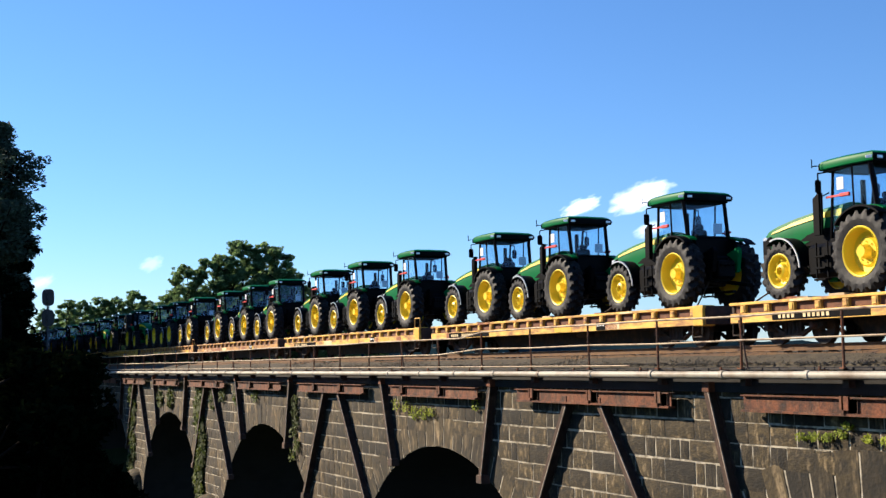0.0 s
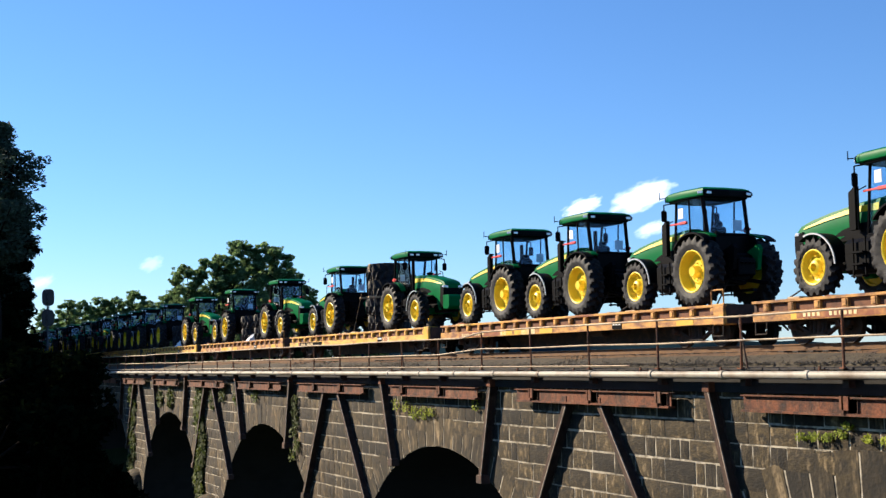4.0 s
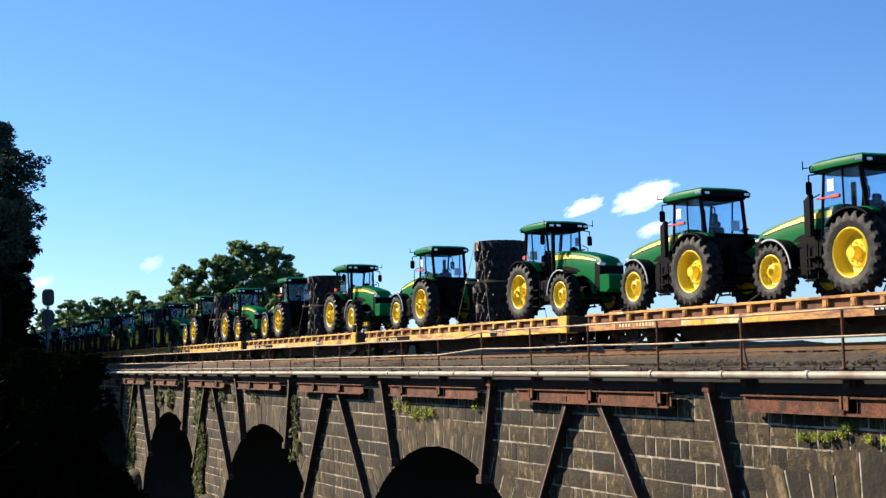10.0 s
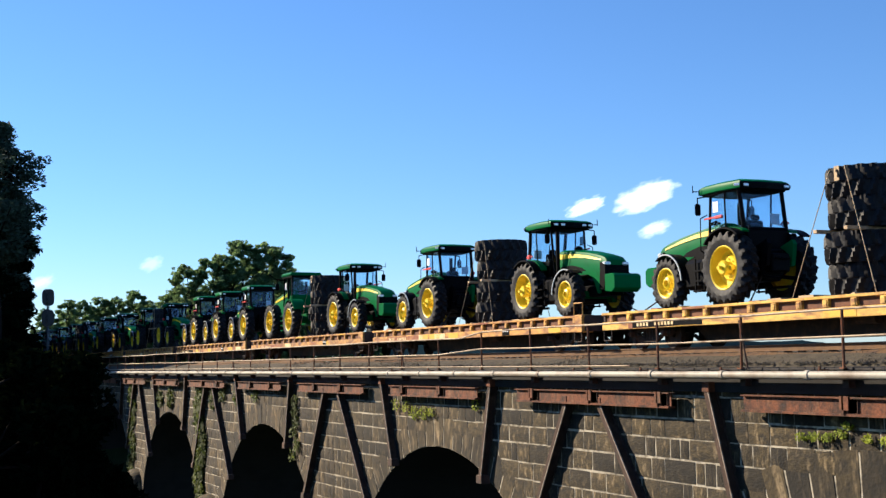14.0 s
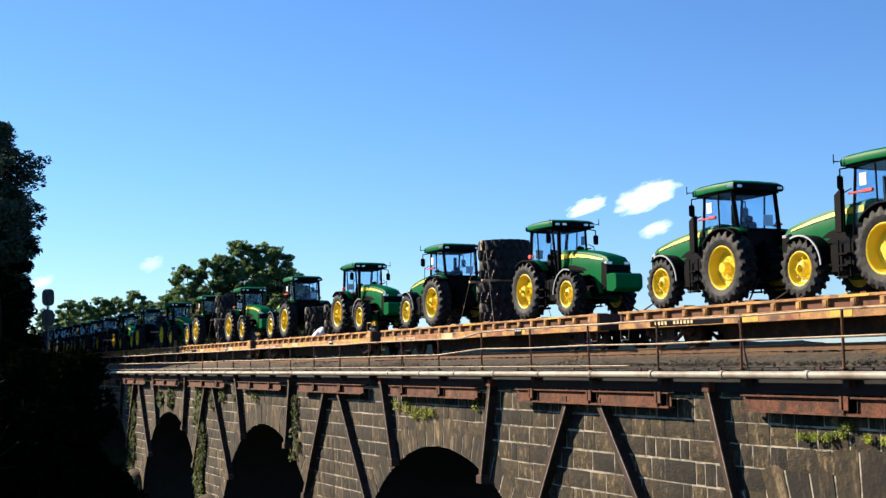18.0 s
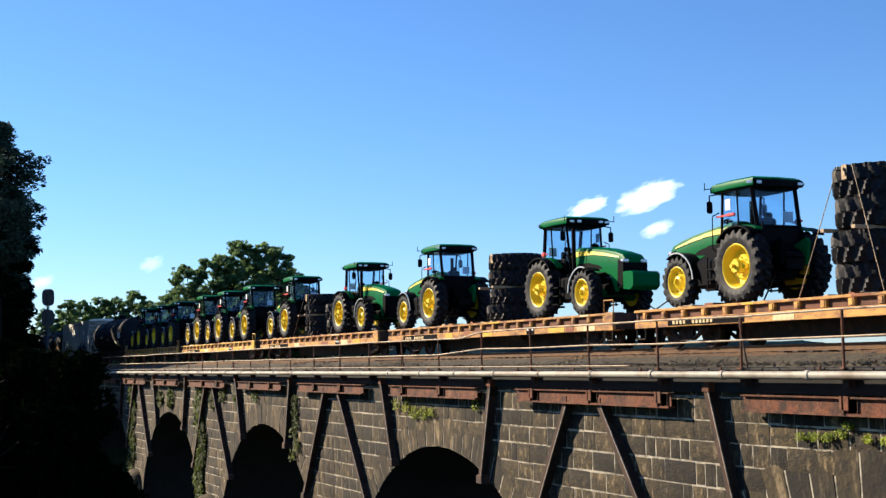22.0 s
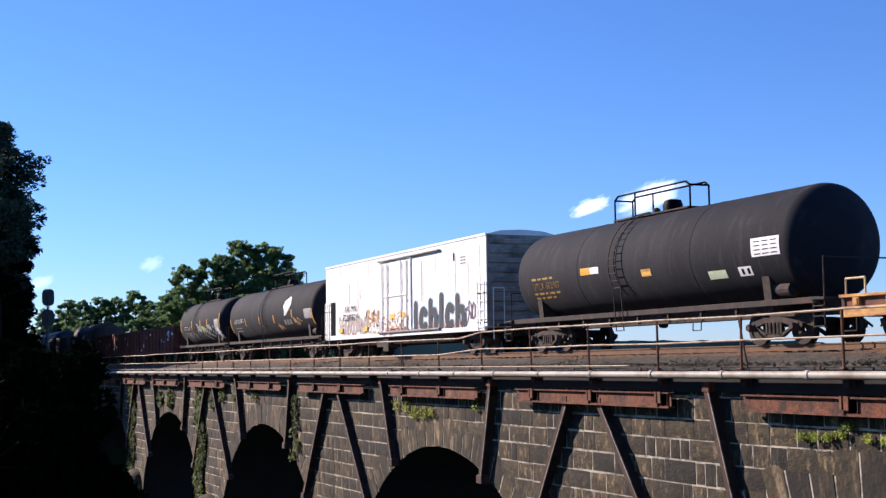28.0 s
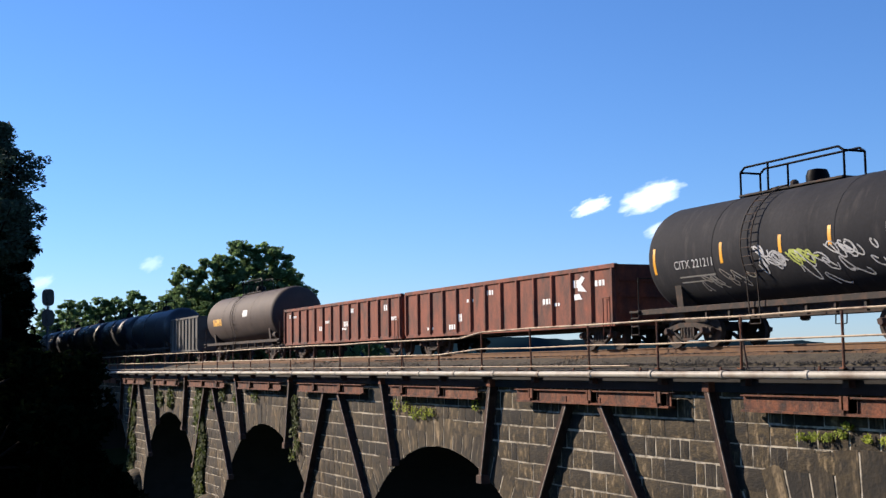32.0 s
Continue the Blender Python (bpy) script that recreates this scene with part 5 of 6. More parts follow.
def mark_bars(t, x, y0, widths, z, h, material, name="marking"):
    """Plain painted bars for writing that cannot be read."""
    bm = bmesh.new()
    y = y0
    for w in widths:
        box(bm, x - 0.004, x + 0.004, y - w, y, z, z + h)
        y -= w + 0.07
    return tagged(part(name, bm, material, t), kind="stuff")


def flat_car(rng, label, end_stand, shade, L=FLAT_LEN, far_stand=False):
    """A timber-decked flat car; origin on the rail at its near end, running back to +y."""
    t = thing("flat_car", label, "flat car", "flat cars of the train")
    deck, paint = 1.10, CAR_PAINTS[shade]
    part("deck", boxed(-1.42, 1.42, 0.10, L - 0.10, deck - 0.07, deck, bevel=0.01), DECK_WOOD, t, "grey worn plank deck")
    part("centre_sill", prism(bmesh.new(), [(0.2, 1.0), (L - 0.2, 1.0), (L - 0.2, 0.62), (L - 3.3, 0.60), (L - 4.0, 0.14), (4.0, 0.14), (3.3, 0.60), (0.2, 0.62)], -0.35, 0.35), STEEL_DARK, t)
    for s in (-1, 1):
        x = s * 1.47
        sill = part("side_sill", boxed(x - 0.035, x + 0.035, 0.0, L, 0.58, 0.83, bevel=0.008), paint, t, "faded yellow side sill streaked with rust")
        part("deck_flange", boxed(x - 0.06, x + 0.05, 0.0, L, deck - 0.055, deck + 0.02, bevel=0.01), paint, sill, "rust-worn yellow deck edge")
        part("web", boxed(s * 1.40 - 0.015, s * 1.40 + 0.015, 0.05, L - 0.05, 0.60, deck - 0.05), CAR_WEB_SHADE, sill)
        for k in range(19 if s < 0 else 0):
            part("stake_pocket", POCKETS[shade], paint, sill, at=pose(x - 0.01 * s, 0.55 + k * (L - 1.1) / 18, deck - 0.055, 0, 0, 0 if s < 0 else 180))
    near = -1.51
    for k in range(9):
        y, w = rng.uniform(1, L - 2), rng.uniform(0.5, 1.2)
        z0, z1 = ((0.60, 0.81), (deck - 0.045, deck + 0.012), (0.60, 0.81))[k % 3]
        off = 0.026 if k % 3 == 1 else 0.0
        part("repaint_patch", boxed(near - off - 0.003, near - off + 0.003, y, y + w, z0, z1), (CAR_FRESH, CAR_RUST, CREAM)[rng.randrange(3)], t)
    yb = L - 2.0
    part("number_panel", boxed(near - 0.004, near + 0.003, yb - 3.3, yb + 0.25, 0.61, 0.80), BLACK if rng.random() < 0.4 else CAR_RUST, t)
    mark_bars(t, near - 0.006, yb, [0.10] * 4, 0.65, 0.10, CREAM, "car_mark")
    mark_bars(t, near - 0.006, yb - 0.95, [0.10] * 6, 0.65, 0.10, CREAM, "car_mark")
    part("data_plate", boxed(near - 0.008, near + 0.003, 5.2, 5.75, 0.60, 0.85), BLACK, t)
    mark_bars(t, near - 0.010, 5.70, [0.10, 0.10, 0.10], 0.72, 0.08, WHITE, "plate_mark")
    for y in (0, L):
        s = 1 if y == 0 else -1
        # end sill coloured dark: the end's shade is put into it
        part("end_sill", boxed(-1.45, 1.45, y + (0 if s > 0 else -0.12), y + (0.12 if s > 0 else 0), 0.60, deck + 0.015, bevel=0.01), RUST_DARK, t, "end sill darkened for shade")
        part("end_step", bar_path(bmesh.new(), [(-1.49, y + s * 0.10, 0.62), (-1.50, y + s * 0.10, 0.26), (-1.50, y + s * 0.55, 0.26), (-1.49, y + s * 0.55, 0.62)], 0.016), STEEL_DARK, t)
    part("end_box", boxed(-1.53, -1.1, 0.02, 0.50, 0.56, deck + 0.035, bevel=0.02), CAR_FRESH if shade == "Y" else paint, t, "yellow end casting")
    if end_stand:
        part("end_stand", bar_path(bmesh.new(), [(-1.42, 0.15, deck), (-1.42, 0.15, deck + 0.42), (-1.42, 0.70, deck + 0.42), (-1.42, 0.70, deck)], 0.022), paint, t)
    if far_stand:
        part("end_stand", bar_path(bmesh.new(), [(-1.42, L - 0.15, deck), (-1.42, L - 0.15, deck + 0.40), (-1.42, L - 0.80, deck + 0.40), (-1.42, L - 0.80, deck)], 0.026), CREAM, t)
    for y in (5.5, 9.4, 13.2):
        part("cross_bearer", boxed(-1.35, 1.35, y - 0.1, y + 0.1, 0.62, 1.0), STEEL_DARK, t)
    part("brake_cylinder", lathe(bmesh.new(), [(0, 0.05), (0, 0.16), (0.7, 0.16), (0.72, 0.05)], 14, "y"), STEEL_DARK, t, at=pose(-0.75, 7.4, 0.58))
    for k in range(7):
        y = rng.uniform(1.0, L - 1.0)
        part("dunnage", boxed(-1.40, -1.40 + rng.uniform(0.3, 1.0), y, y + rng.uniform(0.12, 0.6), deck, deck + rng.uniform(0.04, 0.09), bevel=0.008), TIMBER if k % 3 else CAR_RUST, t)
    bogies(t, (2.0, L - 2.0))
    couplers(t, L)
    return t


def tank_car(label, length, radius, shell, seat_y=None):
    """A tank car; origin on the rail under its near head; the shell runs from 0 to length."""
    t = thing("tank_car", label, "tank car", "freight cars behind the flats")
    c = 1.05 + radius
    prof = [(0.70 * (1 - math.cos(math.pi / 2 * k / 9)) , radius * math.sin(math.pi / 2 * k / 9)) for k in range(1, 10)]
    full = [(s, r) for s, r in prof] + [(length - s, r) for s, r in prof[::-1]]
    sh = part("shell", lathe(bmesh.new(), full, 56, "y"), shell, t, smooth=True, at=pose(0, 0, c))
    mid = length / 2 + 0.55
    hatch = mid + 0.25
    half = 2.1
    for y in (length * 0.30, length * 0.70):
        part("weld_seam", lathe(bmesh.new(), [(y - 0.02, radius), (y - 0.015, radius + 0.008), (y + 0.015, radius + 0.008), (y + 0.02, radius)], 56, "y", True), shell, sh)
    # frame under the shell
    for s in (-1, 1):
        part("side_rail", boxed(s * 1.30 - 0.06, s * 1.30 + 0.06, -0.4, length + 0.4, 0.98, 1.14, bevel=0.01), STEEL_DARK, t)
    for y in (1.7, length - 1.7):
        part("saddle", prism(bmesh.new(), [(-1.2, 0.85), (1.2, 0.85), (1.32, 1.9), (1.05, 1.55), (0.5, 1.25), (-0.5, 1.25), (-1.05, 1.55), (-1.32, 1.9)], y - 0.15, y + 0.15, "y"), STEEL_DARK, t)
    part("draft_sill", boxed(-0.3, 0.3, -0.5, length + 0.5, 0.74, 1.10), STEEL_DARK, t)
    for y, s in ((-0.45, 1), (length + 0.45, -1)):
        part("end_platform", boxed(-1.45, 1.45, y - 0.25, y + 0.25, 1.05, 1.12, bevel=0.01), STEEL_DARK, t)
        bm = bar_path(bmesh.new(), [(-1.40, y - 0.2, 0.35), (-1.40, y - 0.2, 2.1), (-0.6, y - 0.2, 2.1), (0.6, y - 0.2, 2.1), (1.40, y - 0.2, 2.1), (1.40, y - 0.2, 0.35)], 0.022)
        bar_path(bm, [(-1.40, y + 0.2, 0.35), (-1.40, y + 0.2, 1.1)], 0.022)
        for k in range(3):
            rod(bm, (-1.42, y - 0.2, 0.4 + 0.25 * k), (-1.42, y + 0.2, 0.4 + 0.25 * k), 0.018, 6)
        part("end_railing", bm, STEEL_DARK, t)
    # dome, platform and railing on top
    top = c + radius
    bm = boxed(-0.42, 0.42, mid - half, mid + half, top - 0.02, top + 0.04, bevel=0.01)
    part("top_platform", bm, STEEL_DARK, t)
    dome = part("dome", lathe(bmesh.new(), [(top - 0.1, 0.30), (top + 0.22, 0.31), (top + 0.38, 0.25), (top + 0.42, 0.05)], 22, "z"), BLACK, t, smooth=True, at=pose(0, mid - 0.7, 0))
    part("valve", box(lathe(bmesh.new(), [(0, 0.12), (0.16, 0.12), (0.22, 0.06)], 12, "z"), -0.2, 0.2, 0.25, 0.34, 0, 0.1), STEEL_DARK, t, at=pose(0.1, mid + 0.35, top + 0.05))
    for s in (-1, 1):
        x = s * 0.34
        drop = 0.05
        bm = bar_path(bmesh.new(), [(x, mid - half, top - drop), (x, mid - half, top + 0.68), (x, mid - half + 0.2, top + 0.80), (x, mid + half - 0.2, top + 0.80), (x, mid + half, top + 0.68), (x, mid + half, top - drop)], 0.032)
        rod(bm, (x, mid + 0.9, top - drop), (x, mid + 0.9, top + 0.80), 0.032, 6)
        part("platform_railing", bm, BLACK, t)
    for y in (mid - half, mid + half):
        part("railing_end", bar_path(bmesh.new(), [(-0.34, y, top + 0.68), (0.34, y, top + 0.68)], 0.032), BLACK, t)
    # ladder that follows the shell
    for s in (-1, 1):
        bm = bmesh.new()
        rails = []
        for d in (-0.22, 0.22):
            pts = [Vector((s * (radius + 0.12) * math.cos(radians(a)), hatch + d, c + (radius + 0.12) * math.sin(radians(a)))) for a in range(78, -28, -8)]
            pts.append(Vector((s * 1.42, hatch + d, 0.55)))
            bar_path(bm, pts, 0.018)
            rails.append(pts)
        for p, q in zip(*rails):
            rod(bm, p, q, 0.014, 6)
        part("ladder", bm, STEEL_DARK, t)
    part("bottom_valve", lathe(bmesh.new(), [(0.62, 0.08), (0.66, 0.14), (0.95, 0.16), (1.2, 0.3)], 14, "z"), STEEL_DARK, t, at=pose(0, mid, 0))
    part("brake_reservoir", lathe(bmesh.new(), [(0, 0.05), (0.03, 0.2), (0.9, 0.2), (0.93, 0.05)], 14, "y"), STEEL_DARK, t, at=pose(-1.0, 0.9, 1.40))
    bm = bmesh.new()
    for k in range(7):
        y = 3.0 + k * (length - 6.0) / 6
        box(bm, -1.3, -1.2, y - 0.04, y + 0.04, 0.72, 1.05)
    rod(bm, (-1.0, 2.6, 0.85), (-1.0, length - 2.6, 0.85), 0.025, 6)
    part("brake_rigging", bm, STEEL_DARK, t)
    bogies(t, (1.75, length - 1.75))
    couplers(t, length + 0.55)
    return t, c, radius


def on_shell(y0, y1, a0, a1, radius, c, lift=0.006, n=5):
    """A patch that lies on the shell's near flank between two angles in degrees over the level of its middle."""
    bm = bmesh.new()
    r0, r1 = radius + 0.001, radius + lift
    cols = []
    for k in range(n + 1):
        a = radians(a0 + (a1 - a0) * k / n)
        cols.append([bm.verts.new((-r * math.cos(a), y, c + r * math.sin(a))) for r, y in ((r0, y0), (r0, y1), (r1, y1), (r1, y0))])
    for p, q in zip(cols, cols[1:]):
        for i in range(4):
            j = (i + 1) % 4
            bm.faces.new((p[i], p[j], q[j], q[i]))
    bm.faces.new(cols[0]), bm.faces.new(cols[-1][::-1])
    return bm


def wrap_words(words, size, t, y, a, radius, c, material, name="lettering", label=""):
    """Words bent onto the shell: y is where they begin at their far end, a the angle over the middle."""
    ob = lettering(words, size, t, Matrix(), name, material, label)
    bm = bmesh.new()
    bm.from_mesh(ob.data)
    bmesh.ops.triangulate(bm, faces=bm.faces)
    bmesh.ops.subdivide_edges(bm, edges=[e for e in bm.edges if e.calc_length() > 0.05], cuts=2)
    bm.to_mesh(ob.data)
    bm.free()
    for v in ob.data.vertices:
        u, h = v.co.x, v.co.y
        ang = radians(a) + h / radius
        v.co = (-(radius + 0.006) * math.cos(ang), y - u, c + (radius + 0.006) * math.sin(ang))
    return ob


def scrawl(t, rng, y0, y1, a0, a1, radius, c, material, strokes, width=0.05, name="graffiti", label=""):
    """Loops of spray paint that cannot be read, on the shell's flank."""
    bm = bmesh.new()
    for k in range(strokes):
        cy, ca = rng.uniform(y0, y1), rng.uniform(a0, a1)
        ry, ra, ph = rng.uniform(0.12, 0.35), rng.uniform(3, 9), rng.uniform(0, 6)
        pts = []
        for i in range(15):
            u = i / 14 * rng.uniform(4.5, 5.5) + ph
            y, a = cy + ry * math.cos(u) + 0.04 * i * 0.3, radians(ca + ra * math.sin(u * 1.3))
            pts.append((y, a))
        for (ya, aa), (yb, ab) in zip(pts, pts[1:]):
            d = Vector((yb - ya, (ab - aa) * radius))
            if d.length < 1e-4:
                continue
            nrm = Vector((-d.y, d.x)).normalized() * width * 0.5
            vs = []
            for lift in (0.002, 0.008):
                for yy, ang, sg in ((ya, aa, 1), (ya, aa, -1), (yb, ab, -1), (yb, ab, 1)):
                    y, a = yy + nrm.x * sg, ang + nrm.y * sg / radius
                    vs.append(bm.verts.new((-(radius + lift) * math.cos(a), y, c + (radius + lift) * math.sin(a))))
            bm.faces.new(vs[4:8])
            for i in range(4):
                j = (i + 1) % 4
                bm.faces.new((vs[i], vs[j], vs[4 + j], vs[4 + i]))
    return tagged(part(name, bm, material, t, label), kind="stuff")


def reefer(label, length):
    """A white insulated box car with a plug door; origin on the rail at its near end."""
    t = thing("box_car", label, "box car", "freight cars behind the flats")
    W, lo, eave, top = 1.53, 0.95, 4.42, 4.62
    part("body", prism(bmesh.new(), [(-W, lo), (W, lo), (W, eave), (0.9, top - 0.05), (0, top), (-0.9, top - 0.05), (-W, eave)], 0.02, length - 0.02, "y"), BOX_WHITE, t)
    for y, s in ((0, -1), (length, 1)):
        for k in range(9):
            z = 1.15 + k * 0.36
            part("end_rib", prism(bmesh.new(), [(y, z), (y + s * 0.07, z + 0.06), (y + s * 0.07, z + 0.18), (y, z + 0.24)], -W + 0.12, W - 0.12), END_SHADE, t)
        part("end_sheet", boxed(-W + 0.02, W - 0.02, min(y, y + s * 0.012), max(y, y + s * 0.012), lo + 0.02, eave - 0.02), END_SHADE, t, "white end wall greyed for shade")
        part("end_ladder", bar_path(bmesh.new(), [(-W + 0.2, y + s * 0.12, 0.5), (-W + 0.2, y + s * 0.12, 2.4), (-W + 0.65, y + s * 0.12, 2.4), (-W + 0.65, y + s * 0.12, 0.5)], 0.02), BOX_WHITE, t)
        yy = y - s * 0.38
        bm = bmesh.new()
        for q in (-0.28, 0.28):
            box(bm, -W - 0.09, -W - 0.05, yy + q - 0.02, yy + q + 0.02, 0.85, 2.66)
        for k in range(6):
            rod(bm, (-W - 0.07, yy - 0.28, 0.95 + k * 0.33), (-W - 0.07, yy + 0.28, 0.95 + k * 0.33), 0.018, 6)
        for z in (1.1, 2.2):
            box(bm, -W - 0.09, -W, yy - 0.3, yy - 0.26, z, z + 0.05), box(bm, -W - 0.09, -W, yy + 0.26, yy + 0.30, z, z + 0.05)
        part("side_ladder", bm, BOX_WHITE, t)
        part("cross_walk", boxed(-1.3, 1.3, y - 0.02 if s > 0 else y - 0.45, y + 0.45 if s > 0 else y + 0.02, 0.98, 1.04), STEEL_DARK, t)
    part("machinery_louvre", boxed(-W - 0.012, -W, length - 1.42, length - 0.74, 1.05, 2.66), BLACK, t)
    for s in (-1, 1):
        part("side_sill", boxed(s * W - 0.04, s * W + 0.04, 0.1, length - 0.1, 0.82, 1.0, bevel=0.01), BOX_WHITE, t)
        part("eave_strip", boxed(s * W - 0.03, s * W + 0.03, 0.0, length, eave - 0.05, eave + 0.04), BOX_WHITE, t)
    # panel joints
    bm = bmesh.new()
    for k in range(14):
        y = 0.9 + k * (length - 1.8) / 13
        box(bm, -W - 0.008, -W + 0.002, y - 0.012, y + 0.012, 1.0, eave - 0.06)
    part("panel_seam", bm, BOX_WHITE, t)
    # door with its tracks and bars
    d0, d1 = 7.22, 10.72
    door = part("plug_door", boxed(-W - 0.05, -W, d0, d1, 1.08, 4.05, bevel=0.015), BOX_WHITE, t, "white plug door with lock bars")
    for y in (d0 + 0.35, d0 + 0.95, d1 - 0.95, d1 - 0.35):
        bm = rod(bmesh.new(), (-W - 0.09, y, 1.1), (-W - 0.09, y, 4.02), 0.028, 8)
        for z in (1.5, 2.3, 3.1, 3.8):
            box(bm, -W - 0.11, -W - 0.05, y - 0.06, y + 0.06, z, z + 0.06)
        part("lock_bar", bm, BOX_WHITE, door)
    for y in (d0, d1):
        part("door_jamb", boxed(-W - 0.06, -W, y - 0.03, y + 0.03, 1.02, 4.12), BOX_WHITE, t)
    part("door_track", boxed(-W - 0.13, -W - 0.01, d0 - 3.05, d1 + 0.1, 4.14, 4.20, bevel=0.01), HOPPER_GREY, t)
    part("lower_track", boxed(-W - 0.13, -W - 0.01, d0 - 3.05, d1 + 0.2, 0.98, 1.05, bevel=0.01), HOPPER_GREY, t)
    bm = bmesh.new()
    box(bm, -W - 0.10, -W - 0.05, d0 + 0.3, d1 - 0.3, 2.55, 2.60)
    part("door_handle", bm, BOX_WHITE, door)
    part("equipment_box", box(boxed(-1.4, -0.6, length * 0.55, length * 0.55 + 1.6, 0.38, 0.85, bevel=0.02), -1.45, -1.40, length * 0.55 + 0.1, length * 0.55 + 0.7, 0.2, 0.85), STEEL_DARK, t)
    part("centre_sill", boxed(-0.3, 0.3, 0.1, length - 0.1, 0.62, 0.95), STEEL_DARK, t)
    part("underframe", boxed(-1.25, 1.25, 3.7, length - 3.7, 0.50, 0.95, bevel=0.04), STEEL_DARK, t, "dark underframe hung with brake gear")
    bogies(t, (1.9, length - 1.9))
    couplers(t, length)
    return t, W


def ribbon(bm, pts, width, x):
    """A painted band of even width along (y, z) points, on a flat flank at x."""
    rows = []
    for i, (y, z) in enumerate(pts):
        (ya, za), (yb, zb) = pts[max(0, i - 1)], pts[min(len(pts) - 1, i + 1)]
        d = Vector((yb - ya, zb - za))
        d = d.normalized() if d.length > 1e-5 else Vector((0, 1))
        n = Vector((-d.y, d.x)) * width * 0.5
        rows.append([bm.verts.new(p) for p in ((x, y + n.x, z + n.y), (x, y - n.x, z - n.y), (x + 0.002, y - n.x, z - n.y), (x + 0.002, y + n.x, z + n.y))])
    for p, q in zip(rows, rows[1:]):
        for i in (0, 1, 3):
            j = (i + 1) % 4
            bm.faces.new((p[i], p[j], q[j], q[i]))


def flat_scrawl(t, rng, x, y0, y1, z0, z1, material, strokes, width, name="graffiti", label=""):
    """Sprayed loops on a flat flank."""
    bm = bmesh.new()
    for k in range(strokes):
        cy, cz = y1 - (k + 0.5) * (y1 - y0) / strokes, (z0 + z1) / 2 + rng.uniform(-0.15, 0.15)
        ry, rz, ph = (y1 - y0) / strokes * rng.uniform(0.4, 0.62), (z1 - z0) / 2 * rng.uniform(0.75, 1.0), rng.uniform(-0.6, 0.6)
        pts = [(cy + ry * math.sin(u * rng.choice((1, 1, 1.3)) + ph), cz + rz * math.cos(u)) for u in [i * math.tau * 0.9 / 14 for i in range(15)]]
        ribbon(bm, pts, width, x - 0.002 - 0.0016 * k)
    return tagged(part(name, bm, material, t, label), kind="stuff")


def spray(t, x, lines, material, width, label):
    """Broad painted strokes on a flat flank, with rounded joints."""
    bm = bmesh.new()
    for line in lines:
        ribbon(bm, line, width, x - 0.002)
        for q, (ya, za) in enumerate((line[0], line[-1])):
            prism(bm, [(ya + width * 0.5 * math.cos(i * math.tau / 12), za + width * 0.5 * math.sin(i * math.tau / 12)) for i in range(12)], x - 0.0035 - 0.0012 * q, x + 0.001)
        x -= 0.004
    return tagged(part("graffiti", bm, material, t, label), kind="stuff")


def gondola(label, length, top, paint, ribs):
    """An open gondola with ribbed sides; origin on the rail at its near end."""
    t = thing("gondola_car", label, "gondola", "freight cars behind the flats")
    W, lo = 1.46, 0.72
    part("floor", boxed(-W, W, 0.05, length - 0.05, 0.95, 1.05), STEEL_DARK, t)
    for s in (-1, 1):
        side = part("side", boxed(s * W - 0.02, s * W + 0.02, 0.02, length - 0.02, lo, top - 0.05), paint, t, "rust-red steel side sheet" if paint is OXIDE else "")
        part("top_chord", boxed(s * W - 0.07, s * W + 0.07, 0, length, top - 0.12, top + 0.03, bevel=0.015), paint, side)
        part("bottom_chord", boxed(s * W - 0.05, s * W + 0.05, 0.05, length - 0.05, lo - 0.02, lo + 0.12, bevel=0.01), paint, side)
        rib = None
        for k in range(ribs):
            y = 0.14 + k * (length - 0.28) / (ribs - 1)
            if rib is None:
                x0 = s * W
                rib = finish(prism(bmesh.new(), [(x0 + s * 0.01, -0.10), (x0 + s * 0.11, -0.05), (x0 + s * 0.11, 0.05), (x0 + s * 0.01, 0.10)], lo + 0.1, top - 0.1, "z"), "rib", paint)
            part("rib", rib, paint, side, at=pose(0, y, 0))
    for y in (0.0, length - 0.08):
        bm = boxed(-W, W, y, y + 0.08, lo, top)
        for z in (1.1, 1.6, 2.1):
            box(bm, -W + 0.1, W - 0.1, y - 0.06, y + 0.14, z, z + 0.14)
        part("end_wall", bm, paint, t)
    part("ladder", bar_path(bmesh.new(), [(-W - 0.10, 0.25, 0.4), (-W - 0.10, 0.25, 1.6), (-W - 0.10, 0.65, 1.6), (-W - 0.10, 0.65, 0.4)], 0.018), paint, t)
    part("centre_sill", boxed(-0.3, 0.3, 0.1, length - 0.1, 0.62, 0.95), STEEL_DARK, t)
    bogies(t, (1.8, length - 1.8))
    couplers(t, length)
    return t, W


# ---- the train ----
# near end of each flat car, as the second at which it passes
FLATS = [1.297 + 1.3122 * k for k in range(22)]
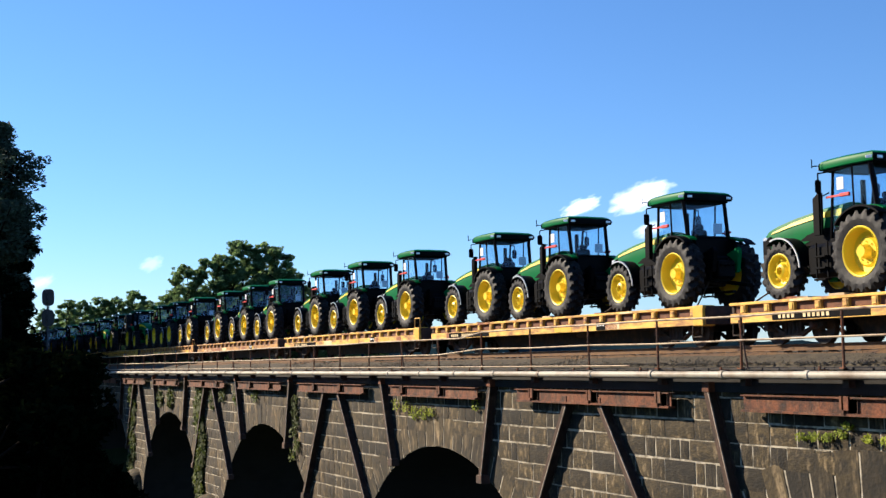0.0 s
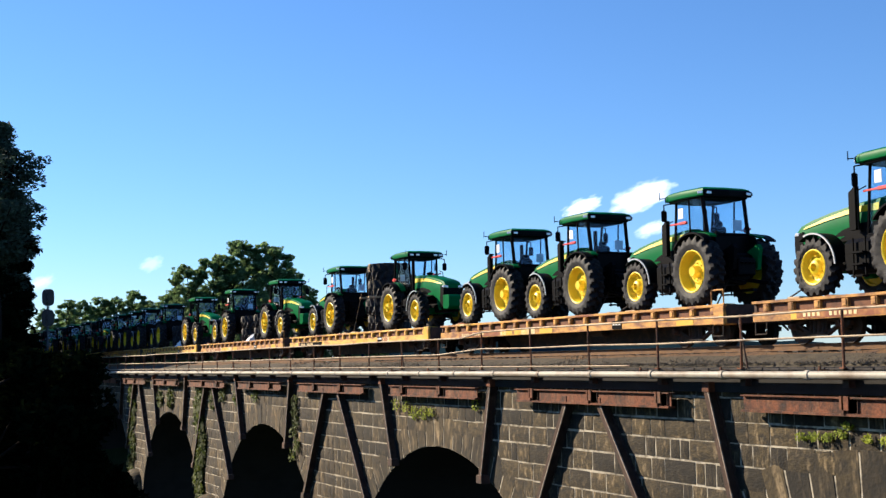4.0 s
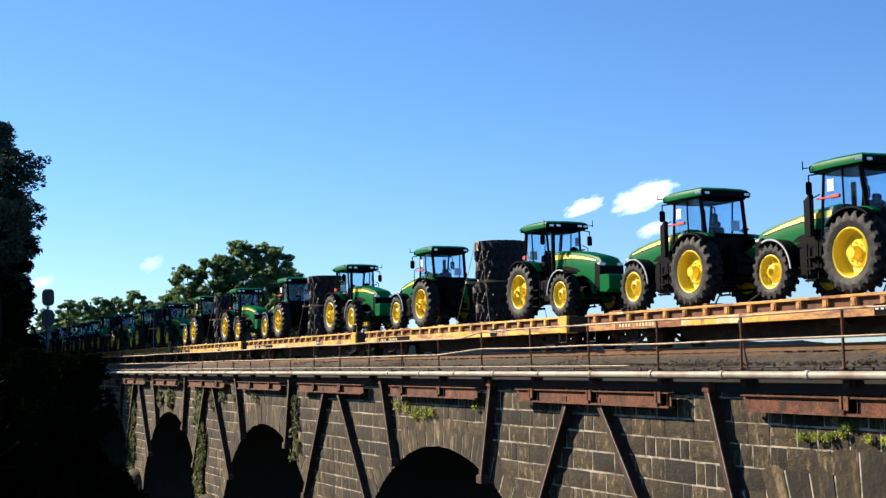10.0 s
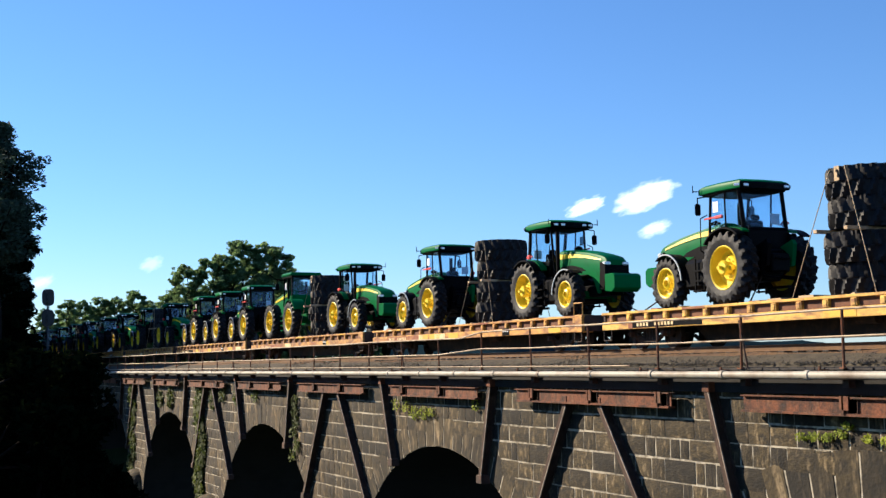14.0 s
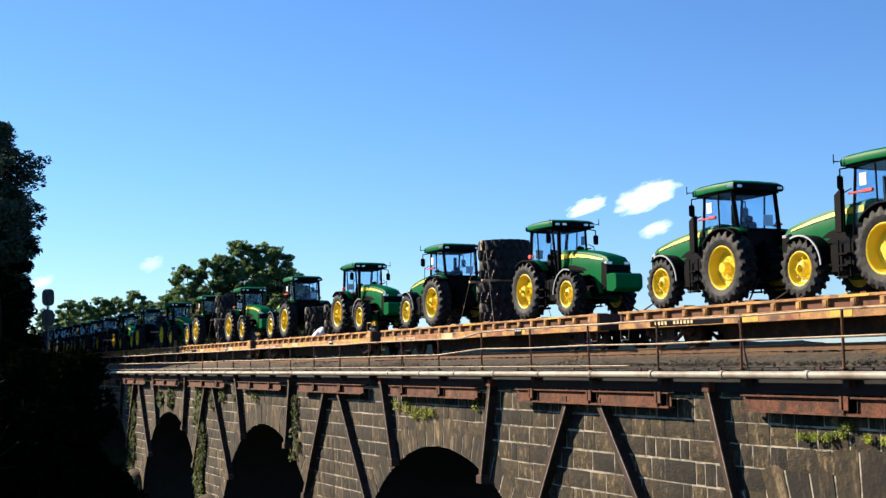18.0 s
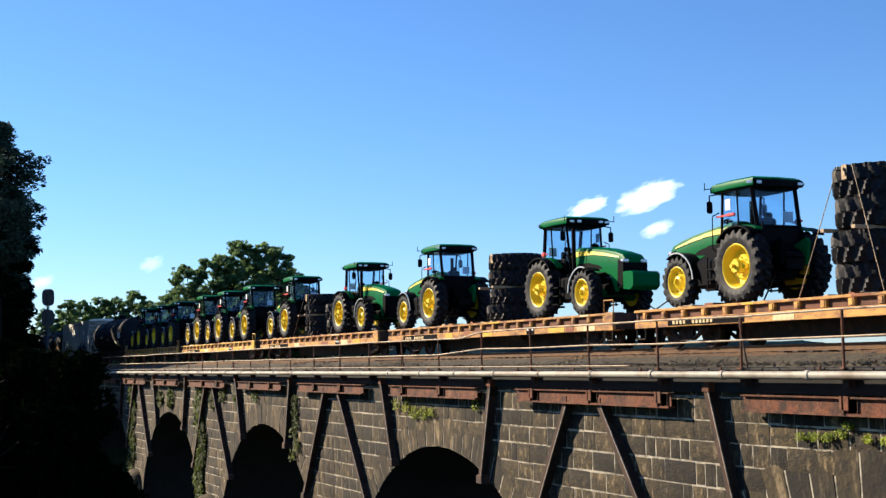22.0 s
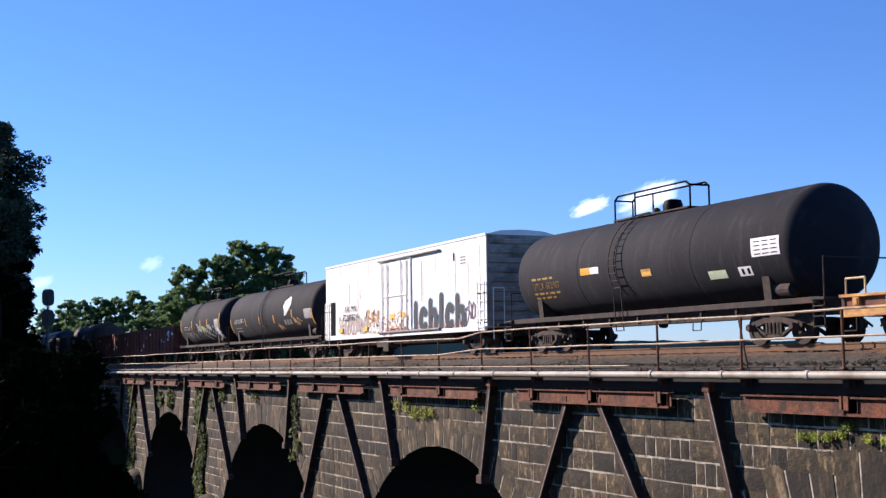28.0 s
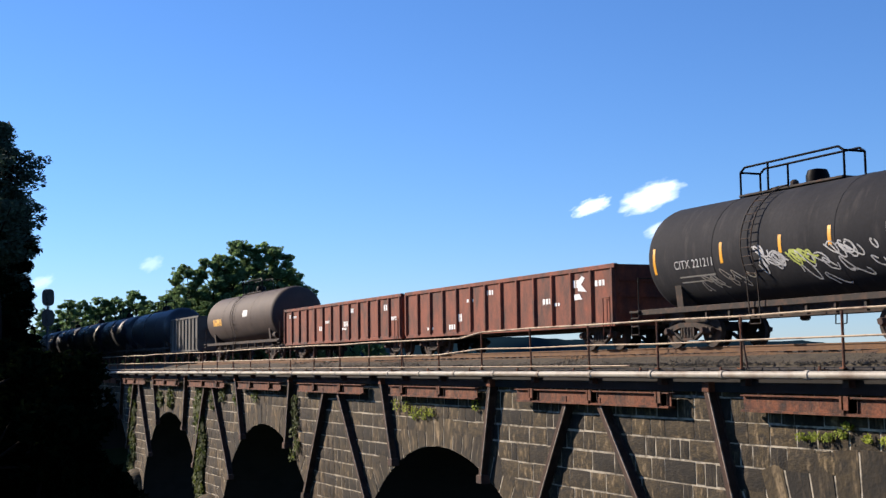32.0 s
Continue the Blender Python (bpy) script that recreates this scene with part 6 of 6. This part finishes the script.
# rear-axle times of what each flat car carries: far-facing tractors (>), near-facing (<), stacks (=high, -low)
LOADS = [
    "> 2.201 > 1.795 > 1.415", "> 2.707 > 3.150 > 3.517", "> 4.025 > 4.445 > 4.820", "> 5.330 > 5.705 > 6.115", "> 6.645 > 7.065 > 7.425",
    "< 8.155 = 8.230 > 8.665", "< 9.414 - 9.495 - 9.680 > 9.995", "< 10.725 - 10.760 - 10.950 > 11.316", "> 11.832 > 12.223 > 12.651", "< 13.335 = 13.460 > 13.915",
    "< 14.665 = 14.800 > 15.237", "< 15.996 = 16.125 > 16.550", "< 17.315 = 17.445 > 17.870", "< 18.635 = 18.790 A 19.120", "> 19.715 > 20.150 > 20.555",
    "< 21.309 = 21.440 > 21.843", "< 22.595 - 22.645 - 22.850 > 23.165", "< 23.935 = 24.105 > 24.510", "< 25.240 h 25.380 > 25.860", "< 26.580 ~ 26.850 - 26.610 > 27.160",
    "> 27.695 > 28.105 > 28.485", "> 29.025 > 29.425 > 29.825"]


def build_train():
    rng = random.Random(21)
    plain = tractor("green tractor with yellow wheels and a tall black exhaust shroud", False, False, True, 3.05, 0.22, 0.05)
    loaded = tractor("green tractor with yellow wheels and green nose weights", True, True, False)
    lean = tractor("green tractor with yellow wheels and green fenders", True, False, False, 2.88, 0.0, -0.2)
    nosed = tractor("green tractor with yellow wheels, green fenders and a nose weight", True, True, False, 2.88, 0.0, -0.2)
    art = articulated()
    flats = {shade + q: flat_car(random.Random(s), lab, q == "s", shade) for s, lab, q, shade in (
        (1, "rust-worn yellow flat car with an end stand", "s", "R"), (2, "rust-worn yellow flat car with a timber deck", "p", "R"), (3, "weathered yellow flat car with an end stand", "s", "Y"),
        (4, "weathered yellow flat car with repainted patches", "p", "Y"), (5, "faded orange-yellow flat car with an end stand", "s", "O"), (6, "faded orange-yellow flat car with a timber deck", "p", "O"))}
    stacks = {"=": [tyre_stack(random.Random(k), 4, "stack of four big loose tyres with timber spacers") for k in (1, 2)], "~": [tyre_stack(random.Random(k + 9), 4, "stack of four slim loose tyres with timber spacers", True, SLIM_TYRE, 0.53) for k in (1, 2)], "h": [tyre_stack(random.Random(k + 13), 4, "stack of four loose tyres with timber spacers", False, MID_TYRE, 0.61) for k in (1, 2)], "-": [tyre_stack(random.Random(k + 5), n, "low stack of loose tyres strapped to the deck", False) for k, n in ((1, 2), (2, 2))]}
    last = flat_car(random.Random(8), "faded orange-yellow flat car with an end stand", True, "O", FLAT_LEN + 2.1, True)
    for k, lead in enumerate(FLATS):
        ride(copy_thing(flats["YYYROYOYOYYYORRROOROYO"[k] + "sp"[k % 2]], Matrix()) if k < 21 else last, lead, 0.0)
        bits = LOADS[k].split()
        low = 0
        for kind, when in zip(bits[::2], bits[1::2]):
            when = float(when)
            if kind == ">":
                three = "<" not in LOADS[k]
                ride(copy_thing(plain if three else nosed if k in (6, 10, 11, 19) else lean, Matrix()), when, 1.10, 0, TRACK - 0.27)
            elif kind == "<":
                ride(copy_thing(loaded if k != 19 else lean, Matrix()), when, 1.10, 180, TRACK - 0.27)
            elif kind == "A":
                ride(copy_thing(art, Matrix()), when, 1.10)
            else:
                ride(copy_thing(stacks[kind][k % 2], Matrix()), when + 0.16, 1.10)
                if kind == "-":
                    low += 1
                    if low == 2:
                        ride(tarp_bundle(rng), when + 0.03, 1.10, rng.uniform(0, 360), TRACK - 0.7)
    for base in (plain, loaded, lean, nosed, art, *flats.values(), *stacks["="], *stacks["-"], *stacks["~"], *stacks["h"]):
        for o in (*base.children_recursive, base):
            bpy.data.objects.remove(o)

    # freight cars behind the flats
    t, c, r = tank_car("black tank car with yellow stencils, white placards and a top railing", 15.7, 1.55, TANK_GREY)
    ride(t, 30.31, 0)
    dull = mat("faded_yellow_stencil", (0.42, 0.24, 0.035), 0.7, 0, (0.16, 0.10, 0.03), 6, 0.5, 0.02)
    wrap_words("UTLX 662467", 0.32, t, 14.1, -19, r, c, dull, "lettering", "yellow stencilled car mark")
    for a, wd in ((-7, (0.30, 0.22, 0.35, 0.20)), (-26, (0.22, 0.30, 0.16, 0.35, 0.25)), (-32, (0.28, 0.18, 0.34, 0.22))):
        y = 14.1
        for w in wd:
            part("stencil", on_shell(y - w, y, a, a + 2.6, r, c), dull, t)
            y -= w + 0.12
    part("placard", on_shell(9.65, 10.75, -8, 0, r, c), WHITE, t, "white and amber label")
    part("placard", on_shell(10.2, 10.76, -8.2, 0.2, r, c, 0.016), AMBER, t)
    part("placard", on_shell(6.75, 7.25, -18, -10, r, c), CAR_YELLOW, t)
    part("placard", on_shell(3.2, 4.0, -30, -21, r, c), mat("pale_green", (0.55, 0.62, 0.38), 0.6, 0, (0.7, 0.7, 0.62), 6, 0.5, 0.02), t, "pale green placard")
    part("placard", on_shell(2.1, 2.65, -30, -20, r, c), WHITE, t)
    for y in (2.18, 2.42):
        part("placard_mark", on_shell(y, y + 0.1, -28, -22, r, c, 0.010), BLACK, t)
    part("data_panel", on_shell(0.80, 1.95, -12, 6, r, c), WHITE, t, "white data panel of small print")
    for k in range(4):
        for q in range(3):
            part("print_bar", on_shell(0.9 + q * 0.34, 1.15 + q * 0.34, -10 + k * 4, -9.0 + k * 4, r, c, 0.010), TANK_GREY, t)

    t, w = reefer("white insulated box car with a plug door and graffiti", 18.2)
    ride(t, 31.472, 0)
    col = {n: mat("spray_" + n, v, 0.6, 0, None, 4, 0.3, 0.02) for n, v in (("navy", (0.002, 0.006, 0.014)), ("sky", (0.30, 0.50, 0.60)), ("rose", (0.55, 0.30, 0.27)), ("ochre", (0.52, 0.30, 0.10)), ("umber", (0.28, 0.17, 0.10)), ("stone", (0.50, 0.47, 0.41)), ("white", (0.78, 0.78, 0.76)), ("yellow", (0.8, 0.48, 0.02)), ("plum", (0.10, 0.05, 0.10)))}
    x = -w - 0.012
    g = random.Random(4)
    # tall round-shouldered letters, dark on a pale blue edge
    y = 7.05
    for k, (ch, z1) in enumerate((("i", 2.06), ("c", 1.80), ("h", 2.10), ("i", 2.28), ("c", 1.85), ("h", 2.16))):
        wd = 0.62 if ch == "i" else 1.0
        yc, lo = y - wd / 2, 1.08
        if ch == "i":
            lines = [[(yc, lo), (yc + 0.03, (lo + z1) / 2), (yc, z1)]]
        elif ch == "c":
            lines = [[(yc + 0.28 * math.cos(q) , (lo + z1) / 2 + (z1 - lo) / 2 * math.sin(q)) for q in [radians(-130 + 26 * i) for i in range(11)]]]
        else:
            lines = [[(yc + 0.28, lo), (yc + 0.28, z1)], [(yc + 0.28, 1.55), (yc + 0.1, 1.75), (yc - 0.15, 1.72), (yc - 0.28, 1.5), (yc - 0.28, lo)]]
        spray(t, x - 0.004, lines, col["sky"], 0.45, "blue sprayed letter edge")
        spray(t, x - 0.018, lines, col["navy"], 0.36, "navy sprayed letter")
        y -= wd
    flat_scrawl(t, g, x, 1.9, 7.1, 1.0, 1.22, col["rose"], 12, 0.10)
    flat_scrawl(t, g, x - 0.001, 1.0, 1.9, 1.2, 1.9, col["plum"], 3, 0.07)
    flat_scrawl(t, g, x - 0.05, 7.5, 10.5, 1.05, 1.70, col["ochre"], 5, 0.16, label="ochre sprayed letters")
    flat_scrawl(t, g, x - 0.053, 7.6, 10.4, 1.10, 1.70, col["white"], 5, 0.09)
    flat_scrawl(t, g, x - 0.052, 7.6, 10.5, 1.02, 1.15, col["rose"], 7, 0.08)
    flat_scrawl(t, g, x, 9.9, 12.5, 1.05, 2.15, col["umber"], 4, 0.13)
    flat_scrawl(t, g, x - 0.004, 10.1, 12.3, 1.0, 2.0, col["ochre"], 4, 0.20)
    flat_scrawl(t, g, x - 0.006, 9.8, 11.2, 1.0, 1.4, col["sky"], 4, 0.12)
    flat_scrawl(t, g, x - 0.007, 10.9, 12.2, 1.05, 1.35, col["white"], 3, 0.16)
    flat_scrawl(t, g, x - 0.002, 12.5, 14.6, 1.0, 1.9, col["stone"], 6, 0.13)
    flat_scrawl(t, g, x - 0.004, 12.6, 15.8, 1.0, 1.7, col["rose"], 5, 0.05)
    flat_scrawl(t, g, x - 0.003, 14.6, 16.2, 1.0, 1.9, col["stone"], 4, 0.10)
    rust = mat("rust_run", (0.22, 0.15, 0.09), 0.8, 0, (0.7, 0.62, 0.5), 4, 0.5, 0.05, stretch=(1, 1, 0.3))
    for yy, z0, z1, wd in ((13.65, 1.2, 3.5, 0.014), (14.75, 1.1, 3.4, 0.014), (13.3, 2.6, 3.1, 0.012), (10.35, 2.0, 3.6, 0.012), (6.1, 2.2, 3.9, 0.016), (2.75, 2.2, 3.9, 0.012), (1.6, 2.2, 3.6, 0.012), (0.56, 1.9, 4.1, 0.010), (11.7, 2.4, 3.0, 0.010)):
        part("rust_streak", boxed(x - 0.004, x, yy - wd, yy + wd, z0, z1), rust, t, "thin rust-stained seam")
    for y, z in ((7.85, 1.62), (8.95, 1.60), (12.3, 1.13), (15.6, 1.15)):
        part("tape_square", boxed(x - 0.065, x, y, y + 0.5, z, z + 0.2), col["yellow"], t)
    lettering("AR MN", 0.42, t, on_flank(x - 0.014, 15.42, 2.10), material=BLACK, label="black stencilled car mark", space=1.35)
    lettering("725080", 0.44, t, on_flank(x - 0.026, 15.62, 1.70), material=BLACK, space=1.32)
    for yy in (10.25, 2.9):
        part("door_light_slot", boxed(x - 0.003, x, yy - 0.06, yy + 0.06, 3.62, 3.95), BLACK, t)
    for k in range(3):
        mark_bars(t, x - 0.002, 2.3, [0.2, 0.2], 3.45 + k * 0.12, 0.05, HOPPER_GREY)

    t, c, r = tank_car("long black tank car with a white leaf emblem and amber reflectors", 17.2, 1.55, TANK_GREY)
    ride(t, 32.78, 0)
    wrap_words("ADMX 26501", 0.36, t, 15.65, -14, r, c, WHITE, "lettering", "white stencilled car mark")
    for y, a0, a1 in ((16.5, -36, -4), (13.2, -22, -5), (10.25, -22, -5), (7.4, -22, -5), (4.0, -16, 0), (0.62, -34, -2)):
        part("reflector", on_shell(y - 0.06, y + 0.06, a0, a1, r, c), AMBER, t, "amber reflective strip")
    leaf = bmesh.new()
    pts = [(5.30, -10), (4.95, -8), (4.45, 2), (4.10, 12), (4.35, 26), (4.55, 29), (5.20, 20), (5.45, 10)]
    vs = [[leaf.verts.new((-(r + q) * math.cos(radians(a)), y, c + (r + q) * math.sin(radians(a)))) for y, a in pts] for q in (0.004, 0.012)]
    rings = [vs[1]] + [[leaf.verts.new((-(r + 0.022) * math.cos(radians(9 + (a - 9) * q)), 4.8 + (y - 4.8) * q, c + (r + 0.022) * math.sin(radians(9 + (a - 9) * q)))) for y, a in pts] for q in (0.7, 0.4, 0.1)]
    for ra, rb in zip(rings, rings[1:]):
        for i in range(8):
            leaf.faces.new((ra[i], ra[(i + 1) % 8], rb[(i + 1) % 8], rb[i]))
    leaf.faces.new(rings[-1])
    for i in range(8):
        j = (i + 1) % 8
        leaf.faces.new((vs[0][i], vs[0][j], vs[1][j], vs[1][i]))
    part("emblem", leaf, WHITE, t, "white leaf-shaped emblem")
    faded = mat("faded_white", (0.20, 0.20, 0.20), 0.7, 0, (0.06, 0.06, 0.06), 4, 0.5, 0.02)
    for y in (5.2, 4.7, 4.2):
        part("emblem_bar", on_shell(y, y + 0.36, -29, -18, r, c), faded, t, "faded white mark")
    scrawl(t, g, 5.9, 6.9, -36, -24, r, c, col["ochre"], 4, 0.04)
    scrawl(t, g, 2.6, 3.7, -26, -18, r, c, col["ochre"], 5, 0.04)
    part("data_panel", on_shell(0.75, 1.9, -20, -1, r, c), mat("faded_panel", (0.30, 0.29, 0.28), 0.7, 0, (0.5, 0.5, 0.48), 9, 0.5, 0.02), t, "faded grey data panel")
    for k in range(2):
        part("stencil", on_shell(14.3, 15.5, -27 - 7 * k, -25 - 7 * k, r, c), HOPPER_GREY, t)

    t, c, r = tank_car("black tank car with white spray-paint scrawls and amber reflectors", 12.3, 1.55, TANK_GREY)
    ride(t, 34.01, 0)
    wrap_words("CITX 221211", 0.34, t, 10.45, -15, r, c, WHITE, "lettering", "white stencilled car mark")
    for y, a0, a1 in ((11.42, -18, 10), (8.2, -14, 7), (5.72, -11, 6), (3.86, -10, 8), (0.65, -18, 17)):
        part("reflector", on_shell(y - 0.06, y + 0.06, a0, a1, r, c), AMBER, t, "amber reflective strip")
    pale = mat("spray_grey", (0.50, 0.50, 0.49), 0.7, 0, (0.2, 0.2, 0.2), 5, 0.5, 0.02)
    scrawl(t, g, 5.6, 6.6, -26, -4, r, c, pale, 9, 0.045, label="white sprayed scrawl")
    scrawl(t, g, 1.8, 5.2, -42, -12, r, c, pale, 15, 0.038)
    scrawl(t, g, 4.6, 5.3, -18, -12, r, c, mat("spray_lime", (0.45, 0.5, 0.10), 0.6, 0, None, 5, 0.4, 0.02), 5, 0.05)
    scrawl(t, g, 0.8, 1.3, -48, -20, r, c, WHITE, 9, 0.06)
    scrawl(t, g, 6.6, 9.4, -38, -24, r, c, HOPPER_GREY, 9, 0.035)
    part("data_panel", on_shell(0.95, 1.95, -28, 4, r, c), bpy.data.materials["faded_panel"], t, "faded grey data panel")
    for k in range(2):
        part("stencil", on_shell(8.6, 10.3, -25 - 6 * k, -23.5 - 6 * k, r, c), HOPPER_GREY, t)

    for lead, length, lab, seed in ((34.91, 16.9, "rust-red gondola car with ribbed sides and white stencils", 1), (36.05, 16.8, "dark rust-red gondola car with ribbed sides", 2)):
        t, w = gondola(lab, length, 2.62, OXIDE, 14)
        ride(t, lead, 0)
        g2 = random.Random(seed)
        x = -w - 0.026
        for k in range(9):
            y = g2.uniform(0.8, length - 0.8)
            mark_bars(t, x, y, [0.16, 0.16, 0.12], g2.uniform(0.95, 2.2), g2.uniform(0.1, 0.3), WHITE, "stencil")
        if seed == 1:
            bm = bmesh.new()
            prism(bm, [(2.05, 1.62), (2.55, 1.62), (2.55, 1.80), (2.2, 1.80)], x - 0.006, x)
            prism(bm, [(1.75, 1.85), (2.3, 1.90), (2.35, 2.2), (2.05, 2.38), (1.85, 2.3), (2.1, 2.1)], x - 0.006, x)
            part("emblem", bm, WHITE, t, "worn white painted emblem")

    t, c, r = tank_car("brown dusty tank car with a white placard", 15.8, 1.55, TANK_BROWN)
    ride(t, 37.28, 0)
    part("placard", on_shell(5.5, 6.5, 0, 14, r, c), WHITE, t)
    part("stencil", on_shell(11.5, 13.6, -14, 2, r, c), CAR_YELLOW, t)
    t, w = gondola("short grey hopper car with ribbed sides, darkened for tree shade", 8.5, 3.1, HOPPER_SHADE, 9)
    ride(t, 38.45, 0)
    lead = 39.12
    for k in range(5):
        t, c, r = tank_car("blue-black tank car in the shade of trees", 14.0, 1.55, TANK_BLUE)
        ride(t, lead, 0)
        lead += 15.4 / SPEED


build_train()


# ---- signals ----
def signal(x, y, base, height, label):
    s = thing("railway_signal", label, "signal", "railway signals")
    part("mast", rod(bmesh.new(), (0, 0, 0), (0, 0, height), 0.11, 10), GREY_POST, s)
    part("base_plate", boxed(-0.35, 0.35, -0.35, 0.35, 0, 0.25, bevel=0.03), GREY_POST, s)
    for k, z in enumerate((height - 0.75, height - 2.6)):
        bm = bmesh.new()
        prof = [(math.copysign(0.54 * abs(math.cos(a)) ** 0.6, math.cos(a)), math.copysign(0.76 * abs(math.sin(a)) ** 0.6, math.sin(a))) for a in [i * math.tau / 24 for i in range(24)]]
        prism(bm, [(px, z + pz) for px, pz in prof], -0.20, -0.15, "y")
        for dz in (-0.4, 0.0, 0.4):
            rod(bm, (0, -0.2, z + dz), (0, -0.45, z + dz), 0.13, 12)
        box(bm, -0.22, 0.22, -0.15, 0.05, z - 0.6, z + 0.6, 0.04)
        part("signal_head", bm, SIGNAL, s, "round-backed black signal head")
    bm = bmesh.new()
    for q in (-0.2, 0.2):
        rod(bm, (q, 0.18, 0.2), (q, 0.18, height - 1), 0.018, 6)
    for k in range(int(height / 0.35) - 3):
        rod(bm, (-0.2, 0.18, 0.5 + k * 0.35), (0.2, 0.18, 0.5 + k * 0.35), 0.014, 6)
    part("ladder", bm, GREY_POST, s)
    part("service_stand", boxed(-0.6, 0.6, -0.1, 0.7, height - 3.8, height - 3.74), GREY_POST, s)
    s.matrix_basis = pose(x, y, base, 0, 0, 0)
    return s


signal(15.7, 122.0, RAIL - 0.9, 7.7, "black twin-head railway signal on a grey mast beside the track")
signal(29.5, 104.0, RAIL - 0.9, 5.6, "small twin-head railway signal beyond the track")


# ---- clouds ----
def cloud(seed, w, h, place, label, body):
    """A soft fair-weather cloud, far off; the sheet glows to stand for sunlight."""
    m = bpy.data.materials.new("cloud")
    m.use_nodes = True
    n, l = m.node_tree.nodes, m.node_tree.links
    out = n["Material Output"]
    n.remove(n["Principled BSDF"])
    co, mp, nz = n.new("ShaderNodeTexCoord"), n.new("ShaderNodeMapping"), n.new("ShaderNodeTexNoise")
    mp.inputs["Location"].default_value = (seed * 3.7, seed * 1.3, 0)
    mp.inputs["Scale"].default_value = (1.3, 1.3, 1)
    nz.inputs["Scale"].default_value, nz.inputs["Detail"].default_value = 1.6, 7
    l.new(co.outputs["Object"], mp.inputs[0]), l.new(mp.outputs[0], nz.inputs["Vector"])
    ln = n.new("ShaderNodeVectorMath")
    ln.operation = "LENGTH"
    l.new(co.outputs["Object"], ln.inputs[0])
    sub = n.new("ShaderNodeMath")
    sub.operation = "SUBTRACT"
    l.new(nz.outputs["Fac"], sub.inputs[0]), l.new(ln.outputs["Value"], sub.inputs[1])
    rg = n.new("ShaderNodeMapRange")
    rg.inputs["From Min"].default_value, rg.inputs["From Max"].default_value = -0.50, 0.12
    l.new(sub.outputs[0], rg.inputs["Value"])
    em, tr, mx = n.new("ShaderNodeEmission"), n.new("ShaderNodeBsdfTransparent"), n.new("ShaderNodeMixShader")
    em.inputs["Color"].default_value, em.inputs["Strength"].default_value = (1.0, 0.97, 0.95, 1), 1.05
    rg.inputs["To Max"].default_value = body
    l.new(rg.outputs[0], mx.inputs[0]), l.new(tr.outputs[0], mx.inputs[1]), l.new(em.outputs[0], mx.inputs[2]), l.new(mx.outputs[0], out.inputs[0])
    bm = bmesh.new()
    bm.faces.new([bm.verts.new(p) for p in ((-1, -1, 0), (1, -1, 0), (1, 1, 0), (-1, 1, 0))])
    ob = part("cloud", bm, m)
    tagged(ob, label, "cloud", "fair-weather clouds", "structure")
    ob.visible_shadow = False
    ob.matrix_basis = place @ Matrix.Diagonal((w, h, 1, 1))
    return ob


def sky_place(px, py, d=3000.0):
    """A place in the sky, right and up of the line of sight, as tangents, facing the viewer."""
    m = still @ Matrix.Translation((px * d, py * d, -d)) @ pose(0, 0, 0, 0, 0, 22)
    return m


CLOUDS = []
for seed, px, py, w, h, label, body in ((1, 0.156, 0.0405, 88, 34, "bright white cumulus cloud", 1.0), (2, 0.110, 0.0325, 52, 20, "small white cumulus cloud", 0.95), (3, -0.2240, -0.0115, 32, 18, "thin wispy white cloud", 0.24), (4, -0.309, -0.026, 36, 16, "thin white cloud low over the trees", 0.32), (5, 0.163, 0.0155, 44, 18, "small faint white cloud", 0.5)):
    CLOUDS.append((cloud(seed, w, h, sky_place(px, py), label, body), px, py, w, h))


# ---- what moves ----
def motions():
    # the train runs at an all but even speed: seconds, and seconds of even running
    RUNS = ((0.0, 0.0), (12.0, 12.0), (20.0, 20.0), (24.0, 24.0), (26.0, 26.0), (27.0, 27.0), (27.5, 27.503), (28.0, 27.975), (28.5, 28.515), (29.0, 28.995), (29.5, 29.5), (30.0, 30.0), (31.0, 31.0), (32.0, 32.0))
    for ob, x, y, z, turn in MOVING:
        walk(ob, [(t, pose(x, y - SPEED * run, z, 0, 0, turn)) for t, run in RUNS])
    # the clouds drift slowly to the right
    for ob, px, py, w, h in CLOUDS:
        if px > 0:
            walk(ob, [(0.0, sky_place(px - 0.004, py)), (32.0, sky_place(px + 0.004, py))])


motions()
